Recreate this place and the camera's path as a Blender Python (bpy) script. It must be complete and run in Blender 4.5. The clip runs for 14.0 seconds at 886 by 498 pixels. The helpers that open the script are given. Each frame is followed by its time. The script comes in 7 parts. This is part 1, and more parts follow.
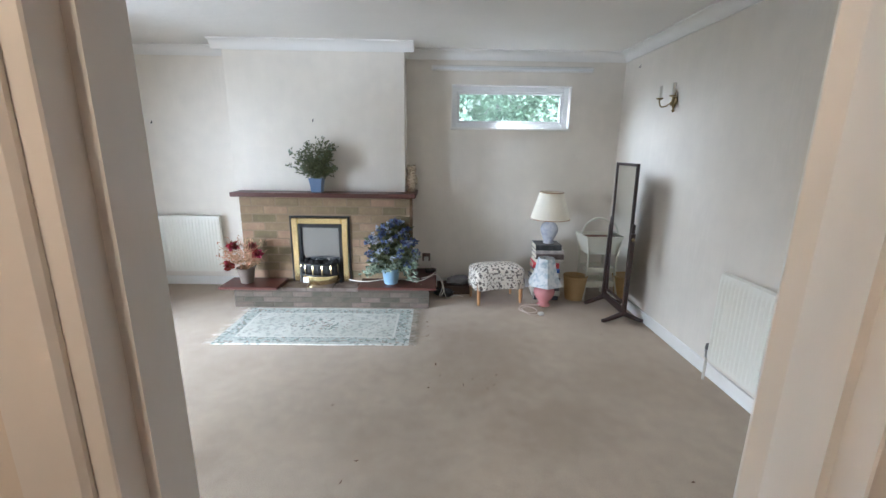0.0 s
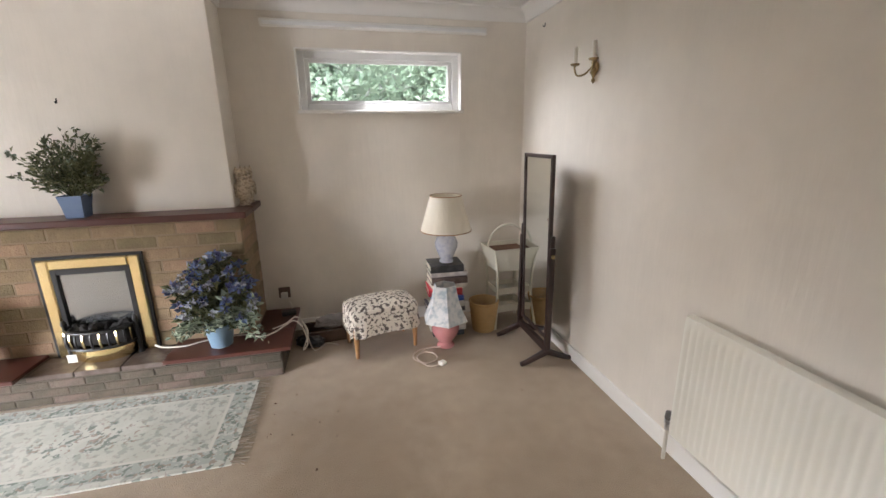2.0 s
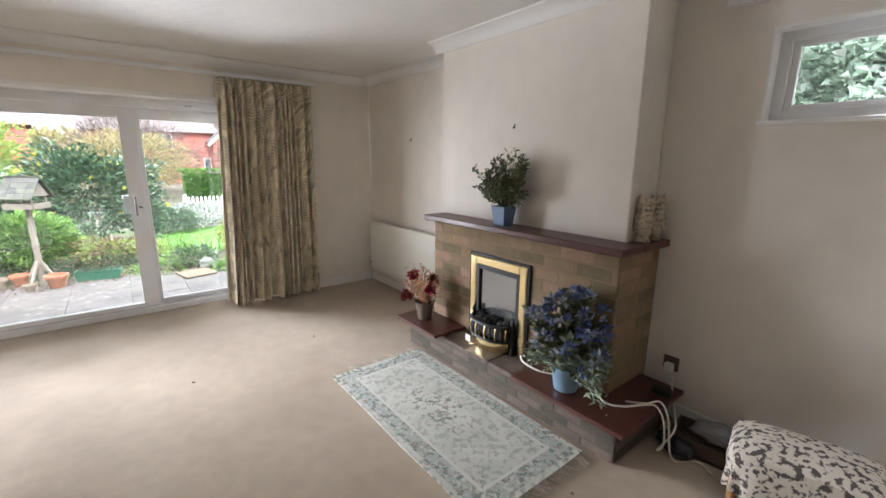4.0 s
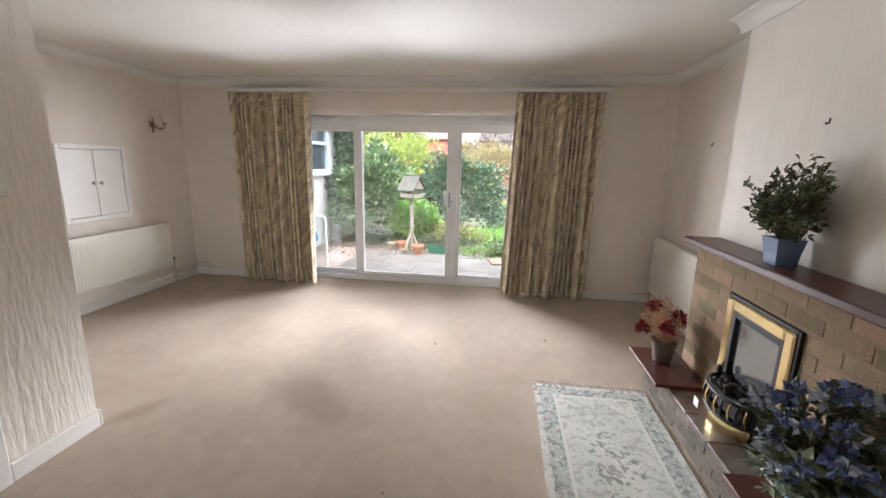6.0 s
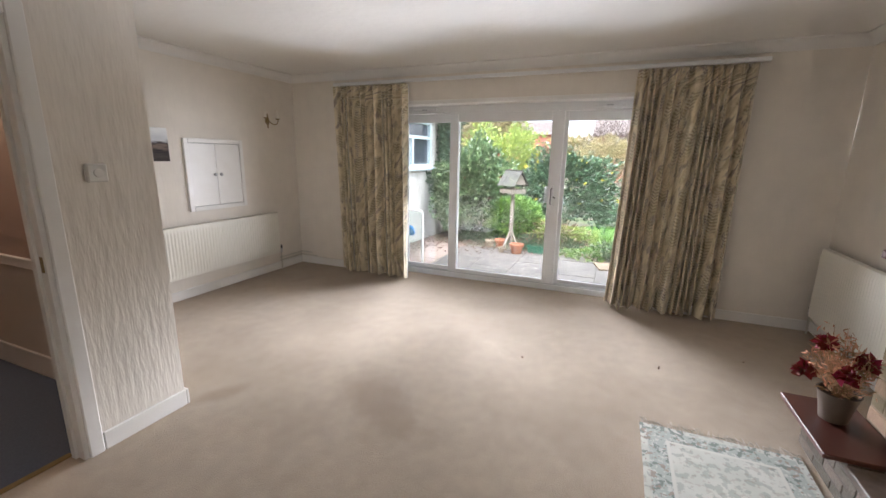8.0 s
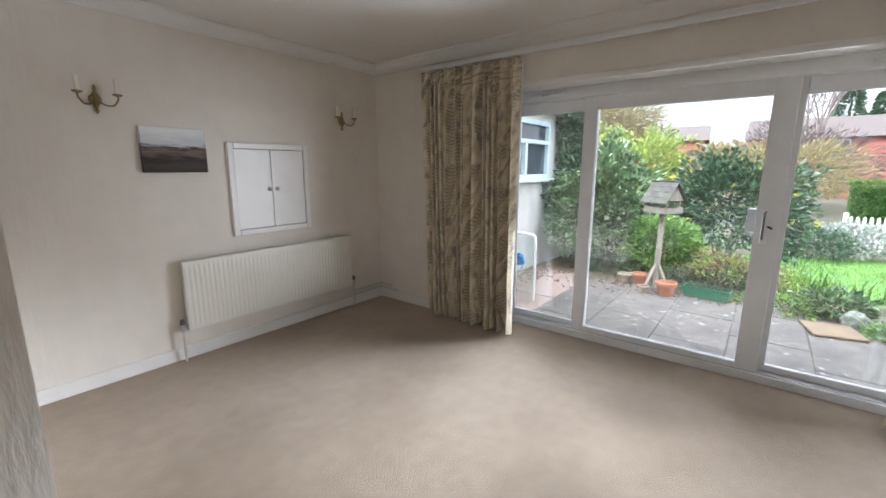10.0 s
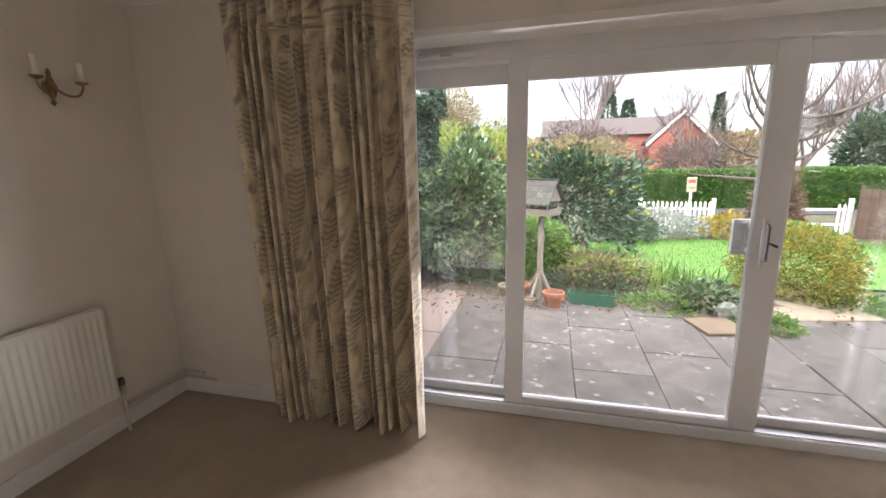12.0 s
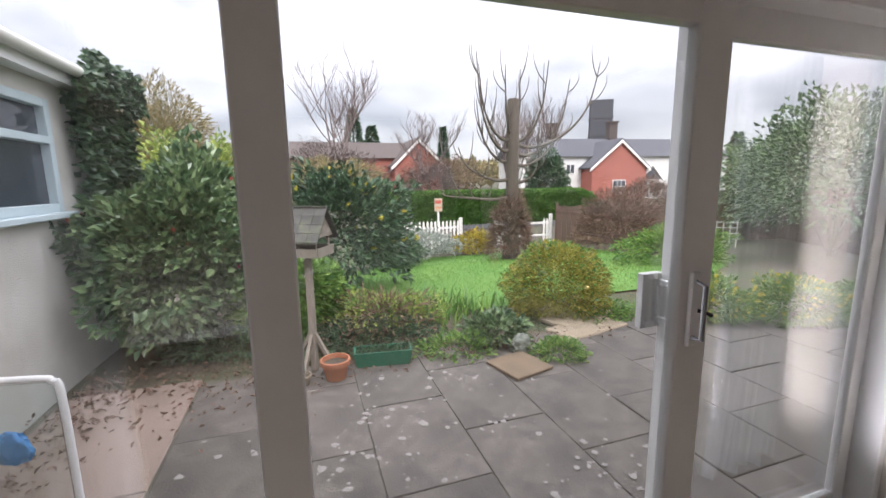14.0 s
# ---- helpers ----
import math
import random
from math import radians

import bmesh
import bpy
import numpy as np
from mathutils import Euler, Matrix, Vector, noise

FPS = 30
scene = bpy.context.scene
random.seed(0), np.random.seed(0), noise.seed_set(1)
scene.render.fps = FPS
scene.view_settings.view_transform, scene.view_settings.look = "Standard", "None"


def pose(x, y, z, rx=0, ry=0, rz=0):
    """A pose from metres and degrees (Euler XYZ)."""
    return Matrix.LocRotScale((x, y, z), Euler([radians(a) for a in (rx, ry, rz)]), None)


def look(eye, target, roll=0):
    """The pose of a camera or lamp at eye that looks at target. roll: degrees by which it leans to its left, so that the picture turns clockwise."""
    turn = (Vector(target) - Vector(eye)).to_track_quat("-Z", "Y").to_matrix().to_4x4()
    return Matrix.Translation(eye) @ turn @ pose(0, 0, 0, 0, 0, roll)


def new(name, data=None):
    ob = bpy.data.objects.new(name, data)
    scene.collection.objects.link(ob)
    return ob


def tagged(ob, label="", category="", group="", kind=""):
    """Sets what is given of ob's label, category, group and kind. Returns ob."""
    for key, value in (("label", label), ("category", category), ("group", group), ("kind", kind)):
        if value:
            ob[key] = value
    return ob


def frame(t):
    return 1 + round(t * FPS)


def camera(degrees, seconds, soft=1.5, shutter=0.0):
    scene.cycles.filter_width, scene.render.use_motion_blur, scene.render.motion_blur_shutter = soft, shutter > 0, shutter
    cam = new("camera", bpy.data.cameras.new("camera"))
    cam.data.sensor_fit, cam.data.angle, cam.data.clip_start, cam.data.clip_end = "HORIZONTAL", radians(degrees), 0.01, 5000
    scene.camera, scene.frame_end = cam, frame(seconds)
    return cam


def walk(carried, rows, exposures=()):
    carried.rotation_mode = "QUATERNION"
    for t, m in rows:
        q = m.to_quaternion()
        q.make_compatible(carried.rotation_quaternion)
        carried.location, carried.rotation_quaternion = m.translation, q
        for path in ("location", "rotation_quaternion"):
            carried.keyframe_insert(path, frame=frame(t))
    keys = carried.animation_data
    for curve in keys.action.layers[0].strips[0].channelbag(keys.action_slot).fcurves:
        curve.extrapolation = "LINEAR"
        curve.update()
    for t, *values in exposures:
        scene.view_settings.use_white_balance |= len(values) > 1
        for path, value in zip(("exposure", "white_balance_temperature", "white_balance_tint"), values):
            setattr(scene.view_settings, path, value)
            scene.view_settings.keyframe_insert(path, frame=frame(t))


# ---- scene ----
cam = camera(93.9, 14.0)
PATH = [
    (0, (0.226, 0.25, 1.471), (0.257, 2.194, 1.001), 0.8),
    (0.5, (0.243, 0.538, 1.479), (0.426, 2.469, 0.992), -0.0),
    (1, (0.344, 0.801, 1.465), (0.726, 2.698, 0.961), -0.1),
    (1.5, (0.47, 1.06, 1.48), (0.982, 2.925, 0.969), -0.4),
    (2, (0.639, 1.351, 1.488), (1.075, 3.231, 0.965), -0.8),
    (2.5, (0.795, 1.58, 1.489), (0.829, 3.508, 0.956), 0.7),
    (3, (0.929, 1.781, 1.501), (0.322, 3.624, 1.016), 1.2),
    (3.5, (1.011, 1.998, 1.492), (-0.135, 3.577, 1.052), 0.9),
    (4, (1.05, 2.139, 1.494), (-0.488, 3.346, 1.071), 0.5),
    (4.2, (1.083, 2.19, 1.499), (-0.568, 3.232, 1.066), 0.4),
    (6.3, (1.261, 2.956, 1.504), (-0.649, 2.537, 1.086), 1.8),
    (6.5, (1.295, 2.991, 1.499), (-0.593, 2.487, 1.075), 2.1),
    (7, (1.288, 3.023, 1.487), (-0.559, 2.393, 1.051), 2.0),
    (7.2, (1.242, 3.016, 1.487), (-0.592, 2.354, 1.043), 1.8),
    (9.3, (-0.015, 2.557, 1.371), (-1.728, 1.592, 1.005), -0.4),
    (9.5, (-0.145, 2.482, 1.38), (-1.822, 1.453, 1.019), -0.5),
    (10, (-0.451, 2.267, 1.401), (-1.997, 1.059, 1.014), 0.1),
    (10.5, (-0.682, 2.021, 1.43), (-2.153, 0.726, 1.027), 0.2),
    (11, (-0.927, 1.718, 1.429), (-2.51, 0.564, 1.027), -0.5),
    (11.5, (-1.224, 1.485, 1.421), (-2.991, 0.648, 1.002), -0.7),
    (12, (-1.531, 1.301, 1.437), (-3.425, 0.804, 1.031), -1.2),
    (12.5, (-1.854, 1.153, 1.427), (-3.819, 1.117, 1.052), -2.4),
    (13, (-2.186, 1.127, 1.417), (-4.12, 1.519, 1.091), -2.0),
    (13.5, (-2.53, 1.152, 1.429), (-4.421, 1.711, 1.094), -1.4),
    (14, (-2.846, 1.197, 1.431), (-4.718, 1.821, 1.106), -0.8),
]
EXPOSURES = [(0, 3.4, 5350, 8), (0.5, 3.35, 5850, 11), (1.5, 3.28, 6350, 15), (2.5, 3.25, 6300, 15), (4, 2.95, 6050, 14), (7, 2.95, 6250, 17), (9.5, 2.55, 5850, 13), (11.5, 2.4, 6150, 18), (12, 2.3, 6500, 21), (12.5, 2.1, 6600, 23), (13.3, 1.85, 6450, 22), (14, 1.4, 6350, 21)]
walk(cam, [(t, look(eye, target, roll)) for t, eye, target, roll in PATH], EXPOSURES)

# ---- world, sun, window light ----
W = bpy.data.worlds.new("overcast")
scene.world = W
W.use_nodes = True
wn, wl = W.node_tree.nodes, W.node_tree.links
wn.clear()
w_out = wn.new("ShaderNodeOutputWorld")
w_bg = wn.new("ShaderNodeBackground")
w_sky = wn.new("ShaderNodeTexSky")
w_sky.sky_type, w_sky.sun_disc = "NISHITA", False
w_sky.sun_elevation, w_sky.sun_rotation = radians(48), radians(96)
w_co = wn.new("ShaderNodeTexCoord")
w_map = wn.new("ShaderNodeMapping")
w_map.inputs["Scale"].default_value = (1.6, 1.6, 5.0)
w_noise = wn.new("ShaderNodeTexNoise")
w_noise.inputs["Scale"].default_value, w_noise.inputs["Detail"].default_value = 2.2, 6
w_ramp = wn.new("ShaderNodeValToRGB")
w_ramp.color_ramp.elements[0].position, w_ramp.color_ramp.elements[0].color = 0.36, (4.4, 4.5, 4.7, 1)
w_ramp.color_ramp.elements[1].position, w_ramp.color_ramp.elements[1].color = 0.68, (8.8, 8.8, 8.8, 1)
w_mix = wn.new("ShaderNodeMix")
w_mix.data_type = "RGBA"
w_mix.inputs["Factor"].default_value = 0.88
wl.new(w_co.outputs["Generated"], w_map.inputs["Vector"])
wl.new(w_map.outputs["Vector"], w_noise.inputs["Vector"])
wl.new(w_noise.outputs["Fac"], w_ramp.inputs["Fac"])
wl.new(w_sky.outputs["Color"], w_mix.inputs[6])
w_sep = wn.new("ShaderNodeSeparateXYZ")
w_grad = wn.new("ShaderNodeMapRange")
w_grad.inputs["From Min"].default_value, w_grad.inputs["From Max"].default_value = 0.0, 1.0
w_grad.interpolation_type = "SMOOTHSTEP"
w_grad.inputs["To Min"].default_value, w_grad.inputs["To Max"].default_value = 0.50, 2.5
w_mul = wn.new("ShaderNodeMix")
w_mul.data_type, w_mul.blend_type = "RGBA", "MULTIPLY"
w_mul.inputs["Factor"].default_value = 1.0
wl.new(w_co.outputs["Generated"], w_sep.inputs[0])
wl.new(w_sep.outputs["Z"], w_grad.inputs["Value"])
wl.new(w_ramp.outputs["Color"], w_mul.inputs[6])
wl.new(w_grad.outputs["Result"], w_mul.inputs[7])
wl.new(w_mul.outputs[2], w_mix.inputs[7])
wl.new(w_mix.outputs[2], w_bg.inputs["Color"])
w_bg.inputs["Strength"].default_value = 0.1
wl.new(w_bg.outputs[0], w_out.inputs["Surface"])

sun = new("sun", bpy.data.lights.new("sun", "SUN"))
sun.data.energy, sun.data.angle, sun.data.color = 1.4, radians(30), (1.0, 0.98, 0.95)
sun.matrix_basis = look((10, -1.0, 11.1), (0, 0, 0))


def window_light(name, eye, target, w, h, watts, spread):
    lamp = new(name, bpy.data.lights.new(name, "AREA"))
    lamp.data.shape, lamp.data.size, lamp.data.size_y = "RECTANGLE", w, h
    lamp.data.energy, lamp.data.spread, lamp.data.color = watts, radians(spread), (0.96, 0.98, 1.0)
    lamp.matrix_basis = look(eye, target)
    return lamp


# sky light falling in through the patio door: low over the carpet, up from the bright paving to the ceiling, and sideways to the walls
for fan, y, low, high in ((-34, 1.50, 1.9, 0.60), (0, 1.50, 1.9, 0.35), (32, 2.05, 2.4, 0.60)):
    dx, dy = math.cos(radians(fan)), math.sin(radians(fan))
    lx = -3.66 + 0.0115 * abs(fan)
    window_light("patio_sky_light", (lx, y, 0.56), (lx + dx, y + dy, 0.56 - 0.25), 1.6, 0.80, low, 40)
    window_light("patio_ground_light", (lx, 1.80, 1.74), (lx + dx, 1.80 + dy, 1.74 + 0.31), 1.6, 0.40, high, 34)
for x, y, fan, w, watts, spread in ((-3.60, 2.10, 46, 0.5, 1.1, 58), (-3.60, 1.15, -38, 0.3, 0.24, 52), (-3.60, 1.70, -61, 0.3, 0.22, 34), (-3.54, 1.95, 93, 0.1, 0.95, 14), (-3.54, 1.55, -94, 0.1, 0.2, 14)):
    dx, dy = math.cos(radians(fan)), math.sin(radians(fan))
    window_light("patio_side_light", (x, y, 1.10), (x + dx, y + dy, 1.10), w, 1.5, watts, spread)
window_light("high_window_sky_light", (0.96, 4.69, 1.90), (1.46, 4.19, 1.15), 1.05, 0.30, 1.3, 110)


# ---- materials ----
def material(name, color, rough=0.6, metal=0.0, var=0.12, scale=6.0, bump=0.0, bump_scale=60.0, stretch=(1, 1, 1),
             stain=0.0, stain_scale=1.2, stain_color=None, object_random=0.0, island=0.0, spec=0.5, coat=0.0, sheen=0.0, bump_dist=0.01, leafy=0.0, mottle=0.0, mottle_scale=20.0):
    m = bpy.data.materials.new(name)
    m.use_nodes = True
    n, l = m.node_tree.nodes, m.node_tree.links
    b = n["Principled BSDF"]
    b.inputs["Roughness"].default_value, b.inputs["Metallic"].default_value = rough, metal
    b.inputs["Specular IOR Level"].default_value = spec
    b.inputs["Coat Weight"].default_value = coat
    b.inputs["Sheen Weight"].default_value = sheen
    co = n.new("ShaderNodeTexCoord")
    mp = n.new("ShaderNodeMapping")
    mp.inputs["Scale"].default_value = stretch
    l.new(co.outputs["Object"], mp.inputs["Vector"])
    fine = n.new("ShaderNodeTexNoise")
    fine.inputs["Scale"].default_value, fine.inputs["Detail"].default_value = scale, 5
    l.new(mp.outputs["Vector"], fine.inputs["Vector"])
    mix = n.new("ShaderNodeMix")
    mix.data_type = "RGBA"
    mix.inputs[6].default_value = tuple(v * (1 - var) for v in color) + (1,)
    mix.inputs[7].default_value = tuple(min(1, v * (1 + var)) for v in color) + (1,)
    l.new(fine.outputs["Fac"], mix.inputs["Factor"])
    last = mix.outputs[2]
    if mottle:
        mid = n.new("ShaderNodeTexNoise")
        mid.inputs["Scale"].default_value, mid.inputs["Detail"].default_value = mottle_scale, 7
        l.new(co.outputs["Object"], mid.inputs["Vector"])
        mv = n.new("ShaderNodeMapRange")
        mv.inputs["From Min"].default_value, mv.inputs["From Max"].default_value = 0.3, 0.7
        mv.inputs["To Min"].default_value, mv.inputs["To Max"].default_value = 1 - mottle, 1 + mottle
        l.new(mid.outputs["Fac"], mv.inputs["Value"])
        mh = n.new("ShaderNodeHueSaturation")
        l.new(mv.outputs["Result"], mh.inputs["Value"])
        l.new(last, mh.inputs["Color"])
        last = mh.outputs["Color"]
    if stain:
        big = n.new("ShaderNodeTexNoise")
        big.inputs["Scale"].default_value, big.inputs["Detail"].default_value = stain_scale, 4
        l.new(co.outputs["Object"], big.inputs["Vector"])
        rmp = n.new("ShaderNodeMapRange")
        rmp.inputs["From Min"].default_value, rmp.inputs["From Max"].default_value = 0.46, 0.66
        rmp.inputs["To Max"].default_value = stain
        l.new(big.outputs["Fac"], rmp.inputs["Value"])
        m2 = n.new("ShaderNodeMix")
        m2.data_type = "RGBA"
        sc = stain_color or tuple(v * 0.6 for v in color)
        m2.inputs[7].default_value = (*sc, 1)
        l.new(rmp.outputs["Result"], m2.inputs["Factor"])
        l.new(last, m2.inputs[6])
        last = m2.outputs[2]
    for amount, node, out in ((object_random, "ShaderNodeObjectInfo", "Random"), (island, "ShaderNodeNewGeometry", "Random Per Island")):
        if amount:
            info = n.new(node)
            mr = n.new("ShaderNodeMapRange")
            mr.inputs["To Min"].default_value, mr.inputs["To Max"].default_value = 1 - amount, 1 + amount
            l.new(info.outputs[out], mr.inputs["Value"])
            hs = n.new("ShaderNodeHueSaturation")
            l.new(mr.outputs["Result"], hs.inputs["Value"])
            h2 = n.new("ShaderNodeMapRange")
            h2.inputs["To Min"].default_value, h2.inputs["To Max"].default_value = 0.5 + amount * 0.06, 0.5 - amount * 0.06
            l.new(info.outputs[out], h2.inputs["Value"])
            l.new(h2.outputs["Result"], hs.inputs["Hue"])
            l.new(last, hs.inputs["Color"])
            last = hs.outputs["Color"]
    l.new(last, b.inputs["Base Color"])
    if bump:
        bn = n.new("ShaderNodeTexNoise")
        bn.inputs["Scale"].default_value, bn.inputs["Detail"].default_value = bump_scale, 4
        l.new(mp.outputs["Vector"], bn.inputs["Vector"])
        bp = n.new("ShaderNodeBump")
        bp.inputs["Strength"].default_value, bp.inputs["Distance"].default_value = bump, bump_dist
        l.new(bn.outputs["Fac"], bp.inputs["Height"])
        l.new(bp.outputs["Normal"], b.inputs["Normal"])
    if leafy:
        tl, ms = n.new("ShaderNodeBsdfTranslucent"), n.new("ShaderNodeMixShader")
        ms.inputs[0].default_value = leafy
        l.new(last, tl.inputs["Color"])
        l.new(b.outputs[0], ms.inputs[1])
        l.new(tl.outputs[0], ms.inputs[2])
        l.new(ms.outputs[0], n["Material Output"].inputs["Surface"])
    return m


WALLPAPER = material("wallpaper", (0.76, 0.705, 0.625), 0.75, var=0.035, scale=9, stretch=(1, 1, 0.16), bump=0.24, bump_scale=38, stain=0.25, stain_scale=0.9, stain_color=(0.69, 0.645, 0.56), bump_dist=0.007, mottle=0.03, mottle_scale=7)
EMBOSSED = material("deep_embossed_wallpaper", (0.76, 0.705, 0.625), 0.75, var=0.04, scale=9, stretch=(1, 1, 0.20), bump=0.7, bump_scale=26, stain=0.25, stain_scale=0.9, stain_color=(0.69, 0.645, 0.56), bump_dist=0.012, mottle=0.03, mottle_scale=7)
PLAIN_WALL = material("plain_wall", (0.68, 0.62, 0.55), 0.8, var=0.04, scale=4, bump=0.15, bump_scale=90)
HALL_WALL = material("hall_wall", (0.50, 0.375, 0.315), 0.8, var=0.05, scale=5, bump=0.2, bump_scale=70)
CEILING = material("ceiling_paint", (0.77, 0.745, 0.70), 0.85, var=0.04, scale=3, bump=0.28, bump_scale=16, bump_dist=0.012)
COVING = material("coving_paint", (0.78, 0.76, 0.72), 0.7, var=0.03, scale=5)
GLOSS = material("white_gloss_paint", (0.80, 0.78, 0.74), 0.35, var=0.03, scale=8, stain=0.25, stain_scale=5, stain_color=(0.7, 0.67, 0.6))
UPVC = material("white_upvc", (0.77, 0.77, 0.765), 0.3, var=0.02, scale=4, stain=0.3, stain_scale=6, stain_color=(0.70, 0.69, 0.66))
RADIATOR = material("cream_radiator_enamel", (0.79, 0.765, 0.68), 0.38, var=0.03, scale=4, stain=0.2, stain_scale=3, stain_color=(0.72, 0.68, 0.56))
CARPET = material("beige_carpet", (0.43, 0.347, 0.258), 0.95, var=0.22, scale=150, bump=0.6, bump_scale=220, stain=0.5, stain_scale=0.85, stain_color=(0.27, 0.20, 0.135), spec=0.1, sheen=0.2, mottle=0.06, mottle_scale=11)
HALL_CARPET = material("blue_grey_carpet", (0.13, 0.155, 0.215), 0.95, var=0.2, scale=120, bump=0.4, bump_scale=220, spec=0.1)
BRICK = material("buff_brick", (0.285, 0.205, 0.12), 0.9, var=0.32, scale=26, bump=0.5, bump_scale=90, object_random=0.32, stain=0.6, stain_scale=11, stain_color=(0.22, 0.145, 0.095))
HEARTH_BRICK = material("brown_hearth_brick", (0.095, 0.077, 0.055), 0.85, var=0.4, scale=26, bump=0.5, bump_scale=90, object_random=0.35, stain=0.5, stain_scale=9, stain_color=(0.12, 0.08, 0.06))
HEARTH_MORTAR = material("dark_hearth_mortar", (0.085, 0.07, 0.053), 0.95, var=0.2, scale=40, bump=0.4, bump_scale=140)
MORTAR = material("brown_mortar", (0.27, 0.20, 0.13), 0.95, var=0.15, scale=40, bump=0.4, bump_scale=140)
SLATE = material("hearth_stone", (0.13, 0.10, 0.085), 0.25, var=0.4, scale=14, stain=0.3, stain_scale=6, stain_color=(0.34, 0.30, 0.26), bump=0.25, bump_scale=40)
MAHOGANY = material("mahogany", (0.085, 0.026, 0.018), 0.40, var=0.35, scale=9, stretch=(0.15, 1, 1), coat=0.12)
DARK_WOOD = material("dark_stained_wood", (0.026, 0.011, 0.008), 0.4, var=0.3, scale=12, stretch=(1, 1, 0.2), coat=0.1)
OAK = material("honey_oak", (0.33, 0.17, 0.07), 0.4, var=0.25, scale=14, stretch=(1, 1, 0.2))
BRASS = material("polished_brass", (0.88, 0.71, 0.38), 0.24, metal=1.0, var=0.06, scale=12)
OLD_BRASS = material("aged_brass", (0.30, 0.225, 0.11), 0.4, metal=1.0, var=0.25, scale=30)
CHROME = material("dull_chrome", (0.5, 0.5, 0.5), 0.3, metal=1.0, var=0.1, scale=20)
BLACK = material("black_iron", (0.012, 0.012, 0.012), 0.5, var=0.3, scale=20)
COAL = material("coal_bed", (0.018, 0.016, 0.015), 0.75, var=0.5, scale=40, bump=0.6, bump_scale=60)
FIRE_SCREEN = material("grey_fire_back", (0.34, 0.355, 0.365), 0.16, metal=0.85, var=0.08, scale=3)
PIPE = material("painted_pipe", (0.60, 0.57, 0.50), 0.45, var=0.08, scale=20)
SOCKET_GREY = material("dark_grey_cap", (0.10, 0.095, 0.09), 0.45, var=0.1)
PLASTIC = material("white_plastic", (0.75, 0.73, 0.68), 0.4, var=0.03, scale=10)


def glass_material(name, tint=(1, 1, 1)):
    m = bpy.data.materials.new(name)
    m.use_nodes = True
    b = m.node_tree.nodes["Principled BSDF"]
    b.inputs["Base Color"].default_value = (*tint, 1)
    b.inputs["Roughness"].default_value = 0.0
    b.inputs["Transmission Weight"].default_value = 1.0
    b.inputs["IOR"].default_value = 1.52
    return m


GLASS = glass_material("window_glass", (0.97, 0.99, 0.98))
MIRROR = material("mirror_glass", (0.86, 0.88, 0.86), 0.02, metal=1.0, var=0.0)


def worn_patches(mat, rows, tint):
    """Trodden-in dirt: soft uneven patches (x, y, length, width, turn, depth) mixed over the base colour."""
    n, l = mat.node_tree.nodes, mat.node_tree.links
    b = n["Principled BSDF"]
    last = b.inputs["Base Color"].links[0].from_socket
    co, rough = n.new("ShaderNodeTexCoord"), n.new("ShaderNodeTexNoise")
    rough.inputs["Scale"].default_value, rough.inputs["Detail"].default_value = 5.0, 6
    l.new(co.outputs["Object"], rough.inputs["Vector"])
    for x, y, length, width, turn, depth in rows:
        mp = n.new("ShaderNodeMapping")
        mp.vector_type = "TEXTURE"
        mp.inputs["Location"].default_value, mp.inputs["Rotation"].default_value, mp.inputs["Scale"].default_value = (x, y, 0), (0, 0, radians(turn)), (length, width, 1)
        l.new(co.outputs["Object"], mp.inputs["Vector"])
        ln, ad, mr, mx = n.new("ShaderNodeVectorMath"), n.new("ShaderNodeMath"), n.new("ShaderNodeMapRange"), n.new("ShaderNodeMix")
        ln.operation, ad.operation, mx.data_type = "LENGTH", "MULTIPLY_ADD", "RGBA"
        ad.inputs[1].default_value = 1.1
        mr.interpolation_type = "SMOOTHSTEP"
        mr.inputs["From Min"].default_value, mr.inputs["From Max"].default_value, mr.inputs["To Max"].default_value = 1.65, 0.75, depth
        mx.inputs[7].default_value = (*tint, 1)
        l.new(mp.outputs[0], ln.inputs[0])
        l.new(rough.outputs["Fac"], ad.inputs[0])
        l.new(ln.outputs["Value"], ad.inputs[2])
        l.new(ad.outputs[0], mr.inputs["Value"])
        l.new(mr.outputs["Result"], mx.inputs["Factor"])
        l.new(last, mx.inputs[6])
        last = mx.outputs[2]
    l.new(last, b.inputs["Base Color"])


worn_patches(CARPET, ((-1.10, 1.70, 0.55, 0.26, 50, 0.5), (-0.74, 0.78, 0.26, 0.09, 150, 0.5), (0.60, 3.0, 1.0, 0.55, 70, 0.4), (0.9, 2.2, 0.5, 0.3, 20, 0.3)), (0.235, 0.165, 0.105))
# ---- mesh helpers ----
def box(bm, x0, x1, y0, y1, z0, z1, bevel=0.0, seg=1):
    vs = [bm.verts.new(p) for p in ((x0, y0, z0), (x1, y0, z0), (x1, y1, z0), (x0, y1, z0), (x0, y0, z1), (x1, y0, z1), (x1, y1, z1), (x0, y1, z1))]
    fs = [bm.faces.new([vs[i] for i in q]) for q in ((3, 2, 1, 0), (4, 5, 6, 7), (0, 1, 5, 4), (1, 2, 6, 5), (2, 3, 7, 6), (3, 0, 4, 7))]
    if bevel:
        es = list({e for f in fs for e in f.edges})
        bmesh.ops.bevel(bm, geom=es, offset=bevel, segments=seg, profile=0.5, affect="EDGES")
    return vs


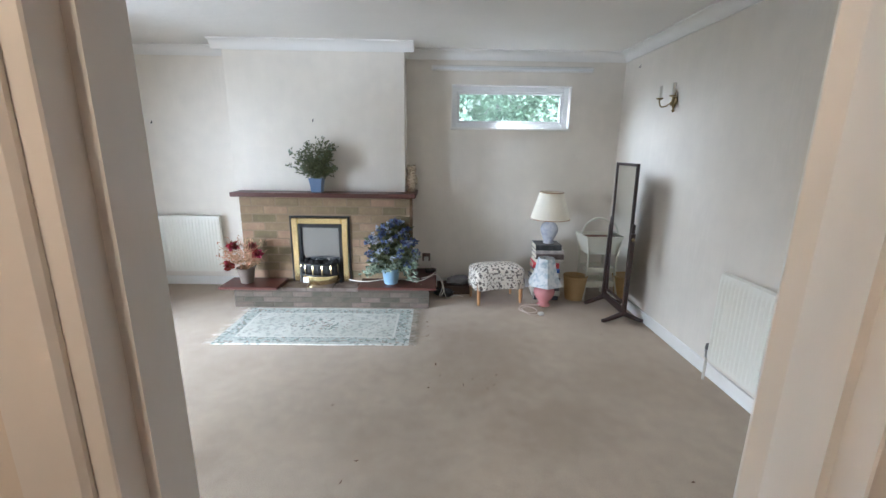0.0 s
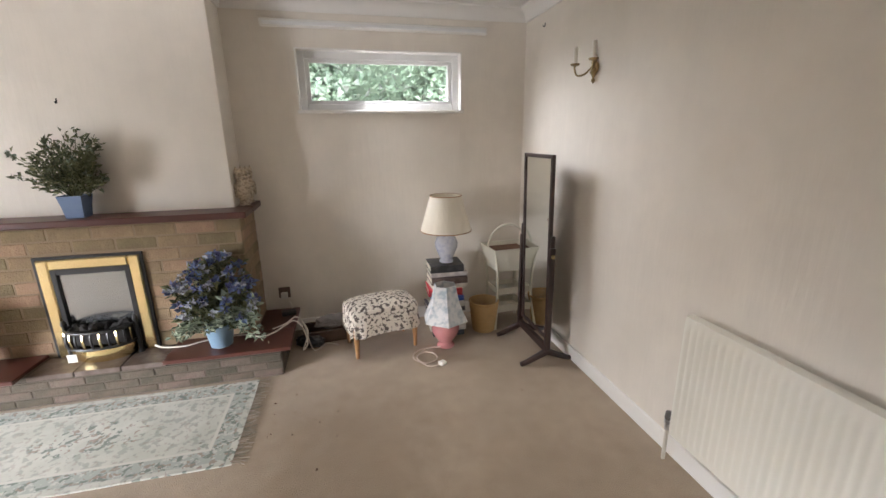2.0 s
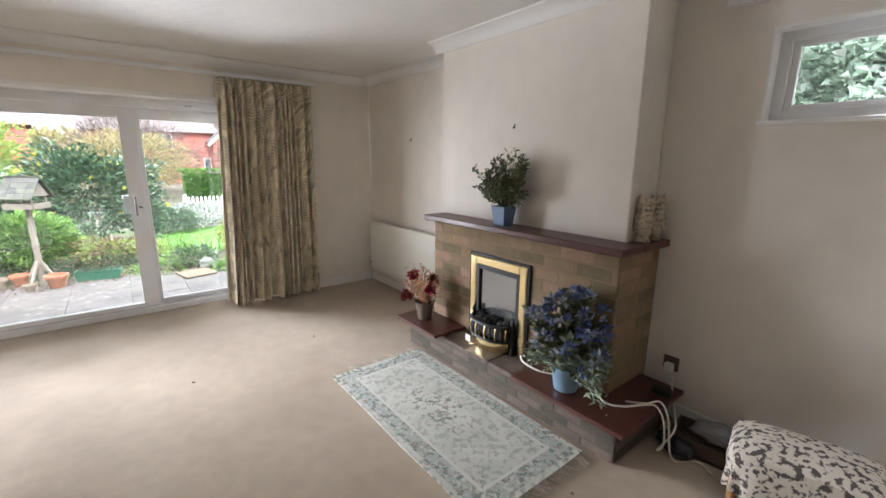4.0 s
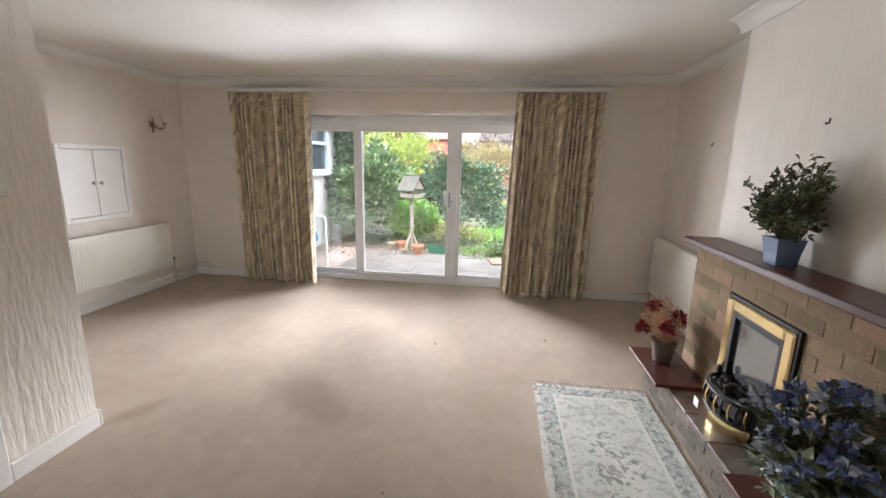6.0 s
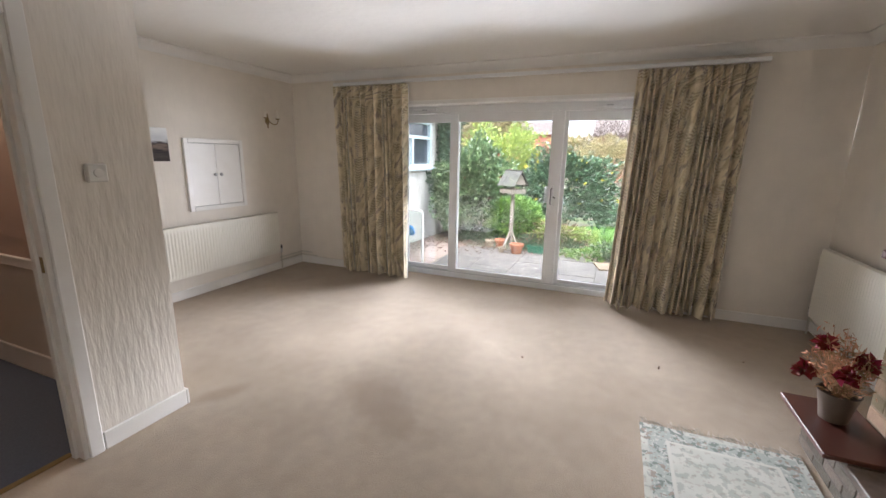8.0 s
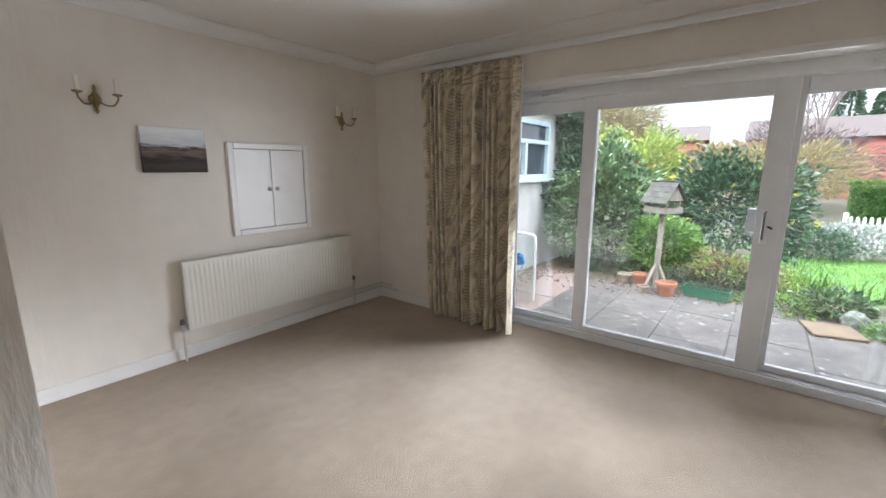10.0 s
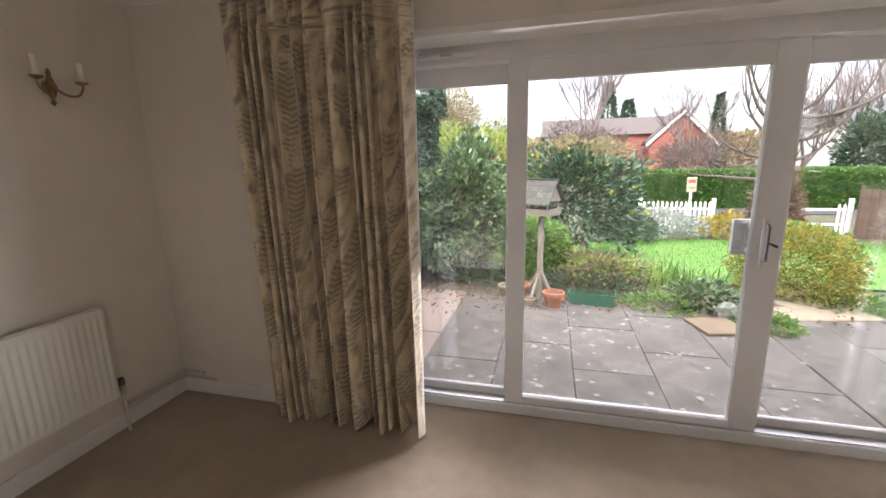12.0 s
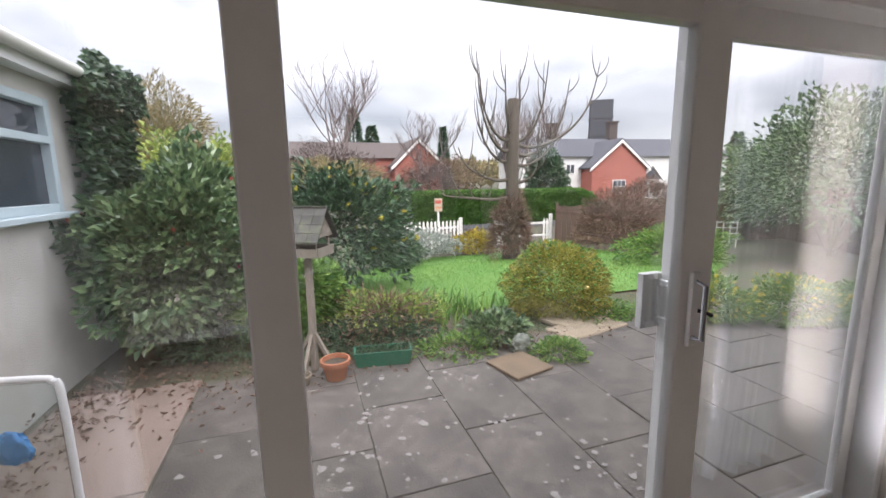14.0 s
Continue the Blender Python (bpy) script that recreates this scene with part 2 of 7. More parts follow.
def lathe(bm, profile, seg=24, at=(0, 0, 0), turn=None, squash=1.0, close=True):
    """profile: (radius, height) from the bottom up."""
    rings = []
    for r, z in profile:
        ring = []
        for i in range(seg):
            a = 2 * math.pi * i / seg
            p = Vector((r * math.cos(a), r * math.sin(a) * squash, z))
            ring.append(bm.verts.new((turn @ p if turn else p) + Vector(at)))
        rings.append(ring)
    for a, b in zip(rings, rings[1:]):
        for i in range(seg):
            bm.faces.new((a[i], a[(i + 1) % seg], b[(i + 1) % seg], b[i]))
    if close:
        bm.faces.new(rings[0][::-1])
        bm.faces.new(rings[-1])


def tube(bm, pts, r, seg=8, r_end=None):
    pts = [Vector(p) for p in pts]
    rings = []
    side = None
    for i, p in enumerate(pts):
        d = (pts[min(i + 1, len(pts) - 1)] - pts[max(i - 1, 0)]).normalized()
        if side is None:
            side = d.orthogonal().normalized()
        side = (side - d * side.dot(d)).normalized()
        up = d.cross(side)
        rr = r if r_end is None else r + (r_end - r) * i / max(1, len(pts) - 1)
        rings.append([bm.verts.new(p + (side * math.cos(2 * math.pi * k / seg) + up * math.sin(2 * math.pi * k / seg)) * rr) for k in range(seg)])
    for a, b in zip(rings, rings[1:]):
        for k in range(seg):
            bm.faces.new((a[k], a[(k + 1) % seg], b[(k + 1) % seg], b[k]))
    bm.faces.new(rings[0][::-1])
    bm.faces.new(rings[-1])


def curve_points(pts, n=6):
    """Catmull-Rom through pts."""
    pts = [Vector(p) for p in pts]
    out = []
    for i in range(len(pts) - 1):
        a, b, c, d = pts[max(i - 1, 0)], pts[i], pts[i + 1], pts[min(i + 2, len(pts) - 1)]
        for k in range(n):
            t = k / n
            out.append(0.5 * ((2 * b) + (c - a) * t + (2 * a - 5 * b + 4 * c - d) * t * t + (3 * b - a - 3 * c + d) * t ** 3))
    return out + [pts[-1]]


def finish(name, bm, mat, smooth=False, angle=0.7):
    bmesh.ops.recalc_face_normals(bm, faces=bm.faces)
    me = bpy.data.meshes.new(name)
    bm.to_mesh(me)
    bm.free()
    if smooth:
        me.shade_smooth()
        me.set_sharp_from_angle(angle=angle)
    if mat:
        me.materials.append(mat)
    return me


def part(name, bm, mat=None, parent=None, label="", smooth=False):
    ob = new(name, finish(name, bm, mat, smooth))
    if parent:
        ob.parent = parent
    return tagged(ob, label) if label else ob


def made(fn, *a, **k):
    bm = bmesh.new()
    fn(bm, *a, **k)
    return bm


def boxes(*rows, bevel=0.0):
    bm = bmesh.new()
    for r in rows:
        box(bm, *r, bevel=bevel)
    return bm


def thing(name, label, category, at=(0, 0, 0), rz=0.0, group="", kind=""):
    ob = new(name)
    ob.empty_display_size = 0.1
    ob.matrix_basis = pose(*at, 0, 0, rz)
    return tagged(ob, label, category, group, kind)


def structure(name, bm, mat, label, category, smooth=False):
    return tagged(part(name, bm, mat, smooth=smooth), label, category, "", "structure")


# ---- the room ----
XE, XW, YN, YS, YD, XP = 2.07, -3.53, 4.60, -1.01, 0.69, -0.587
HC = 2.40
PY0, PY1, PZ = 0.36, 3.36, 2.03        # patio door opening
XG = -3.80                              # patio glass
WX0, WX1, WZ0, WZ1 = 0.36, 1.555, 1.683, 2.095   # high window
DX0, DX1, DZ = -0.10, 0.675, 1.96       # doorway
CX0, CX1, CY = -1.73, -0.086, 4.31      # chimney breast

structure("floor", boxes((XW - 0.32, XE + 0.25, YD - 0.1, YN + 0.25, -0.2, 0.0), (XW - 0.32, XP + 0.14, YS - 0.2, YD - 0.1, -0.2, 0.0)), CARPET, "worn beige fitted carpet with faint stains", "floor")
structure("hall_floor", boxes((XP + 0.14, 1.6, -3.2, YD - 0.1, -0.2, -0.002)), HALL_CARPET, "blue grey fitted carpet of the hall", "floor")
structure("ceiling", boxes((XW - 0.3, XE + 0.25, YS - 0.2, YN + 0.25, HC, HC + 0.15)), CEILING, "white textured plaster ceiling", "ceiling")
structure("hall_ceiling", boxes((XP, 1.6, -3.2, YS - 0.2, HC, HC + 0.15)), CEILING, "white hall ceiling", "ceiling")
structure("wall_north", boxes((XW - 0.3, WX0, YN, YN + 0.25, -0.2, HC), (WX1, XE + 0.25, YN, YN + 0.25, -0.2, HC), (WX0, WX1, YN, YN + 0.25, -0.2, WZ0), (WX0, WX1, YN, YN + 0.25, WZ1, HC)),
          WALLPAPER, "off-white embossed wallpaper on the fireplace wall", "wall")
structure("chimney_breast", boxes((CX0, CX1, CY, YN - 0.001, 0, HC), bevel=0.004), WALLPAPER, "off-white papered chimney breast", "wall")
structure("wall_east", boxes((XE, XE + 0.25, YD - 0.1, YN, -0.2, HC)), WALLPAPER, "off-white embossed wallpaper with vertical relief", "wall")
structure("wall_south", boxes((XW - 0.3, XP + 0.14, YS - 0.2, YS, -0.2, HC)), WALLPAPER, "off-white embossed wallpaper behind the radiator", "wall")
structure("wall_door", boxes((XP, DX0, YD - 0.1, YD, 0, HC), (DX1, XE, YD - 0.1, YD, 0, HC), (DX0, DX1, YD - 0.1, YD, DZ, HC)), EMBOSSED, "off-white embossed wallpaper round the doorway", "wall")
structure("wall_return", boxes((XP, XP + 0.14, YS, YD - 0.1, 0, HC)), EMBOSSED, "off-white papered return wall", "wall")
structure("wall_west", boxes((XW - 0.3, XW, YS, PY0, -0.2, HC), (XW - 0.3, XW, PY1, YN, -0.2, HC), (XW - 0.3, XW, PY0, PY1, PZ, HC)), WALLPAPER, "off-white papered wall round the patio door", "wall")
structure("wall_hall_west", boxes((XP + 0.04, XP + 0.14, -3.2, YS - 0.2, 0, HC)), HALL_WALL, "peach hall wall", "wall")
structure("wall_hall_lining", boxes((XP + 0.14, XP + 0.15, -3.2, YD - 0.1, 0.0, HC)), HALL_WALL, "peach painted hall wall above a dado rail", "wall")
structure("wall_hall_south", boxes((XP, 1.6, -3.3, -3.2, 0, HC)), HALL_WALL, "peach hall end wall", "wall")
structure("wall_hall_east", boxes((1.5, 1.6, -3.2, YD - 0.1, 0, HC)), HALL_WALL, "peach hall wall", "wall")
structure("dado", boxes((XP + 0.15, XP + 0.175, -3.2, YD - 0.12, 0.74, 0.80), (XP + 0.15, XP + 0.166, -3.2, YD - 0.12, 0, 0.15), bevel=0.004), GLOSS, "white dado rail and hall skirting", "trim")
structure("dado_panel", boxes((XP + 0.15, XP + 0.154, -3.2, YD - 0.12, 0.15, 0.74)), PLAIN_WALL, "cream hall wall below the dado", "wall")


def coving_run(bm, a, b, inward):
    """A concave plaster cove from a to b; inward: unit vector into the room."""
    a, b, n = Vector(a), Vector(b), Vector(inward)
    prof = [(0, -0.085), (0.012, -0.085), (0.018, -0.06), (0.035, -0.034), (0.062, -0.018), (0.088, -0.012), (0.088, 0.0), (0, 0)]
    rows = [[bm.verts.new(p + n * u + Vector((0, 0, HC + v))) for u, v in prof] for p in (a, b)]
    for i in range(len(prof)):
        j = (i + 1) % len(prof)
        bm.faces.new((rows[0][i], rows[0][j], rows[1][j], rows[1][i]))
    bm.faces.new(rows[0])
    bm.faces.new(rows[1][::-1])


def coving(bm):
    for a, b, n in (((XW, YN, 0), (CX0, YN, 0), (0, -1, 0)), ((CX1, YN, 0), (XE, YN, 0), (0, -1, 0)), ((CX0 - 0.088, CY, 0), (CX1 + 0.088, CY, 0), (0, -1, 0)),
                    ((CX0, CY, 0), (CX0, YN, 0), (-1, 0, 0)), ((CX1, CY, 0), (CX1, YN, 0), (1, 0, 0)),
                    ((XE, YD, 0), (XE, YN, 0), (-1, 0, 0)), ((XW, YS, 0), (XP, YS, 0), (0, 1, 0)), ((XP, YS, 0), (XP, YD, 0), (-1, 0, 0)),
                    ((XP - 0.088, YD, 0), (XE, YD, 0), (0, 1, 0)), ((XW, YS, 0), (XW, YN, 0), (1, 0, 0))):
        coving_run(bm, a, b, n)


structure("coving", made(coving), COVING, "white concave plaster coving", "trim", smooth=True)


def skirting(bm):
    h, d = 0.095, 0.016
    for r in ((XW, CX0, YN - d, YN), (CX1, XE, YN - d, YN), (XE - d, XE, YD, YN - d), (XW, XP, YS, YS + d), (XP - d, XP, YS + d, YD + d),
              (XP, DX0 - 0.06, YD, YD + d), (DX1 + 0.06, XE - d, YD, YD + d), (XW, XW + d, YS + d, PY0 - 0.02), (XW, XW + d, PY1 + 0.02, YN - d)):
        box(bm, r[0], r[1], r[2], r[3], 0, h, bevel=0.004)


structure("baseboard", made(skirting), GLOSS, "white painted skirting board", "baseboard")

# doorway lining and architrave
frame_door = thing("door_1", "white painted doorway with its door standing open", "door", kind="structure")
part("lining", boxes((DX0, DX0 + 0.028, YD - 0.11, YD + 0.004, 0, DZ), (DX1 - 0.028, DX1, YD - 0.11, YD + 0.004, 0, DZ), (DX0 + 0.028, DX1 - 0.028, YD - 0.11, YD + 0.004, DZ - 0.028, DZ), bevel=0.002), GLOSS, frame_door)
part("door_stop", boxes((DX0 + 0.028, DX0 + 0.04, YD - 0.075, YD - 0.045, 0, DZ - 0.028), (DX1 - 0.04, DX1 - 0.028, YD - 0.075, YD - 0.045, 0, DZ - 0.028), (DX0 + 0.04, DX1 - 0.04, YD - 0.075, YD - 0.045, DZ - 0.04, DZ - 0.028)), GLOSS, frame_door)
part("architrave", boxes((DX0 - 0.055, DX0 + 0.008, YD, YD + 0.02, 0, DZ + 0.055), (DX1 - 0.008, DX1 + 0.055, YD, YD + 0.02, 0, DZ + 0.055), (DX0 + 0.008, DX1 - 0.008, YD, YD + 0.02, DZ - 0.008, DZ + 0.055), bevel=0.005), GLOSS, frame_door)
part("hall_architrave", boxes((DX0 - 0.055, DX0 + 0.008, YD - 0.12, YD - 0.1, 0, DZ + 0.055), (DX1 - 0.008, DX1 + 0.055, YD - 0.12, YD - 0.1, 0, DZ + 0.055), (DX0 + 0.008, DX1 - 0.008, YD - 0.12, YD - 0.1, DZ - 0.008, DZ + 0.055), bevel=0.005), GLOSS, frame_door)
part("strike_plate", boxes((DX0 + 0.0275, DX0 + 0.0295, YD - 0.035, YD - 0.012, 0.93, 1.0)), OLD_BRASS, frame_door, "aged brass strike plate")
part("threshold_bar", boxes((DX0 + 0.03, DX1 - 0.03, YD - 0.12, YD - 0.085, 0, 0.006), bevel=0.002), OLD_BRASS, frame_door, "aged brass threshold bar")

leaf = thing("room_door", "white flush door swung open into the room", "door", (DX1 - 0.03, YD + 0.012, 0), 38)
part("leaf", boxes((0.004, 0.705, -0.02, 0.018, 0.012, DZ - 0.035), bevel=0.003), GLOSS, leaf)
for side, s in (("inner", -1), ("outer", 1)):
    h = part("door_handle", made(lambda bm: (box(bm, 0.625, 0.66, -0.02 + (s > 0) * 0.038 + min(0, s * 0.006), -0.02 + (s > 0) * 0.038 + max(0, s * 0.006), 0.90, 1.06, bevel=0.002),
                                             tube(bm, [(0.643, -0.001 + s * 0.02, 1.02), (0.643, -0.001 + s * 0.06, 1.02)], 0.009, 10),
                                             tube(bm, curve_points([(0.643, -0.001 + s * 0.058, 1.02), (0.60, -0.001 + s * 0.062, 1.022), (0.545, -0.001 + s * 0.06, 1.015)]), 0.008, 10))), CHROME, leaf, "dull metal lever handle", True)
for z in (0.25, 1.70):
    part("hinge", made(lambda bm: tube(bm, [(0.0, -0.024, z - 0.04), (0.0, -0.024, z + 0.04)], 0.006, 8)), OLD_BRASS, leaf, "brass hinge")

# ---- patio door ----
pat = thing("window_1", "white plastic sliding patio door with three glazed panels", "patio door", kind="structure")


def rect_frame(bm, x0, x1, y0, y1, z0, z1, wl_, wr, wb, wt, bevel=0.004):
    box(bm, x0, x1, y0, y0 + wl_, z0, z1, bevel=bevel)
    box(bm, x0, x1, y1 - wr, y1, z0, z1, bevel=bevel)
    box(bm, x0 + 0.001, x1 - 0.001, y0 + wl_ - 0.002, y1 - wr + 0.002, z0, z0 + wb, bevel=bevel)
    box(bm, x0 + 0.001, x1 - 0.001, y0 + wl_ - 0.002, y1 - wr + 0.002, z1 - wt, z1, bevel=bevel)


part("outer_frame", made(rect_frame, XG - 0.07, XG + 0.085, PY0, PY1, 0.0, PZ - 0.005, 0.05, 0.05, 0.06, 0.097), UPVC, pat)
panels = (("fixed_panel", XG - 0.045, XG - 0.005, PY0 + 0.05, 1.165, 0.085, 0.10),
          ("sliding_panel", XG + 0.01, XG + 0.06, 1.075, 2.345, 0.10, 0.125),
          ("fixed_panel", XG - 0.045, XG - 0.005, 2.25, PY1 - 0.05, 0.13, 0.07))
for nm, x0, x1, y0, y1, wl_, wr in panels:
    pn = part(nm, made(rect_frame, x0, x1, y0, y1, 0.055, PZ - 0.097, wl_, wr, 0.050, 0.10), UPVC, pat)
    for gx in (x0 + 0.008, x0 + 0.026):
        gl = part("pane", boxes((gx, gx + 0.005, y0 + wl_ - 0.01, y1 - wr + 0.01, 0.098, PZ - 0.190)), GLASS, pn, "clear glass")
        gl.visible_shadow = False
for vy in (0.62, 2.62):
    tv = part("trickle_vent", boxes((XG + 0.085, XG + 0.103, vy, vy + 0.30, PZ - 0.078, PZ - 0.05), bevel=0.005), UPVC, pat, "white trickle vent")
    part("vent_slide", boxes((XG + 0.103, XG + 0.108, vy + 0.12, vy + 0.18, PZ - 0.070, PZ - 0.058)), CHROME, tv)
part("track", boxes((XG + 0.0, XG + 0.066, PY0 + 0.05, PY1 - 0.05, 0.056, 0.066)), CHROME, pat, "metal sliding track")
part("head_lining", boxes((XG + 0.085, XW + 0.004, PY0, PY1, PZ - 0.02, PZ + 0.02), bevel=0.003), GLOSS, pat)
part("reveal_lining", boxes((XG + 0.085, XW + 0.004, PY0 - 0.001, PY0 + 0.012, 0.035, PZ - 0.02)), PLAIN_WALL, pat)
part("reveal_lining", boxes((XG + 0.085, XW + 0.004, PY1 - 0.012, PY1 + 0.001, 0.035, PZ - 0.02)), PLAIN_WALL, pat)
hd = part("door_handle", boxes((XG + 0.06, XG + 0.075, 2.252, 2.285, 0.93, 1.16), bevel=0.004), UPVC, pat, "white patio door handle plate")
part("grip", made(lambda bm: tube(bm, [(XG + 0.075, 2.268, 0.96), (XG + 0.11, 2.262, 0.965), (XG + 0.11, 2.262, 1.125), (XG + 0.075, 2.268, 1.13)], 0.007, 8)), material("grey_handle_plastic", (0.16, 0.16, 0.165), 0.5, var=0.05), hd, "grey grip")
part("latch", made(lambda bm: tube(bm, [(XG + 0.07, 2.285, 1.04), (XG + 0.095, 2.29, 1.04), (XG + 0.098, 2.31, 1.03)], 0.006, 8)), BLACK, hd, "black latch lever")
part("outside_handle", boxes((XG - 0.055, XG - 0.03, 2.170, 2.185, 0.965, 1.14), (XG - 0.055, XG - 0.03, 2.228, 2.245, 0.965, 1.14), (XG - 0.055, XG - 0.03, 2.185, 2.228, 0.965, 0.985), (XG - 0.055, XG - 0.03, 2.185, 2.228, 1.12, 1.14), (XG - 0.052, XG - 0.046, 2.185, 2.228, 0.985, 1.12), (XG - 0.035, XG + 0.012, 2.228, 2.243, 0.98, 1.0), (XG - 0.035, XG + 0.012, 2.228, 2.243, 1.10, 1.12), bevel=0.002), UPVC, pat, "white outside pull handle")

# ---- high window ----
hw = thing("window_2", "small high white framed window with a tiled sill", "window", kind="structure")
part("window_frame", made(lambda bm: (box(bm, WX0, WX0 + 0.055, YN + 0.08, YN + 0.14, WZ0, WZ1, 0.004), box(bm, WX1 - 0.055, WX1, YN + 0.08, YN + 0.14, WZ0, WZ1, 0.004),
                                      box(bm, WX0 + 0.054, WX1 - 0.054, YN + 0.08, YN + 0.14, WZ0, WZ0 + 0.05, 0.004), box(bm, WX0 + 0.054, WX1 - 0.054, YN + 0.08, YN + 0.14, WZ1 - 0.055, WZ1, 0.004))), UPVC, hw)
part("sash", made(lambda bm: (box(bm, WX0 + 0.056, WX0 + 0.085, YN + 0.095, YN + 0.13, WZ0 + 0.05, WZ1 - 0.055, 0.003), box(bm, WX1 - 0.085, WX1 - 0.056, YN + 0.095, YN + 0.13, WZ0 + 0.05, WZ1 - 0.055, 0.003),
                              box(bm, WX0 + 0.084, WX1 - 0.084, YN + 0.095, YN + 0.13, WZ0 + 0.05, WZ0 + 0.075, 0.003), box(bm, WX0 + 0.084, WX1 - 0.084, YN + 0.095, YN + 0.13, WZ1 - 0.08, WZ1 - 0.055, 0.003))), UPVC, hw)
gl = part("pane", boxes((WX0 + 0.08, WX1 - 0.08, YN + 0.11, YN + 0.116, WZ0 + 0.07, WZ1 - 0.075)), GLASS, hw, "clear glass")
gl.visible_shadow = False
part("window_sill", boxes((WX0 - 0.012, WX1 + 0.012, YN - 0.02, YN + 0.08, WZ0 - 0.02, WZ0 + 0.002), bevel=0.004), GLOSS, hw)
part("reveal_lining", boxes((WX0 - 0.001, WX0 + 0.008, YN - 0.003, YN + 0.08, WZ0, WZ1), (WX1 - 0.008, WX1 + 0.001, YN - 0.003, YN + 0.08, WZ0, WZ1), (WX0 + 0.008, WX1 - 0.008, YN - 0.003, YN + 0.08, WZ1 - 0.008, WZ1 + 0.001)), GLOSS, hw)


# ---- pieces used by several things ----
def leaf_cloud(rows, size, aspect=0.45, fold=0.25, seed=1):
    """A bmesh-free mesh of folded leaves; rows: (point, outward direction)."""
    rng = random.Random(seed)
    vs, fs = [], []
    for p, d in rows:
        d = Vector(d)
        d = (d + Vector((rng.uniform(-0.7, 0.7), rng.uniform(-0.7, 0.7), rng.uniform(-0.6, 0.6)))).normalized()
        s = d.cross(Vector((rng.uniform(-1, 1), rng.uniform(-1, 1), rng.uniform(-0.3, 1)))).normalized()
        u = s.cross(d)
        ln = size * rng.uniform(0.65, 1.35)
        w = ln * aspect
        k = len(vs)
        p = Vector(p)
        vs += [p, p + d * ln * 0.5 + s * w * 0.5 + u * w * fold, p + d * ln - u * ln * 0.15, p + d * ln * 0.5 - s * w * 0.5 + u * w * fold]
        fs += [(k, k + 1, k + 2), (k, k + 2, k + 3)]
    return vs, fs


def raw(name, vs, fs, mat, parent=None, label="", smooth=False):
    me = bpy.data.meshes.new(name)
    me.from_pydata([tuple(v) for v in vs], [], fs)
    me.materials.append(mat)
    if smooth:
        me.shade_smooth()
    ob = new(name, me)
    if parent:
        ob.parent = parent
    return tagged(ob, label) if label else ob


def shell_points(n, c, r, seed, lump=0.25, low=-1.0, depth=0.3, freq=1.7):
    """Points on an uneven ellipsoid round c, with their outward directions."""
    rng = random.Random(seed)
    out = []
    while len(out) < n:
        d = Vector((rng.gauss(0, 1), rng.gauss(0, 1), rng.gauss(0, 1))).normalized()
        if d.z < low:
            continue
        k = 1 + lump * 2 * noise.noise(d * freq + Vector((seed * 3.1, seed, 0))) + lump * noise.noise(d * freq * 3 + Vector((seed, 0, seed)))
        k *= 1 - depth * rng.random() ** 1.6
        out.append((Vector((c[0] + d.x * r[0] * k, c[1] + d.y * r[1] * k, c[2] + d.z * r[2] * k)), d))
    return out


def brick_mesh(cache, l, d, h, mat):
    key = (round(l, 3), round(d, 3), round(h, 3), mat.name)
    if key not in cache:
        cache[key] = finish("brick", boxes((-l / 2, l / 2, -d / 2, d / 2, -h / 2, h / 2), bevel=0.0035), mat)
    return cache[key]


BRICKS = {}


def lay(parent, axis, a, b, off, z0, courses, mat, skip=None, depth=0.03, l=0.215, h=0.065, j=0.010, seed=3):
    """Courses of stretcher bonded bricks on a face; axis 'x' or 'y' is the run from a to b."""
    rng = random.Random(seed)
    for c in range(courses):
        z = z0 + c * (h + j) + h / 2
        p = a - (l + j) / 2 * (c % 2)
        while p < b - 0.004:
            q0, q1 = max(p, a), min(p + l, b)
            p += l + j
            if q1 - q0 < 0.02:
                continue
            cuts = [(q0, q1)]
            if skip and skip[2] < z < skip[3]:
                cuts = [(u, v) for u, v in ((q0, min(q1, skip[0])), (max(q0, skip[1]), q1)) if v - u > 0.02]
            for u, v in cuts:
                ob = new("brick", brick_mesh(BRICKS, v - u, depth, h, mat))
                ob.parent = parent
                m = (u + v) / 2
                o = off + rng.uniform(-0.001, 0.001)
                flip = 180 if rng.random() < 0.5 else 0
                ob.matrix_basis = pose(m, o, z, 0, flip, 0) if axis == "x" else pose(o, m, z, 0, flip, 90)


# ---- fireplace ----
SX0, SX1, SY = -1.635, -0.03, 4.16
fp = thing("fireplace", "buff brick fire surround with a mahogany mantel shelf", "fireplace", (0, 0, 0))
part("core", boxes((SX0 + 0.003, SX1 - 0.003, SY + 0.003, CY - 0.002, 0.0, 1.015), (CX1 + 0.003, SX1 - 0.003, CY - 0.002, YN - 0.002, 0.0, 1.015)), MORTAR, fp)
part("mantel_shelf", boxes((-1.685, 0.025, 4.085, CY - 0.003, 1.018, 1.058), bevel=0.006), MAHOGANY, fp, "polished mahogany mantel shelf")
part("mantel_return", boxes((CX1 + 0.002, 0.025, CY - 0.002, YN - 0.003, 1.018, 1.058), bevel=0.004), MAHOGANY, fp, "polished mahogany shelf end")

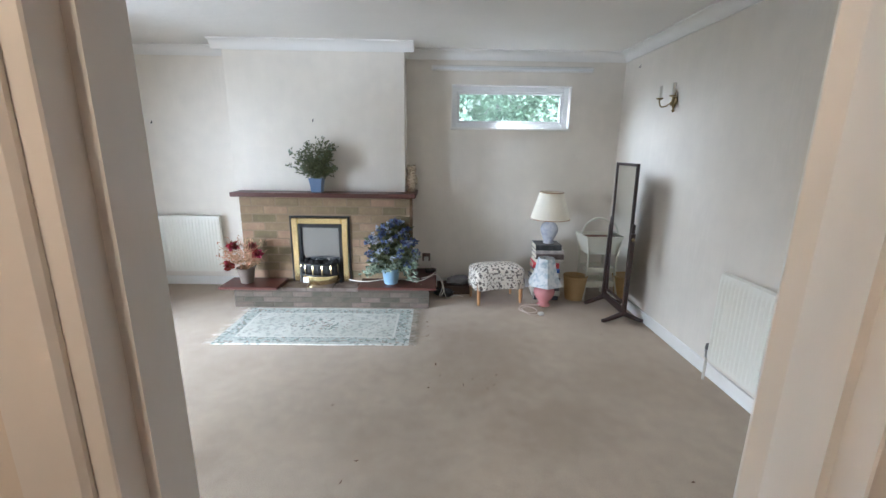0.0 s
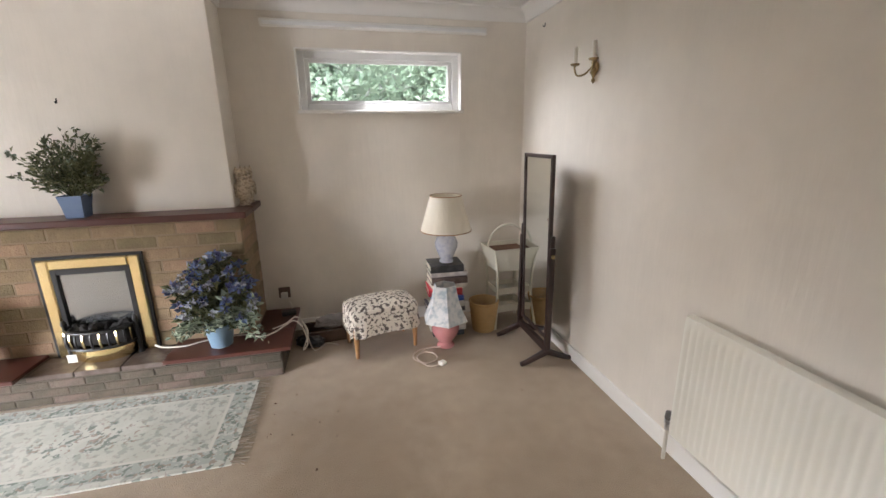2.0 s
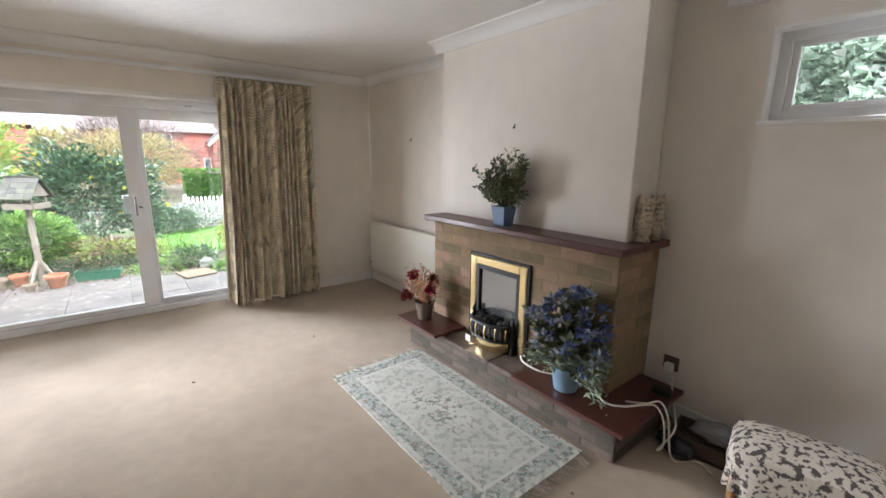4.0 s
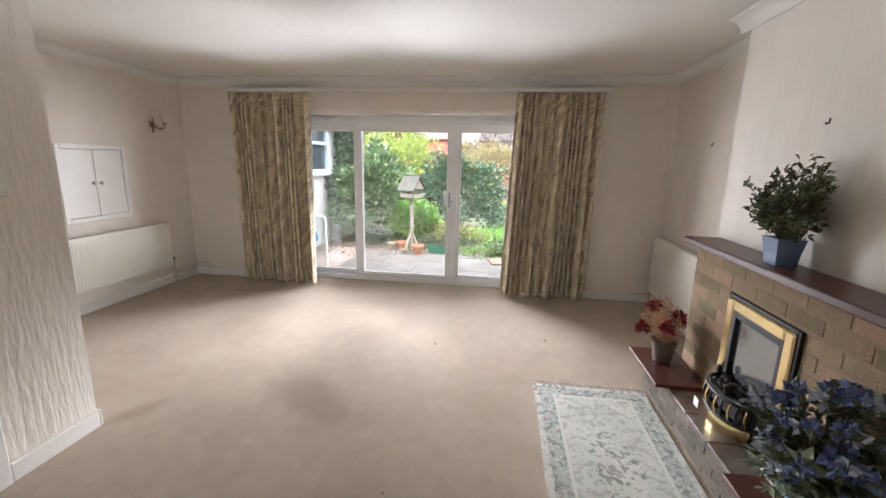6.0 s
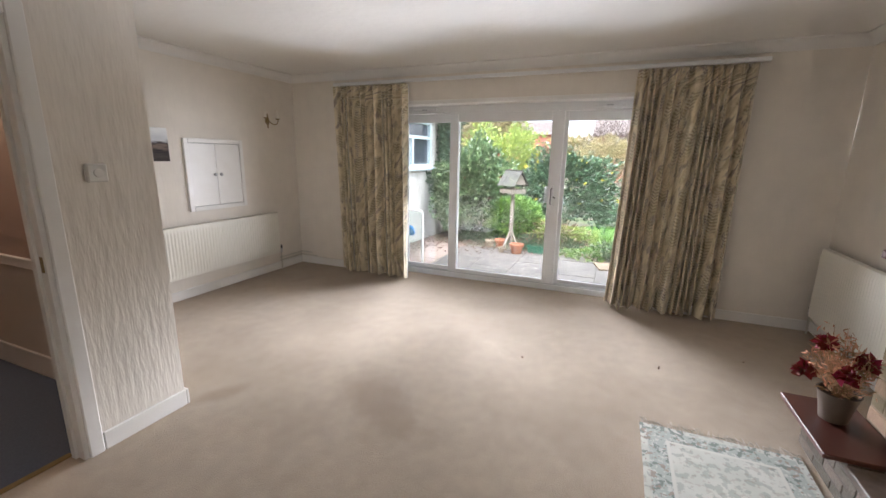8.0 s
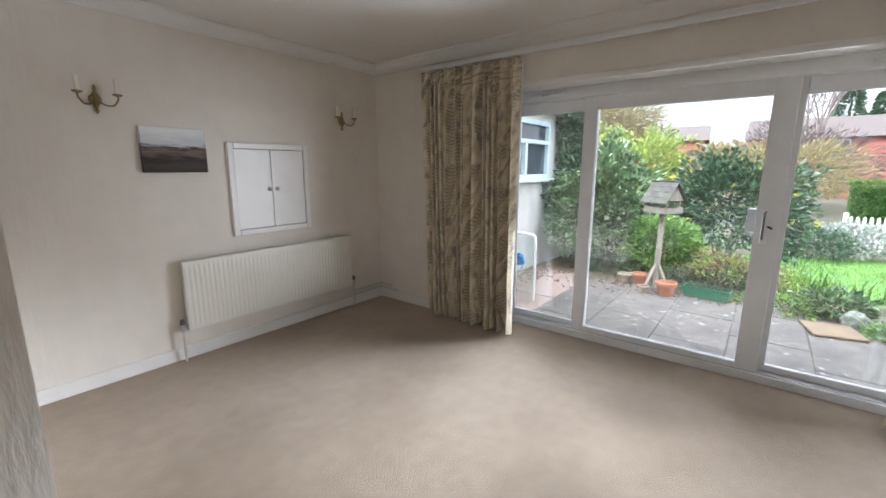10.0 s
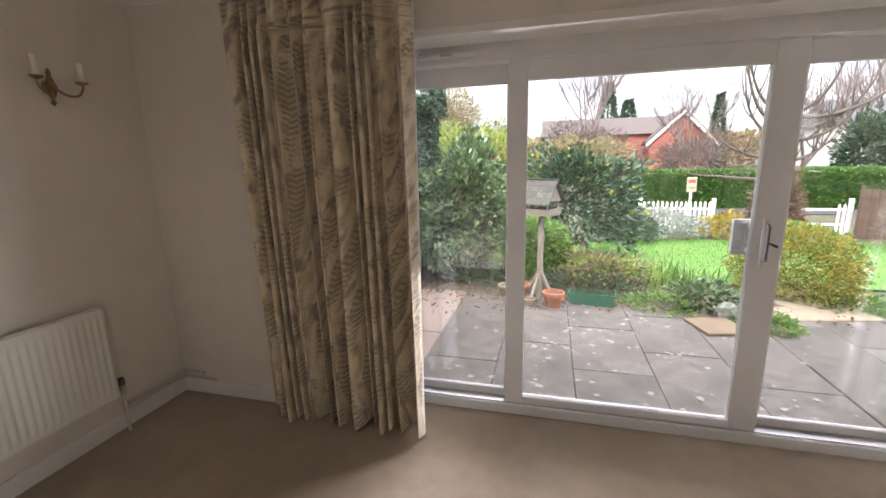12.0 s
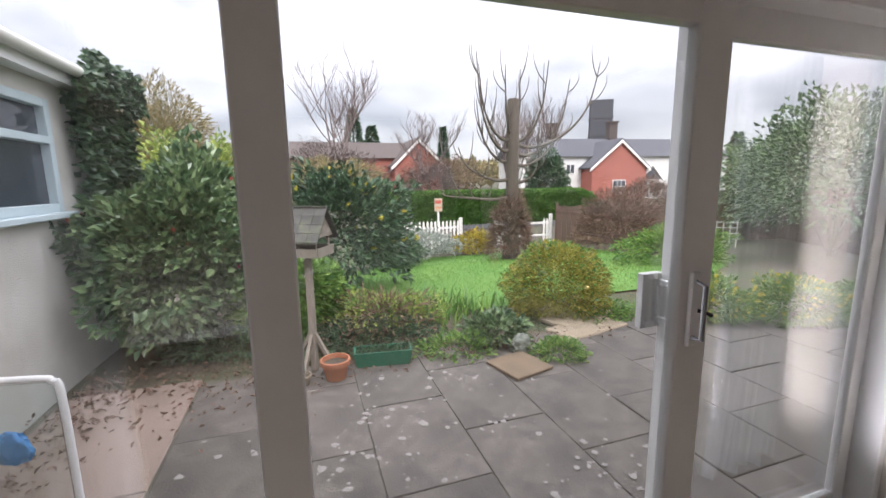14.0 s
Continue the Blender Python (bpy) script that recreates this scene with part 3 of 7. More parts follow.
HX0, HX1, HY = -1.66, 0.16, 3.932
hearth = thing("hearth", "low brown brick hearth with stone and mahogany tops", "hearth", (0, 0, 0))
part("core", boxes((HX0 + 0.003, HX1 - 0.003, HY + 0.003, SY + 0.01, 0.0, 0.16), (SX1 + 0.002, HX1 - 0.003, SY + 0.01, 4.52, 0.0, 0.16)), HEARTH_MORTAR, hearth)
for i in range(3):
    x0 = -1.22 + i * 0.24
    part("hearth_slab", boxes((x0, x0 + 0.236, HY - 0.006, SY - 0.001, 0.163, 0.195), bevel=0.004), SLATE, hearth, "mottled brown hearth stone")
part("end_board", boxes((-1.76, -1.225, 3.85, SY - 0.002, 0.196, 0.22), bevel=0.004), MAHOGANY, hearth, "dark mahogany board")
part("end_board", boxes((-0.50, 0.225, 3.875, SY - 0.002, 0.196, 0.22), bevel=0.004), MAHOGANY, hearth, "dark mahogany board")
part("end_board", boxes((SX1 + 0.003, 0.225, SY, 4.54, 0.196, 0.22), bevel=0.004), MAHOGANY, hearth, "dark mahogany board")
part("bed", boxes((HX0 + 0.01, -1.222, HY + 0.006, SY - 0.001, 0.161, 0.195)), HEARTH_MORTAR, hearth)
part("bed", boxes((-0.498, HX1 - 0.01, HY + 0.006, SY - 0.001, 0.161, 0.195), (SX1 + 0.003, HX1 - 0.01, SY - 0.001, 4.51, 0.161, 0.195)), HEARTH_MORTAR, hearth)

fire = thing("electric_fire", "brass framed electric coal effect fire with a grate", "electric fire", (-0.89, SY, 0.196))
FX, FZ = 0.268, 0.625
part("outer_trim", boxes((-FX - 0.016, -FX, -0.016, 0.01, 0, FZ + 0.016), (FX, FX + 0.016, -0.016, 0.01, 0, FZ + 0.016), (-FX, FX, -0.016, 0.01, FZ, FZ + 0.016), bevel=0.002), BLACK, fire, "black outer trim")
part("brass_frame", boxes((-FX, -FX + 0.062, -0.028, 0.008, 0, FZ), (FX - 0.062, FX, -0.028, 0.008, 0, FZ), (-FX + 0.062, FX - 0.062, -0.028, 0.008, FZ - 0.062, FZ), bevel=0.008), BRASS, fire, "polished brass frame")
part("inner_trim", boxes((-0.206, -0.178, -0.022, 0.03, 0, FZ - 0.062), (0.178, 0.206, -0.022, 0.03, 0, FZ - 0.062), (-0.178, 0.178, -0.022, 0.03, FZ - 0.095, FZ - 0.062), bevel=0.002), BLACK, fire, "black inner surround")
part("fire_back", boxes((-0.178, 0.178, -0.004, 0.0, 0.02, FZ - 0.095)), FIRE_SCREEN, fire, "grey reflective fire back")


def coal_bed(bm):
    rng = random.Random(8)
    for i in range(46):
        a = Vector((rng.uniform(-0.17, 0.17), rng.uniform(-0.10, -0.015), 0.17 + rng.uniform(0, 0.035)))
        bmesh.ops.create_icosphere(bm, subdivisions=1, radius=rng.uniform(0.017, 0.03), matrix=Matrix.Translation(a) @ Euler((rng.random() * 3, rng.random() * 3, 0)).to_matrix().to_4x4() @ Matrix.Diagonal((1.2, 0.9, 0.75, 1)))
    box(bm, -0.175, 0.175, -0.11, -0.006, 0.10, 0.175)


part("coal_bed", made(coal_bed), COAL, fire, "black imitation coals")


def bowed(z, y_out=-0.165, w=0.185, n=12):
    return [(w * math.sin(a), -0.02 + (y_out + 0.02) * math.cos(a) ** 0.8 if abs(a) < 1.55 else -0.02, z) for a in [(-1 + 2 * i / n) * math.pi / 2 for i in range(n + 1)]]


for z, r in ((0.20, 0.011), (0.095, 0.010)):
    part("grate_rail", made(lambda bm: tube(bm, bowed(z), r, 8)), BLACK, fire, "black grate rail", True)
for i in range(13):
    a = (-1 + 2 * (i + 0.5) / 13) * math.pi / 2 * 0.96
    x, y = 0.185 * math.sin(a), -0.02 - 0.145 * max(0.0, math.cos(a)) ** 0.8
    part("grate_bar", made(lambda bm: tube(bm, curve_points([(x, y, 0.2), (x * 1.02, y - 0.012, 0.15), (x, y, 0.095)], 4), 0.0065, 6)), BRASS if i % 2 else BLACK, fire, "", True)
for s in (-1, 1):
    part("grate_post", made(lambda bm: lathe(bm, [(0.018, 0), (0.02, 0.01), (0.012, 0.03), (0.014, 0.12), (0.017, 0.14), (0.011, 0.16), (0.011, 0.21), (0.017, 0.225), (0.012, 0.245), (0.003, 0.255)], 12, (s * 0.19, -0.05, 0))), BLACK, fire, "", True)
part("ash_pan", made(lambda bm: (lathe(bm, [(0.15, 0.0), (0.165, 0.015), (0.175, 0.06), (0.17, 0.085)], 24, (0, -0.035, 0), squash=0.72))), BRASS, fire, "bowed brass ash pan", True)

part("label_tag", boxes((-0.135, -0.085, -0.182, -0.1805, 0.035, 0.085), bevel=0.0004), PLASTIC, fire, "white paper label")


# ---- radiators ----
def radiator(name, at, rz, length, z0, z1, label, valve_sides=(-1, 1)):
    """Panel radiator; local x along the wall, -y into the room, y=0 at the wall."""
    rad = thing(name, label, "radiator", at, rz)
    h = z1 - z0

    def panel(bm):
        n = int(length / 0.0333)
        pitch = length / n
        cols = []
        for i in range(n):
            x = -length / 2 + i * pitch
            for u, d in ((0.0, 0.0), (0.14, 0.0), (0.30, 0.0065), (0.70, 0.0065), (0.86, 0.0)):
                cols.append((x + u * pitch, d))
        cols.append((length / 2, 0))
        rows = [(z0, 1, 0.02), (z0 + 0.006, 1, 0.004), (z0 + 0.035, 0, 0), (z0 + 0.06, 2, 0), (z1 - 0.06, 2, 0), (z1 - 0.035, 0, 0), (z1 - 0.006, 1, 0.004), (z1, 1, 0.02)]
        grid = []
        for z, k, back in rows:
            grid.append([bm.verts.new((x, -0.085 + back - (d if k == 2 else 0), z)) for x, d in cols])
        for a, b in zip(grid, grid[1:]):
            for i in range(len(cols) - 1):
                bm.faces.new((a[i], a[i + 1], b[i + 1], b[i]))
        # back and rim
        back = [[bm.verts.new((x, -0.045, z)) for x, d in (cols[0], cols[-1])] for z in (z0, z1)]
        bm.faces.new((back[0][0], back[1][0], back[1][1], back[0][1]))
        bm.faces.new([g[0] for g in grid] + [back[1][0], back[0][0]])
        bm.faces.new([g[-1] for g in grid] + [back[1][1], back[0][1]])
        bm.faces.new(grid[-1] + [back[1][1], back[1][0]])
        bm.faces.new(grid[0] + [back[0][1], back[0][0]])

    part("panel", made(panel), RADIATOR, rad, "", True)
    for x in (-length * 0.36, length * 0.36):
        part("bracket", boxes((x - 0.015, x + 0.015, -0.046, -0.001, z0 + 0.04, z1 - 0.05)), PIPE, rad)
    for s in valve_sides:
        x = s * (length / 2 + 0.035)
        v = part("valve", made(lambda bm: (lathe(bm, [(0.013, 0.0), (0.013, 0.03), (0.017, 0.034), (0.017, 0.05), (0.01, 0.055)], 12, (x, -0.06, z0 + 0.0)), tube(bm, [(x, -0.06, z0 + 0.022), (s * length / 2, -0.06, z0 + 0.03)], 0.011, 10))), CHROME, rad, "chrome radiator valve", True)
        part("cap", made(lambda bm: lathe(bm, [(0.016, 0), (0.018, 0.006), (0.015, 0.035), (0.008, 0.04)], 12, (x, -0.06, z0 + 0.055))), SOCKET_GREY, v, "dark grey valve cap", True)
        part("tail_pipe", made(lambda bm: tube(bm, [(x, -0.06, 0.002), (x, -0.06, z0 + 0.002)], 0.0085, 8)), PIPE, rad, "painted pipe", True)
    return rad


radiator("radiator", (-2.307, YS, 0), 180, 1.505, 0.228, 0.742, "long cream panel radiator under the wall hatch")
radiator("radiator", (XE, 1.872, 0), -90, 1.605, 0.165, 0.755, "cream panel radiator on the papered wall", (-1,))
radiator("radiator", (-2.72, YN, 0), 0, 1.38, 0.165, 0.765, "cream panel radiator beside the brick fireplace", (-1,))
pipe_run = thing("heating_pipe", "painted heating pipes along the skirting", "pipe", (0, 0, 0))
part("pipe", made(lambda bm: tube(bm, [(-3.10, YS + 0.03, 0.115), (XW + 0.02, YS + 0.03, 0.115), (XW + 0.03, YS + 0.1, 0.115), (XW + 0.03, YS + 0.28, 0.115)], 0.0085, 8)), PIPE, pipe_run, "", True)
part("pipe", made(lambda bm: tube(bm, [(-3.10, YS + 0.03, 0.155), (XW + 0.022, YS + 0.03, 0.155), (XW + 0.03, YS + 0.2, 0.155)], 0.0085, 8)), PIPE, pipe_run, "", True)

# ---- hatch ----
hatch = thing("serving_hatch", "white painted wall hatch with two closed doors", "hatch", (-2.317, YS, 0.865))
HWd, HH = 0.347, 0.72
part("frame", boxes((-HWd, -HWd + 0.045, 0, 0.03, 0, HH), (HWd - 0.045, HWd, 0, 0.03, 0, HH), (-HWd + 0.045, HWd - 0.045, 0, 0.03, 0, 0.045), (-HWd + 0.045, HWd - 0.045, 0, 0.03, HH - 0.045, HH), bevel=0.005), GLOSS, hatch)
for s in (-1, 1):
    d = part("door", boxes((min(s * 0.0025, s * (HWd - 0.048)), max(s * 0.0025, s * (HWd - 0.048)), 0.001, 0.018, 0.048, HH - 0.048), bevel=0.002), GLOSS, hatch)
    part("knob", made(lambda bm: lathe(bm, [(0.008, 0), (0.008, 0.012), (0.017, 0.016), (0.018, 0.024), (0.01, 0.03)], 14, (s * 0.035, 0.018, 0.36), turn=Euler((-math.pi / 2, 0, 0)).to_matrix())), CHROME, d, "small dull metal knob", True)
part("backing", boxes((-HWd + 0.02, HWd - 0.02, -0.004, 0.0008, 0.02, HH - 0.02)), BLACK, hatch)

# ---- picture ----
PAINT = bpy.data.materials.new("moorland_canvas")
PAINT.use_nodes = True
pn_, pl_ = PAINT.node_tree.nodes, PAINT.node_tree.links
p_co, p_sep, p_noi, p_add, p_rmp = pn_.new("ShaderNodeTexCoord"), pn_.new("ShaderNodeSeparateXYZ"), pn_.new("ShaderNodeTexNoise"), pn_.new("ShaderNodeMath"), pn_.new("ShaderNodeValToRGB")
p_map = pn_.new("ShaderNodeMapping")
p_map.inputs["Scale"].default_value = (6, 6, 28)
p_noi.inputs["Scale"].default_value, p_noi.inputs["Detail"].default_value = 1.4, 7
p_add.operation = "MULTIPLY_ADD"
p_add.inputs[1].default_value = 0.12
pl_.new(p_co.outputs["Object"], p_map.inputs["Vector"])
pl_.new(p_map.outputs["Vector"], p_noi.inputs["Vector"])
pl_.new(p_co.outputs["Object"], p_sep.inputs[0])
pl_.new(p_noi.outputs["Fac"], p_add.inputs[0])
pl_.new(p_sep.outputs["Z"], p_add.inputs[2])
pl_.new(p_add.outputs[0], p_rmp.inputs["Fac"])
ce = p_rmp.color_ramp.elements
ce[0].position, ce[0].color = 0.03, (0.018, 0.012, 0.010, 1)
ce[1].position, ce[1].color = 0.34, (0.82, 0.83, 0.82, 1)
for pos, col in ((0.10, (0.06, 0.046, 0.038, 1)), (0.145, (0.02, 0.015, 0.013, 1)), (0.20, (0.20, 0.145, 0.11, 1)), (0.225, (0.05, 0.043, 0.038, 1)), (0.245, (0.60, 0.62, 0.63, 1))):
    e = ce.new(pos)
    e.color = col
pl_.new(p_rmp.outputs["Color"], pn_["Principled BSDF"].inputs["Base Color"])
pn_["Principled BSDF"].inputs["Roughness"].default_value = 0.7
pic = thing("canvas_picture", "unframed canvas of a dark moor under a pale sky", "picture", (-1.617, YS, 1.363), 0)
part("canvas", boxes((-0.2, 0.2, 0.004, 0.036, 0, 0.30), bevel=0.003), PAINT, pic)

# ---- wall lamps ----
CANDLE = material("ivory_candle_tube", (0.80, 0.76, 0.68), 0.5, var=0.04, scale=20)


def sconce(at, rz, lit=False):
    s = thing("wall_lamp", "aged brass two arm candle wall light, unlit" if not lit else "brass candle wall light, lit, in the hall", "wall lamp", at, rz, "wall lights")
    part("back_plate", made(lambda bm: (lathe(bm, [(0.012, 0), (0.034, 0.004), (0.03, 0.014), (0.012, 0.02)], 16, (0, 0, 0), turn=Euler((math.pi / 2, 0, 0)).to_matrix()),
                                        lathe(bm, [(0.002, -0.085), (0.012, -0.07), (0.006, -0.055), (0.017, -0.03), (0.012, 0.0), (0.016, 0.03), (0.007, 0.05), (0.01, 0.065), (0.003, 0.085)], 12, (0, -0.014, 0)))), OLD_BRASS, s, "", True)
    for k in (-1, 1):
        arm = part("arm", made(lambda bm: (tube(bm, curve_points([(0, -0.02, 0.01), (k * 0.03, -0.05, -0.03), (k * 0.07, -0.075, -0.035), (k * 0.095, -0.08, 0.0), (k * 0.095, -0.08, 0.022)], 5), 0.0055, 8),
                                           lathe(bm, [(0.008, 0), (0.024, 0.006), (0.027, 0.014), (0.022, 0.014)], 16, (k * 0.095, -0.08, 0.018)))), OLD_BRASS, s, "", True)
        part("candle_tube", made(lambda bm: lathe(bm, [(0.013, 0), (0.013, 0.088), (0.008, 0.092)], 12, (k * 0.095, -0.08, 0.03))), CANDLE, arm, "ivory candle tube", True)
    return s


sconce((-1.225, YS, 1.80), 180)
sconce((-3.07, YS, 1.825), 180)
sconce((XE, 3.615, 1.855), -90)
hl = sconce((XP + 0.15, -0.43, 1.78), 90, True)
BULB = bpy.data.materials.new("warm_bulb")
BULB.use_nodes = True
BULB.node_tree.nodes["Principled BSDF"].inputs["Emission Color"].default_value = (1.0, 0.62, 0.28, 1)
BULB.node_tree.nodes["Principled BSDF"].inputs["Emission Strength"].default_value = 12
for k in (-1, 1):
    part("bulb", made(lambda bm: lathe(bm, [(0.008, 0), (0.018, 0.02), (0.02, 0.04), (0.012, 0.065), (0.003, 0.085)], 12, (k * 0.095, -0.08, 0.118))), BULB, hl, "glowing candle bulb", True)
hall_lamp = new("hall_lamp_light", bpy.data.lights.new("hall_lamp_light", "POINT"))
hall_lamp.data.energy, hall_lamp.data.color, hall_lamp.data.shadow_soft_size = 1.7, (1.0, 0.80, 0.58), 0.06
hall_lamp.location = (XP + 0.15 + 0.10, -0.43, 2.02)

# ---- small wall fittings ----
sw = thing("thermostat", "white plastic room thermostat on the wall", "thermostat", (-0.31, YD, 1.35))
part("case", boxes((-0.042, 0.042, 0, 0.03, -0.042, 0.042), bevel=0.006), PLASTIC, sw)
part("dial", made(lambda bm: lathe(bm, [(0.02, 0), (0.019, 0.012), (0.012, 0.014)], 20, (0.0, 0.03, 0.0), turn=Euler((-math.pi / 2, 0, 0)).to_matrix())), GLOSS, sw, "round dial", True)
ds = thing("alarm_sensor", "small white alarm sensor high on the wall", "sensor", (XP, 0.50, 2.14))
part("case", boxes((-0.045, 0, -0.03, 0.03, -0.04, 0.04), bevel=0.008), PLASTIC, ds)
so = thing("wall_socket", "brown plastic single socket with a plug in it", "socket", (0.115, YN, 0.33))
SOCKET = material("brown_plastic", (0.12, 0.08, 0.06), 0.4, var=0.1)
part("plate", boxes((-0.043, 0.043, -0.012, 0, -0.043, 0.043), bevel=0.004), SOCKET, so)
part("plug", boxes((-0.024, 0.024, -0.05, -0.012, -0.038, 0.008), bevel=0.006), PLASTIC, so, "white plug")
for nm, p, rz in (("picture_nail", (-2.63, YN, 1.695), 0), ("picture_nail", (-0.942, CY, 1.718), 0), ("picture_nail", (XE, 4.28, 2.23), -90)):
    t_ = thing(nm, "small dark metal picture hook in the wall", "hook", p, rz)
    part("hook", made(lambda bm: tube(bm, [(0, 0.0, 0.012), (0, -0.004, -0.012), (0, -0.014, -0.014), (0, -0.016, -0.004)], 0.004, 6)), BLACK, t_)

# ---- curtain tracks ----
rail = thing("curtain_track", "white curtain track over the patio door", "curtain rail", (0, 0, 0))
part("track", boxes((XW + 0.075, XW + 0.11, -0.30, 3.95, 2.235, 2.268), bevel=0.004), UPVC, rail)
for y in (-0.2, 0.8, 1.8, 2.8, 3.8):
    part("bracket", boxes((XW, XW + 0.08, y - 0.012, y + 0.012, 2.245, 2.275)), UPVC, rail)
pel = thing("curtain_track", "white wooden batten with a track over the high window", "curtain rail", (0, 0, 0))
part("batten", boxes((0.16, 1.745, YN - 0.04, YN, 2.215, 2.262), bevel=0.006), COVING, pel)
part("track", boxes((0.18, 1.725, YN - 0.062, YN - 0.04, 2.222, 2.242), bevel=0.003), UPVC, pel)

# ---- curtains ----
CUR = bpy.data.materials.new("leaf_print_curtain_cloth")
CUR.use_nodes = True
cn, cl = CUR.node_tree.nodes, CUR.node_tree.links
cb = cn["Principled BSDF"]
cb.inputs["Roughness"].default_value, cb.inputs["Sheen Weight"].default_value = 0.85, 0.3
c_uv = cn.new("ShaderNodeUVMap")


def c_node(kind, **ins):
    nd = cn.new(kind)
    for k, v in ins.items():
        nd.inputs[k.replace("_", " ")].default_value = v
    return nd


def c_map(sx, sy):
    m_ = cn.new("ShaderNodeMapping")
    m_.inputs["Scale"].default_value = (sx, sy, 1)
    cl.new(c_uv.outputs[0], m_.inputs["Vector"])
    return m_.outputs[0]


def c_mix(a, b, fac):
    mx = cn.new("ShaderNodeMix")
    mx.data_type = "RGBA"
    for s_, v in ((6, a), (7, b)):
        if isinstance(v, tuple):
            mx.inputs[s_].default_value = (*v, 1)
        else:
            cl.new(v, mx.inputs[s_])
    cl.new(fac, mx.inputs["Factor"])
    return mx.outputs[2]


def c_range(v, a, b):
    r_ = cn.new("ShaderNodeMapRange")
    r_.inputs["From Min"].default_value, r_.inputs["From Max"].default_value = a, b
    cl.new(v, r_.inputs["Value"])
    return r_.outputs["Result"]


def c_math(op, a, b=0.0):
    nd = cn.new("ShaderNodeMath")
    nd.operation = op
    for k_, v in enumerate((a, b)):
        if isinstance(v, (int, float)):
            nd.inputs[k_].default_value = v
        else:
            cl.new(v, nd.inputs[k_])
    return nd.outputs[0]


def c_noise(sx, sy, detail=3.0):
    nd = c_node("ShaderNodeTexNoise", Scale=1.0, Detail=detail)
    cl.new(c_map(sx, sy), nd.inputs["Vector"])
    return nd.outputs["Fac"]


# a print of fern fronds: columns of curved dashes, dark on the tan ground and pale between, with grey leaf shapes
c_sep = cn.new("ShaderNodeSeparateXYZ")
cl.new(c_uv.outputs[0], c_sep.inputs[0])
c_u = c_math("ADD", c_sep.outputs["X"], c_math("MULTIPLY", c_math("SUBTRACT", c_noise(3, 3.5), 0.5), 0.10))
c_v = c_sep.outputs["Y"]


def fronds(pitch, shift, half, step, lean):
    """Mask of curved dashes on both sides of a stem, in columns one pitch apart."""
    col_ = c_math("ADD", c_math("DIVIDE", c_u, pitch), shift)
    d_ = c_math("MULTIPLY", c_math("ABSOLUTE", c_math("SUBTRACT", c_math("FRACT", col_), 0.5)), pitch)
    idx = c_math("FLOOR", col_)
    rise = c_math("ADD", c_math("SUBTRACT", c_v, c_math("MULTIPLY", c_math("POWER", d_, 0.7), lean)), c_math("MULTIPLY", idx, 0.137))
    dash_ = c_math("PINGPONG", c_math("DIVIDE", rise, step), 0.5)
    seg = c_node("ShaderNodeTexNoise", Scale=1.0, Detail=1.0)
    cmb = cn.new("ShaderNodeCombineXYZ")
    cl.new(c_math("MULTIPLY", idx, 7.31), cmb.inputs[0])
    cl.new(c_math("MULTIPLY", c_v, 4.2), cmb.inputs[1])
    cl.new(cmb.outputs[0], seg.inputs["Vector"])
    body = c_math("MULTIPLY", c_range(d_, half, half * 0.8), c_range(seg.outputs["Fac"], 0.46, 0.52))
    return c_math("MULTIPLY", c_range(dash_, 0.22, 0.32), body), body


n3 = c_noise(60, 40, 5.0)
n1 = c_noise(17, 8.0)
n2 = c_noise(13, 7.0, 2.0)
dark_f, dark_body = fronds(0.19, 0.0, 0.058, 0.030, 0.16)
pale_f, pale_body = fronds(0.17, 0.37, 0.050, 0.026, 0.14)
ground_c = c_mix((0.74, 0.65, 0.47), (0.50, 0.42, 0.27), c_range(n1, 0.42, 0.64))
ground_c = c_mix(ground_c, (0.25, 0.205, 0.185), c_math("MULTIPLY", c_range(n2, 0.55, 0.64), 0.8))
ground_c = c_mix(ground_c, (0.44, 0.38, 0.24), c_math("MULTIPLY", dark_body, 0.5))
ground_c = c_mix(ground_c, (0.72, 0.67, 0.54), c_math("MULTIPLY", pale_f, 0.65))
ground_c = c_mix(ground_c, (0.13, 0.105, 0.06), c_math("MULTIPLY", dark_f, 0.45))
ground_c = c_mix(ground_c, (0.30, 0.25, 0.16), c_range(n3, 0.62, 0.9))
cl.new(ground_c, cb.inputs["Base Color"])
cbp = cn.new("ShaderNodeBump")
cbp.inputs["Strength"].default_value, cbp.inputs["Distance"].default_value = 0.25, 0.002
cl.new(n3, cbp.inputs["Height"])
cl.new(cbp.outputs["Normal"], cb.inputs["Normal"])
LINING = material("white_curtain_lining", (0.80, 0.80, 0.79), 0.9, var=0.05, scale=10)


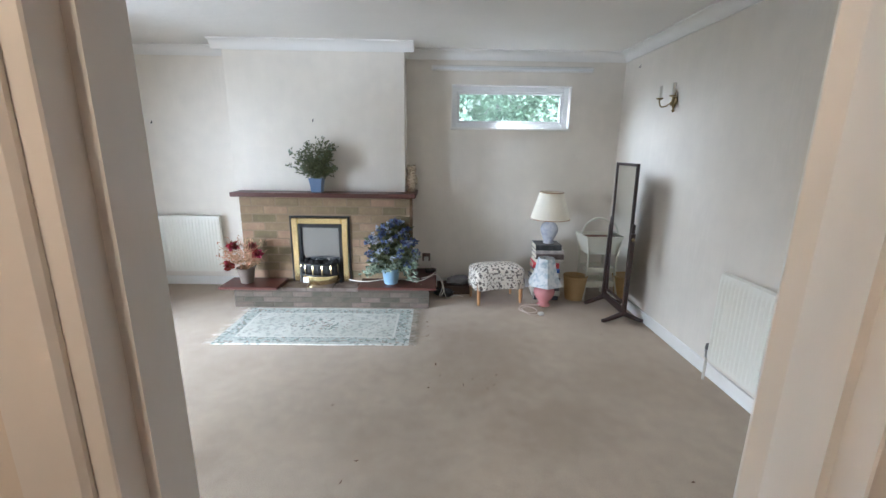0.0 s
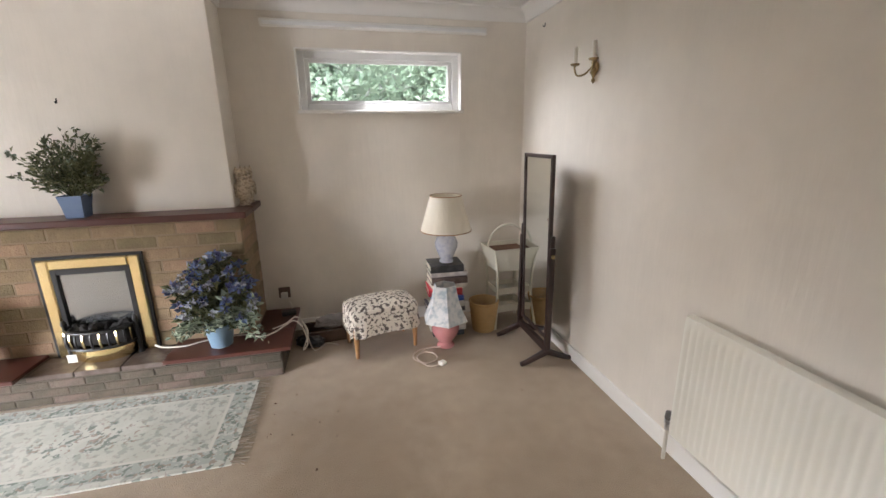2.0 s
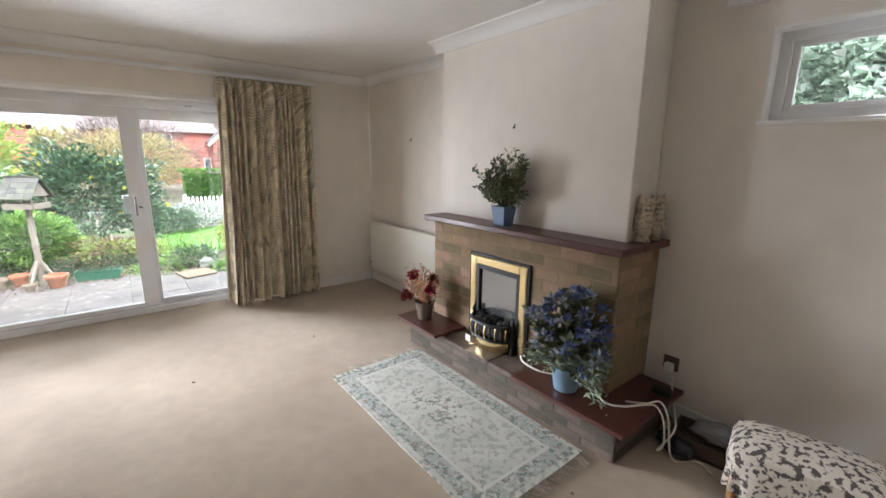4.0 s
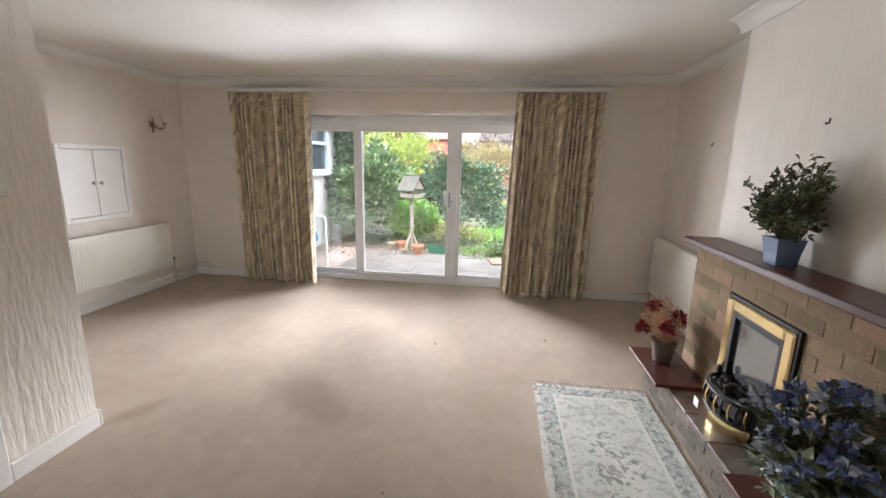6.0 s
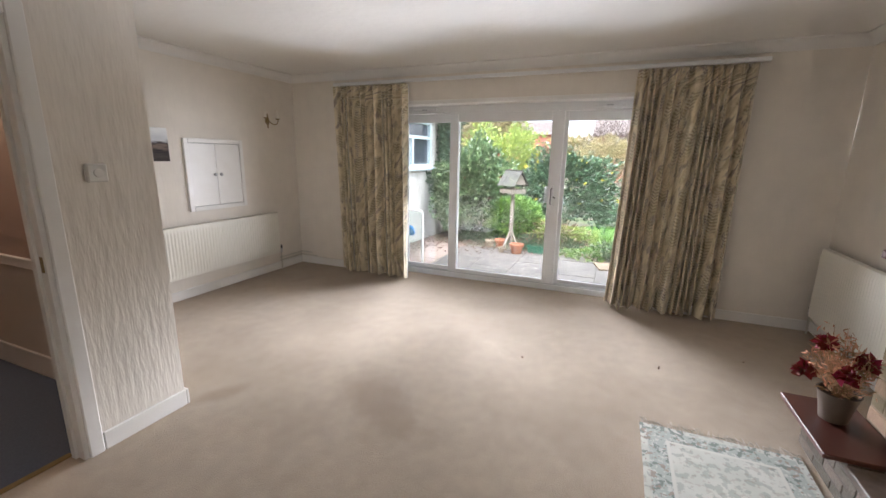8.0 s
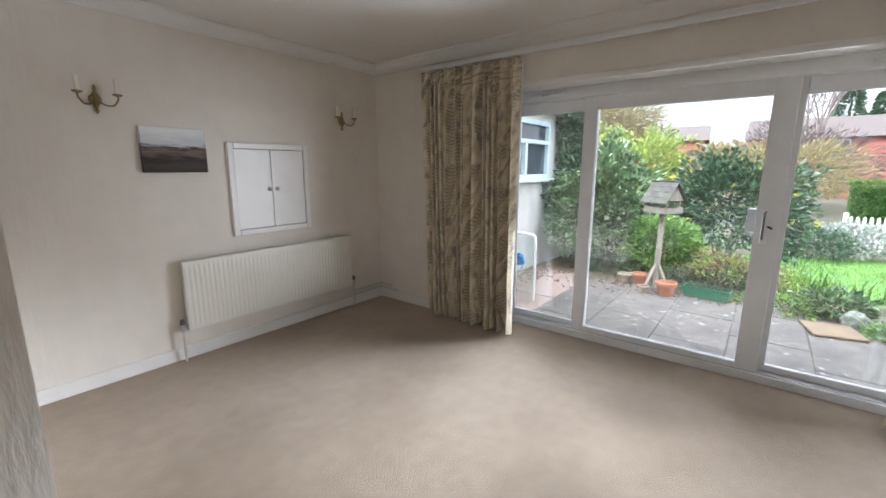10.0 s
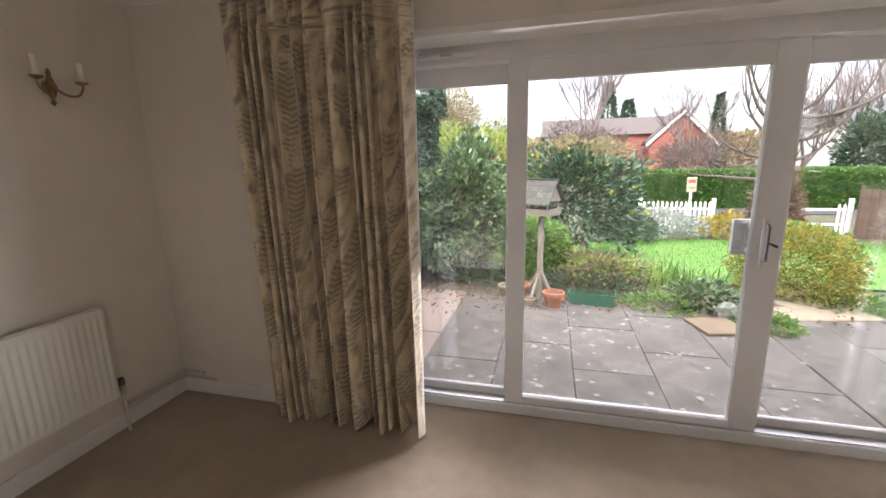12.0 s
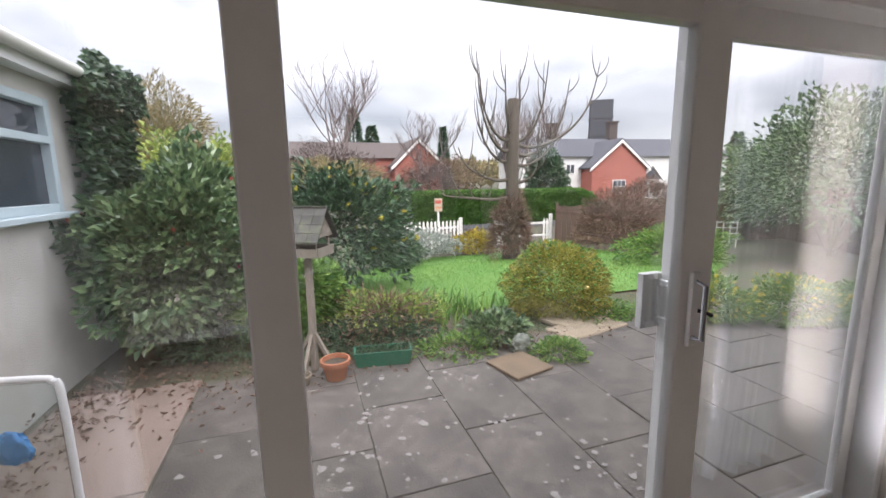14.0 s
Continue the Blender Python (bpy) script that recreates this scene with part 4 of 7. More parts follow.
def curtain(y0, y1, yb0, yb1, seed, label):
    """A pinch-pleated curtain hanging from the track between y0 and y1; the hem runs from yb0 to yb1."""
    cur = thing("curtain", label, "curtain", (XW + 0.09, 0, 0), 0, "patio curtains")
    rng = random.Random(seed)
    folds = 13
    ph = [rng.uniform(-0.35, 0.35) for _ in range(folds + 2)]
    am = [rng.uniform(0.8, 1.2) for _ in range(folds + 2)]
    nu, zs = folds * 12, [0.02, 0.03, 0.12, 0.3, 0.55, 0.85, 1.15, 1.45, 1.75, 1.95, 2.06, 2.12, 2.16, 2.2, 2.225]

    def cloth(off, inset):
        vs, uv = [], []
        for z in zs:
            k = z / 2.22
            top = max(0.0, (z - 2.05) / 0.17)
            a0, a1 = yb0 + (y0 - yb0) * k ** 0.8 + inset, yb1 + (y1 - yb1) * k ** 0.8 - inset
            s = 0.0
            last = None
            for i in range(nu + 1):
                u = i / nu
                f = min(folds, max(0.0, u * folds + (0.45 * math.sin(u * 11 + seed) + 0.3 * math.sin(u * 23 + 2 * seed)) * min(1, u * 8, (1 - u) * 8)))
                j = int(min(f, folds - 1e-6))
                w = (am[j] * (1 - (f - j)) + am[j + 1] * (f - j))
                sway = (ph[j] * (1 - (f - j)) + ph[j + 1] * (f - j)) * (1 - k) * 0.6
                ang = 2 * math.pi * (f + sway)
                y = a0 + (a1 - a0) * u + 0.014 * math.sin(ang) * (1 - top)
                amp = (0.058 + 0.026 * (1 - k)) * w * (1 - 0.45 * top)
                lobe = 2.0 * abs(math.sin(ang / 2 + 0.25 * math.sin(ang * 0.31 + seed))) ** 0.75 - 1.15
                x = off + amp * lobe + 0.02 * math.sin(ang * 0.37 + seed) * (1 - k) + 0.012 * top * math.sin(ang * 3)
                p = Vector((x, y, z + (0.014 * math.sin(ang * 0.5 + 1) if z < 0.1 else 0)))
                if last is not None:
                    s += (Vector((p.x, p.y, 0)) - Vector((last.x, last.y, 0))).length
                last = p
                vs.append(p)
                uv.append((s, z))
        fs = [(r * (nu + 1) + i, r * (nu + 1) + i + 1, (r + 1) * (nu + 1) + i + 1, (r + 1) * (nu + 1) + i) for r in range(len(zs) - 1) for i in range(nu)]
        return vs, fs, uv

    vs, fs, uv = cloth(0.0, 0.0)
    ob = raw("cloth", vs, fs, CUR, cur, "olive and cream leaf print cloth", True)
    layer = ob.data.uv_layers.new(name="UVMap")
    for lp in ob.data.loops:
        layer.data[lp.index].uv = uv[lp.vertex_index]
    sol = ob.modifiers.new("thick", "SOLIDIFY")
    sol.thickness = 0.004
    vs, fs, uv = cloth(-0.016, 0.0)
    raw("lining", vs, fs, LINING, cur, "white lining", True)
    for n_h in range(folds + 1):
        y = y0 + (y1 - y0) * n_h / folds
        part("hook", made(lambda bm: tube(bm, [(0.0, y, 2.21), (0.0, y, 2.237)], 0.003, 6)), PLASTIC, cur)
    return cur


curtain(-0.33, 0.675, -0.245, 0.70, 4, "olive leaf print lined curtain, drawn back beside the door")
curtain(2.985, 3.885, 2.90, 3.86, 11, "olive leaf print lined curtain bunched near the chimney wall")


# ---- rug ----
RUG = bpy.data.materials.new("floral_rug_pile")
RUG.use_nodes = True
rn, rl = RUG.node_tree.nodes, RUG.node_tree.links
rb = rn["Principled BSDF"]
rb.inputs["Roughness"].default_value = 0.95
r_co = rn.new("ShaderNodeTexCoord")


def r_noise(scale, detail=3.0):
    nd = rn.new("ShaderNodeTexNoise")
    nd.inputs["Scale"].default_value, nd.inputs["Detail"].default_value = scale, detail
    rl.new(r_co.outputs["Object"], nd.inputs["Vector"])
    return nd.outputs["Fac"]


def r_math(op, a, b=0.0, c=0.0):
    nd = rn.new("ShaderNodeMath")
    nd.operation = op
    for i, v in enumerate((a, b, c)):
        if isinstance(v, (int, float)):
            nd.inputs[i].default_value = v
        else:
            rl.new(v, nd.inputs[i])
    return nd.outputs[0]


def r_range(v, a, b):
    nd = rn.new("ShaderNodeMapRange")
    nd.inputs["From Min"].default_value, nd.inputs["From Max"].default_value = a, b
    rl.new(v, nd.inputs["Value"])
    return nd.outputs["Result"]


def r_mix(a, b, f):
    nd = rn.new("ShaderNodeMix")
    nd.data_type = "RGBA"
    for s_, v in ((6, a), (7, b)):
        if isinstance(v, tuple):
            nd.inputs[s_].default_value = (*v, 1)
        else:
            rl.new(v, nd.inputs[s_])
    rl.new(f, nd.inputs["Factor"])
    return nd.outputs[2]


r_sep = rn.new("ShaderNodeSeparateXYZ")
rl.new(r_co.outputs["Object"], r_sep.inputs[0])
ax = r_math("ABSOLUTE", r_sep.outputs["X"])
ay = r_math("ABSOLUTE", r_sep.outputs["Y"])
edge = r_math("MINIMUM", r_math("SUBTRACT", 0.752, ax), r_math("SUBTRACT", 0.365, ay))    # distance from the rim
border = r_math("MULTIPLY", r_range(edge, 0.03, 0.036), r_range(edge, 0.135, 0.125))
inner_line = r_math("MULTIPLY", r_range(edge, 0.118, 0.122), r_range(edge, 0.140, 0.134))
oval = r_math("SQRT", r_math("ADD", r_math("POWER", r_math("MULTIPLY", ax, 2.6), 2.0), r_math("POWER", r_math("MULTIPLY", ay, 5.4), 2.0)))
wob = r_math("MULTIPLY_ADD", r_noise(16), 0.7, -0.35)
medal = r_range(r_math("ADD", oval, wob), 0.72, 0.60)
corner = r_range(r_math("ADD", r_math("ADD", r_math("MULTIPLY", ax, 1.7), r_math("MULTIPLY", ay, 2.9)), wob), 1.55, 1.72)
flor = r_range(r_noise(27, 2.5), 0.53, 0.58)
flor2 = r_range(r_noise(52, 2), 0.57, 0.61)
flor3 = r_range(r_noise(41, 1), 0.60, 0.64)
col = r_mix((0.60, 0.60, 0.54), (0.52, 0.53, 0.47), r_range(r_noise(5), 0.4, 0.6))
field = r_math("MAXIMUM", r_math("MAXIMUM", medal, corner), border)
col = r_mix(col, (0.41, 0.44, 0.40), border)
col = r_mix(col, (0.20, 0.235, 0.205), r_math("MULTIPLY", flor, r_math("MULTIPLY_ADD", field, 0.55, 0.40)))
col = r_mix(col, (0.62, 0.61, 0.56), r_math("MULTIPLY", flor2, r_math("MULTIPLY", field, 0.75)))
col = r_mix(col, (0.33, 0.26, 0.215), r_math("MULTIPLY", flor3, r_math("MULTIPLY_ADD", field, 0.5, 0.32)))
col = r_mix(col, (0.62, 0.61, 0.55), inner_line)
rl.new(col, rb.inputs["Base Color"])
r_bp = rn.new("ShaderNodeBump")
r_bp.inputs["Strength"].default_value, r_bp.inputs["Distance"].default_value = 0.5, 0.004
rl.new(r_noise(260), r_bp.inputs["Height"])
rl.new(r_bp.outputs["Normal"], rb.inputs["Normal"])
FRINGE = material("rug_fringe", (0.42, 0.37, 0.30), 0.95, var=0.3, scale=30, island=0.3)

rug = thing("rug", "pale floral rug with a grey green border and fringe", "rug", (-0.733, 3.525, 0.002), 0)


def rug_sheet(bm):
    nx, ny = 40, 20
    g = [[None] * (ny + 1) for _ in range(nx + 1)]
    for i in range(nx + 1):
        for j in range(ny + 1):
            x, y = -0.752 + 1.504 * i / nx, -0.365 + 0.73 * j / ny
            z = 0.009 + 0.0022 * noise.noise((x * 3, y * 3, 0))
            g[i][j] = bm.verts.new((x + 0.004 * noise.noise((x * 4, y * 4, 5)), y + 0.004 * noise.noise((x * 4, y * 4, 9)), z))
    for i in range(nx):
        for j in range(ny):
            bm.faces.new((g[i][j], g[i + 1][j], g[i + 1][j + 1], g[i][j + 1]))
    r = bmesh.ops.extrude_face_region(bm, geom=list(bm.faces))
    for v in [e for e in r["geom"] if isinstance(e, bmesh.types.BMVert)]:
        v.co.z -= 0.008


part("woven_top", made(rug_sheet), RUG, rug, "", True)


def fringe(bm, s):
    rng = random.Random(2 + s)
    for i in range(70):
        y = -0.36 + 0.72 * (i + rng.uniform(0.1, 0.9)) / 70
        l, d = rng.uniform(0.03, 0.075), rng.uniform(-0.035, 0.035)
        tube(bm, [(s * 0.75, y, 0.006), (s * (0.752 + l * 0.5), y + d * 0.3, 0.006), (s * (0.752 + l), y + d, 0.003)], 0.0026, 4)


for s in (-1, 1):
    part("fringe", made(fringe, s), FRINGE, rug, "tangled rug fringe")

# ---- bouquets ----
GREEN = material("dull_green_leaf", (0.125, 0.14, 0.065), 0.6, var=0.3, scale=20, island=0.45)
SAGE = material("sage_leaf", (0.27, 0.33, 0.24), 0.65, var=0.3, scale=20, island=0.4)
BLUE_PETAL = material("blue_silk_petal", (0.13, 0.165, 0.33), 0.65, var=0.3, scale=20, island=0.5)
PALE_PETAL = material("pale_blue_petal", (0.48, 0.52, 0.60), 0.65, var=0.2, scale=20, island=0.35)
RED_PETAL = material("dark_red_petal", (0.26, 0.014, 0.018), 0.6, var=0.3, scale=20, island=0.4)
PEACH_DRY = material("dried_peach_grass", (0.56, 0.34, 0.20), 0.8, var=0.3, scale=20, island=0.4)
BLUE_POT = material("matt_blue_glaze", (0.15, 0.22, 0.36), 0.35, var=0.12, scale=9)
TEAL_POT = material("pale_blue_glaze", (0.21, 0.32, 0.42), 0.3, var=0.1, scale=9)
TAUPE_POT = material("grey_brown_stoneware", (0.16, 0.125, 0.10), 0.5, var=0.25, scale=14)


def stems(bm, base, tips, r, seed):
    rng = random.Random(seed)
    for t_ in tips:
        m_ = Vector(base).lerp(Vector(t_), 0.5) + Vector((rng.uniform(-1, 1), rng.uniform(-1, 1), 0.6)) * 0.02
        tube(bm, [base, m_, t_], r, 4, r * 0.5)


def sprig_rows(base, tips, n, seed, start=0.3):
    rng = random.Random(seed)
    rows = []
    for t_ in tips:
        for _ in range(n):
            k = rng.uniform(start, 1.0)
            p = Vector(base).lerp(Vector(t_), k) + Vector((rng.gauss(0, 0.012), rng.gauss(0, 0.012), rng.gauss(0, 0.012)))
            rows.append((p, (Vector(t_) - Vector(base)).normalized() * 0.6 + Vector((rng.uniform(-1, 1), rng.uniform(-1, 1), rng.uniform(-0.5, 0.7)))))
    return rows


def bloom_rows(c, r, n, seed):
    return [(Vector(c) + d * r * 0.25, d) for p, d in shell_points(n, (0, 0, 0), (1, 1, 1), seed, 0, -0.6)]


def tips_in(c, r, n, seed, low=-0.3):
    return [p for p, d in shell_points(n, c, r, seed, 0.18, low, 0.15)]


v1 = thing("flower_arrangement", "dark green foliage in a square blue vase", "plant", (-0.905, 4.195, 1.059))
part("vase", made(lambda bm: (lathe(bm, [(0.062, 0), (0.066, 0.01), (0.072, 0.06), (0.086, 0.125), (0.089, 0.13), (0.082, 0.13), (0.068, 0.06)], 4, turn=Euler((0, 0, math.pi / 4)).to_matrix()))), BLUE_POT, v1, "blue square tapered vase")
tp = tips_in((0, -0.01, 0.27), (0.185, 0.13, 0.17), 46, 3, -0.35) + [Vector((0.07, 0.02, 0.50)), Vector((0.02, 0.0, 0.47)), Vector((-0.06, 0, 0.45)), Vector((-0.25, -0.02, 0.25)), Vector((0.1, 0.03, 0.46)), Vector((-0.20, -0.09, 0.37)), Vector((0.16, 0.02, 0.47)), Vector((0.19, -0.03, 0.42))]
tagged(part("stem_spray", made(stems, (0, 0, 0.1), tp, 0.0025, 4), GREEN, v1), kind="stuff")
raw("leaves", *leaf_cloud(sprig_rows((0, 0, 0.12), tp, 34, 5), 0.034, 0.4, seed=6), GREEN, v1, "dense dark green leaves")
tagged(raw("seed_head_spray", *leaf_cloud([r for t_ in tp[:14] + [Vector((-0.20, -0.09, 0.37))] * 4 for r in bloom_rows(t_, 0.02, 9, 9)], 0.018, 0.7, seed=7), SAGE, v1, "small pale seed heads"), "", "", "", "stuff")

v2 = thing("flower_arrangement", "blue silk flowers and foliage in a pale blue pot", "plant", (-0.205, 4.02, 0.221))
part("pot", made(lambda bm: lathe(bm, [(0.058, 0), (0.064, 0.004), (0.085, 0.135), (0.09, 0.14), (0.09, 0.15), (0.08, 0.15), (0.07, 0.09)], 28)), TEAL_POT, v2, "pale blue glazed pot", True)
tp = tips_in((-0.01, -0.02, 0.32), (0.235, 0.16, 0.25), 90, 12, -0.5) + [Vector((0.07, 0.02, 0.56)), Vector((0.0, 0, 0.55))]
tagged(part("stem_spray", made(stems, (0, 0, 0.11), tp, 0.0025, 14), GREEN, v2), kind="stuff")
raw("leaves", *leaf_cloud(sprig_rows((0, 0, 0.13), tp, 16, 15), 0.05, 0.45, seed=16), GREEN, v2, "dark green leaves")
droop = [Vector((0.08 + 0.20 * k, -0.05 + 0.03 * math.sin(9 * k), 0.22 - 0.14 * k * k + 0.05 * math.sin(17 * k))) for k in (0.2, 0.4, 0.55, 0.7, 0.85, 1.0)] + [Vector((-0.12 - 0.13 * k, -0.04, 0.20 - 0.1 * k)) for k in (0.2, 0.5, 0.8, 1.0)] + [Vector((-0.2 + 0.06 * i, -0.14 + 0.012 * abs(i - 3), 0.17 + 0.03 * (i % 3))) for i in range(7)]
raw("drooping_leaves", *leaf_cloud(sprig_rows((0, 0, 0.15), droop, 26, 27, 0.45), 0.045, 0.4, seed=28), SAGE, v2, "pale grey green drooping leaves")
raw("sage_leaves", *leaf_cloud(sprig_rows((0.08, 0, 0.13), [t_ for t_ in tp if t_.x > 0.05 and t_.z < 0.4], 14, 25), 0.06, 0.5, seed=26), SAGE, v2, "grey green leaves")
rngb = random.Random(3)
for i, t_ in enumerate(tp):
    if t_.z > 0.22 or rngb.random() < 0.4:
        raw("flower", *leaf_cloud(bloom_rows(t_, rngb.uniform(0.02, 0.035), 15, 30 + i), rngb.uniform(0.022, 0.036), 0.75, seed=60 + i), PALE_PETAL if rngb.random() < 0.36 else BLUE_PETAL, v2)

v3 = thing("flower_arrangement", "dried peach grasses and red flowers in a stoneware pot", "plant", (-1.555, 4.0, 0.221))
part("pot", made(lambda bm: lathe(bm, [(0.05, 0), (0.056, 0.004), (0.066, 0.07), (0.08, 0.14), (0.086, 0.15), (0.078, 0.15), (0.06, 0.08)], 24)), TAUPE_POT, v3, "grey brown stoneware pot", True)
tp = tips_in((-0.01, -0.02, 0.26), (0.17, 0.13, 0.17), 46, 22, -0.2) + [Vector((-0.13, -0.02, 0.44)), Vector((-0.05, 0, 0.45)), Vector((0.08, 0, 0.43)), Vector((-0.22, -0.03, 0.36)), Vector((-0.25, -0.03, 0.27)), Vector((-0.19, -0.05, 0.20)), Vector((0.17, 0.0, 0.40)), Vector((0.20, -0.02, 0.31))]
tagged(part("stem_spray", made(stems, (0, 0, 0.11), tp, 0.002, 24), PEACH_DRY, v3), kind="stuff")
raw("dried_leaves", *leaf_cloud(sprig_rows((0, 0, 0.13), tp, 14, 27), 0.036, 0.24, seed=28), PEACH_DRY, v3, "dried peach grass")
for i, t_ in enumerate((Vector((-0.07, -0.06, 0.36)), Vector((0.14, -0.05, 0.29)), Vector((-0.10, -0.11, 0.19)), Vector((0.05, 0.05, 0.33)))):
    raw("flower", *leaf_cloud(bloom_rows(t_, 0.03, 44, 90 + i), 0.044, 0.85, seed=120 + i), RED_PETAL, v3, "dark red flower")

# ---- owl ornaments ----
OWL = material("brown_and_cream_ceramic", (0.52, 0.43, 0.31), 0.3, var=0.3, scale=60, stain=0.7, stain_scale=55, stain_color=(0.07, 0.045, 0.035))


def owl(bm):
    prof = [(0.034, 0), (0.04, 0.006), (0.034, 0.016), (0.028, 0.03), (0.042, 0.06), (0.05, 0.10), (0.047, 0.14), (0.038, 0.165), (0.044, 0.19), (0.046, 0.215), (0.034, 0.238), (0.01, 0.246)]
    lathe(bm, prof, 18, squash=0.85)
    for s in (-1, 1):
        lathe(bm, [(0.014, 0), (0.008, 0.018), (0.001, 0.034)], 8, (s * 0.03, 0, 0.226))
        lathe(bm, [(0.017, 0), (0.015, 0.006), (0.006, 0.009)], 14, (s * 0.018, -0.036, 0.202), turn=Euler((math.pi / 2, 0, 0)).to_matrix())
        bmesh.ops.create_uvsphere(bm, u_segments=10, v_segments=8, radius=1, matrix=Matrix.Translation((s * 0.046, 0.004, 0.10)) @ Matrix.Diagonal((0.012, 0.028, 0.05, 1)))
    lathe(bm, [(0.007, 0), (0.001, 0.016)], 8, (0, -0.04, 0.184), turn=Euler((math.pi / 2, 0, 0)).to_matrix())


for p, rz in (((-0.035, 4.385, 1.059), 20), ((-0.03, 4.50, 1.059), 10)):
    o = part("owl_ornament", made(owl), OWL, None, "", True)
    o.matrix_basis = pose(*p, 0, 0, rz)
    tagged(o, "brown and cream ceramic owl ornament on the mantel shelf", "ornament", "owl pair")

# ---- stool ----
STOOL_CLOTH = bpy.data.materials.new("floral_stool_cloth")
STOOL_CLOTH.use_nodes = True
sn, sl = STOOL_CLOTH.node_tree.nodes, STOOL_CLOTH.node_tree.links
s_co, s_v, s_n, s_r, s_r2, s_m1, s_m2 = (sn.new(k) for k in ("ShaderNodeTexCoord", "ShaderNodeTexVoronoi", "ShaderNodeTexNoise", "ShaderNodeMapRange", "ShaderNodeMapRange", "ShaderNodeMix", "ShaderNodeMix"))
s_v.inputs["Scale"].default_value, s_n.inputs["Scale"].default_value = 40, 42
sl.new(s_co.outputs["Object"], s_v.inputs["Vector"])
sl.new(s_co.outputs["Object"], s_n.inputs["Vector"])
s_n.inputs["Detail"].default_value = 4
s_r.inputs["From Min"].default_value, s_r.inputs["From Max"].default_value = 0.51, 0.57
s_r2.inputs["From Min"].default_value, s_r2.inputs["From Max"].default_value = 0.22, 0.14
sl.new(s_n.outputs["Fac"], s_r.inputs["Value"])
sl.new(s_v.outputs["Distance"], s_r2.inputs["Value"])
for mx in (s_m1, s_m2):
    mx.data_type = "RGBA"
s_m1.inputs[6].default_value, s_m1.inputs[7].default_value = (0.64, 0.58, 0.49, 1), (0.10, 0.08, 0.07, 1)
s_m2.inputs[7].default_value = (0.56, 0.45, 0.39, 1)
sl.new(s_r.outputs["Result"], s_m1.inputs["Factor"])
sl.new(s_m1.outputs[2], s_m2.inputs[6])
sl.new(s_r2.outputs["Result"], s_m2.inputs["Factor"])
sl.new(s_m2.outputs[2], sn["Principled BSDF"].inputs["Base Color"])
sn["Principled BSDF"].inputs["Roughness"].default_value = 0.9

stool = thing("footstool", "low footstool with a loose floral cover and wooden legs", "stool", (0.82, 4.19, 0), 12)


def cushion(bm):
    n = 26
    rows = [(0.225, 0.0, 0.155), (0.228, 0.0, 0.17), (0.226, 0.0, 0.26), (0.228, 0, 0.31), (0.215, 0, 0.345), (0.17, 0, 0.37), (0.09, 0, 0.383), (0.01, 0, 0.386)]
    rings = []
    for r, _, z in rows:
        ring = []
        for i in range(n * 2):
            a = 2 * math.pi * i / (n * 2)
            e = 0.32
            cx = math.copysign(abs(math.cos(a)) ** e, math.cos(a)) * r * 1.12
            cy = math.copysign(abs(math.sin(a)) ** e, math.sin(a)) * (r - 0.06 if r > 0.1 else r * 0.72)
            w = 0.019 * math.sin(a * 13) * (1 if z < 0.2 else 0.35 if z < 0.3 else 0)
            ring.append(bm.verts.new((cx * (1 + w * 2), cy * (1 + w * 3), z + (0.008 * math.sin(a * 7) if z < 0.18 else 0.004 * noise.noise((cx * 9, cy * 9, 0))))))
        rings.append(ring)
    for a, b in zip(rings, rings[1:]):
        for i in range(n * 2):
            bm.faces.new((a[i], a[(i + 1) % (n * 2)], b[(i + 1) % (n * 2)], b[i]))
    bm.faces.new(rings[-1])


part("cover", made(cushion), STOOL_CLOTH, stool, "black and cream floral loose cover", True)
part("seat_frame", boxes((-0.235, 0.235, -0.15, 0.15, 0.165, 0.22), bevel=0.006), OAK, stool)
for sx in (-1, 1):
    for sy in (-1, 1):
        part("leg", made(lambda bm: lathe(bm, [(0.012, 0), (0.014, 0.02), (0.02, 0.13), (0.022, 0.17)], 10, (sx * 0.215, sy * 0.13, 0))), OAK, stool, "", True)

# ---- table lamps, books, bin ----
SHADE = material("cream_pleated_shade", (0.78, 0.72, 0.60), 0.8, var=0.05, scale=30, stretch=(1, 1, 0.05), bump=0.3, bump_scale=90)
PORCELAIN = material("blue_white_porcelain", (0.60, 0.61, 0.66), 0.22, var=0.05, scale=8, stain=0.55, stain_scale=26, stain_color=(0.34, 0.37, 0.52))
lamp1 = thing("table_lamp", "cream shaded porcelain table lamp on a stack of books", "lamp", (1.348, 4.30, 0.568), 0)
part("base", made(lambda bm: lathe(bm, [(0.052, 0), (0.055, 0.006), (0.05, 0.018), (0.046, 0.024), (0.062, 0.06), (0.083, 0.115), (0.086, 0.15), (0.07, 0.19), (0.04, 0.21), (0.032, 0.222), (0.036, 0.23), (0.012, 0.235), (0.011, 0.28)], 28)), PORCELAIN, lamp1, "mottled blue and white porcelain base", True)


def shade(bm, r0, r1, z0, z1, seg=44, flute=0.0, sq=1.0):
    for dr in (0.0, -0.004):
        lathe(bm, [(r0 + dr, z0), (r0 * 0.5 + r1 * 0.5 + dr - flute, (z0 + z1) / 2), (r1 + dr, z1)], seg, close=False, squash=sq)


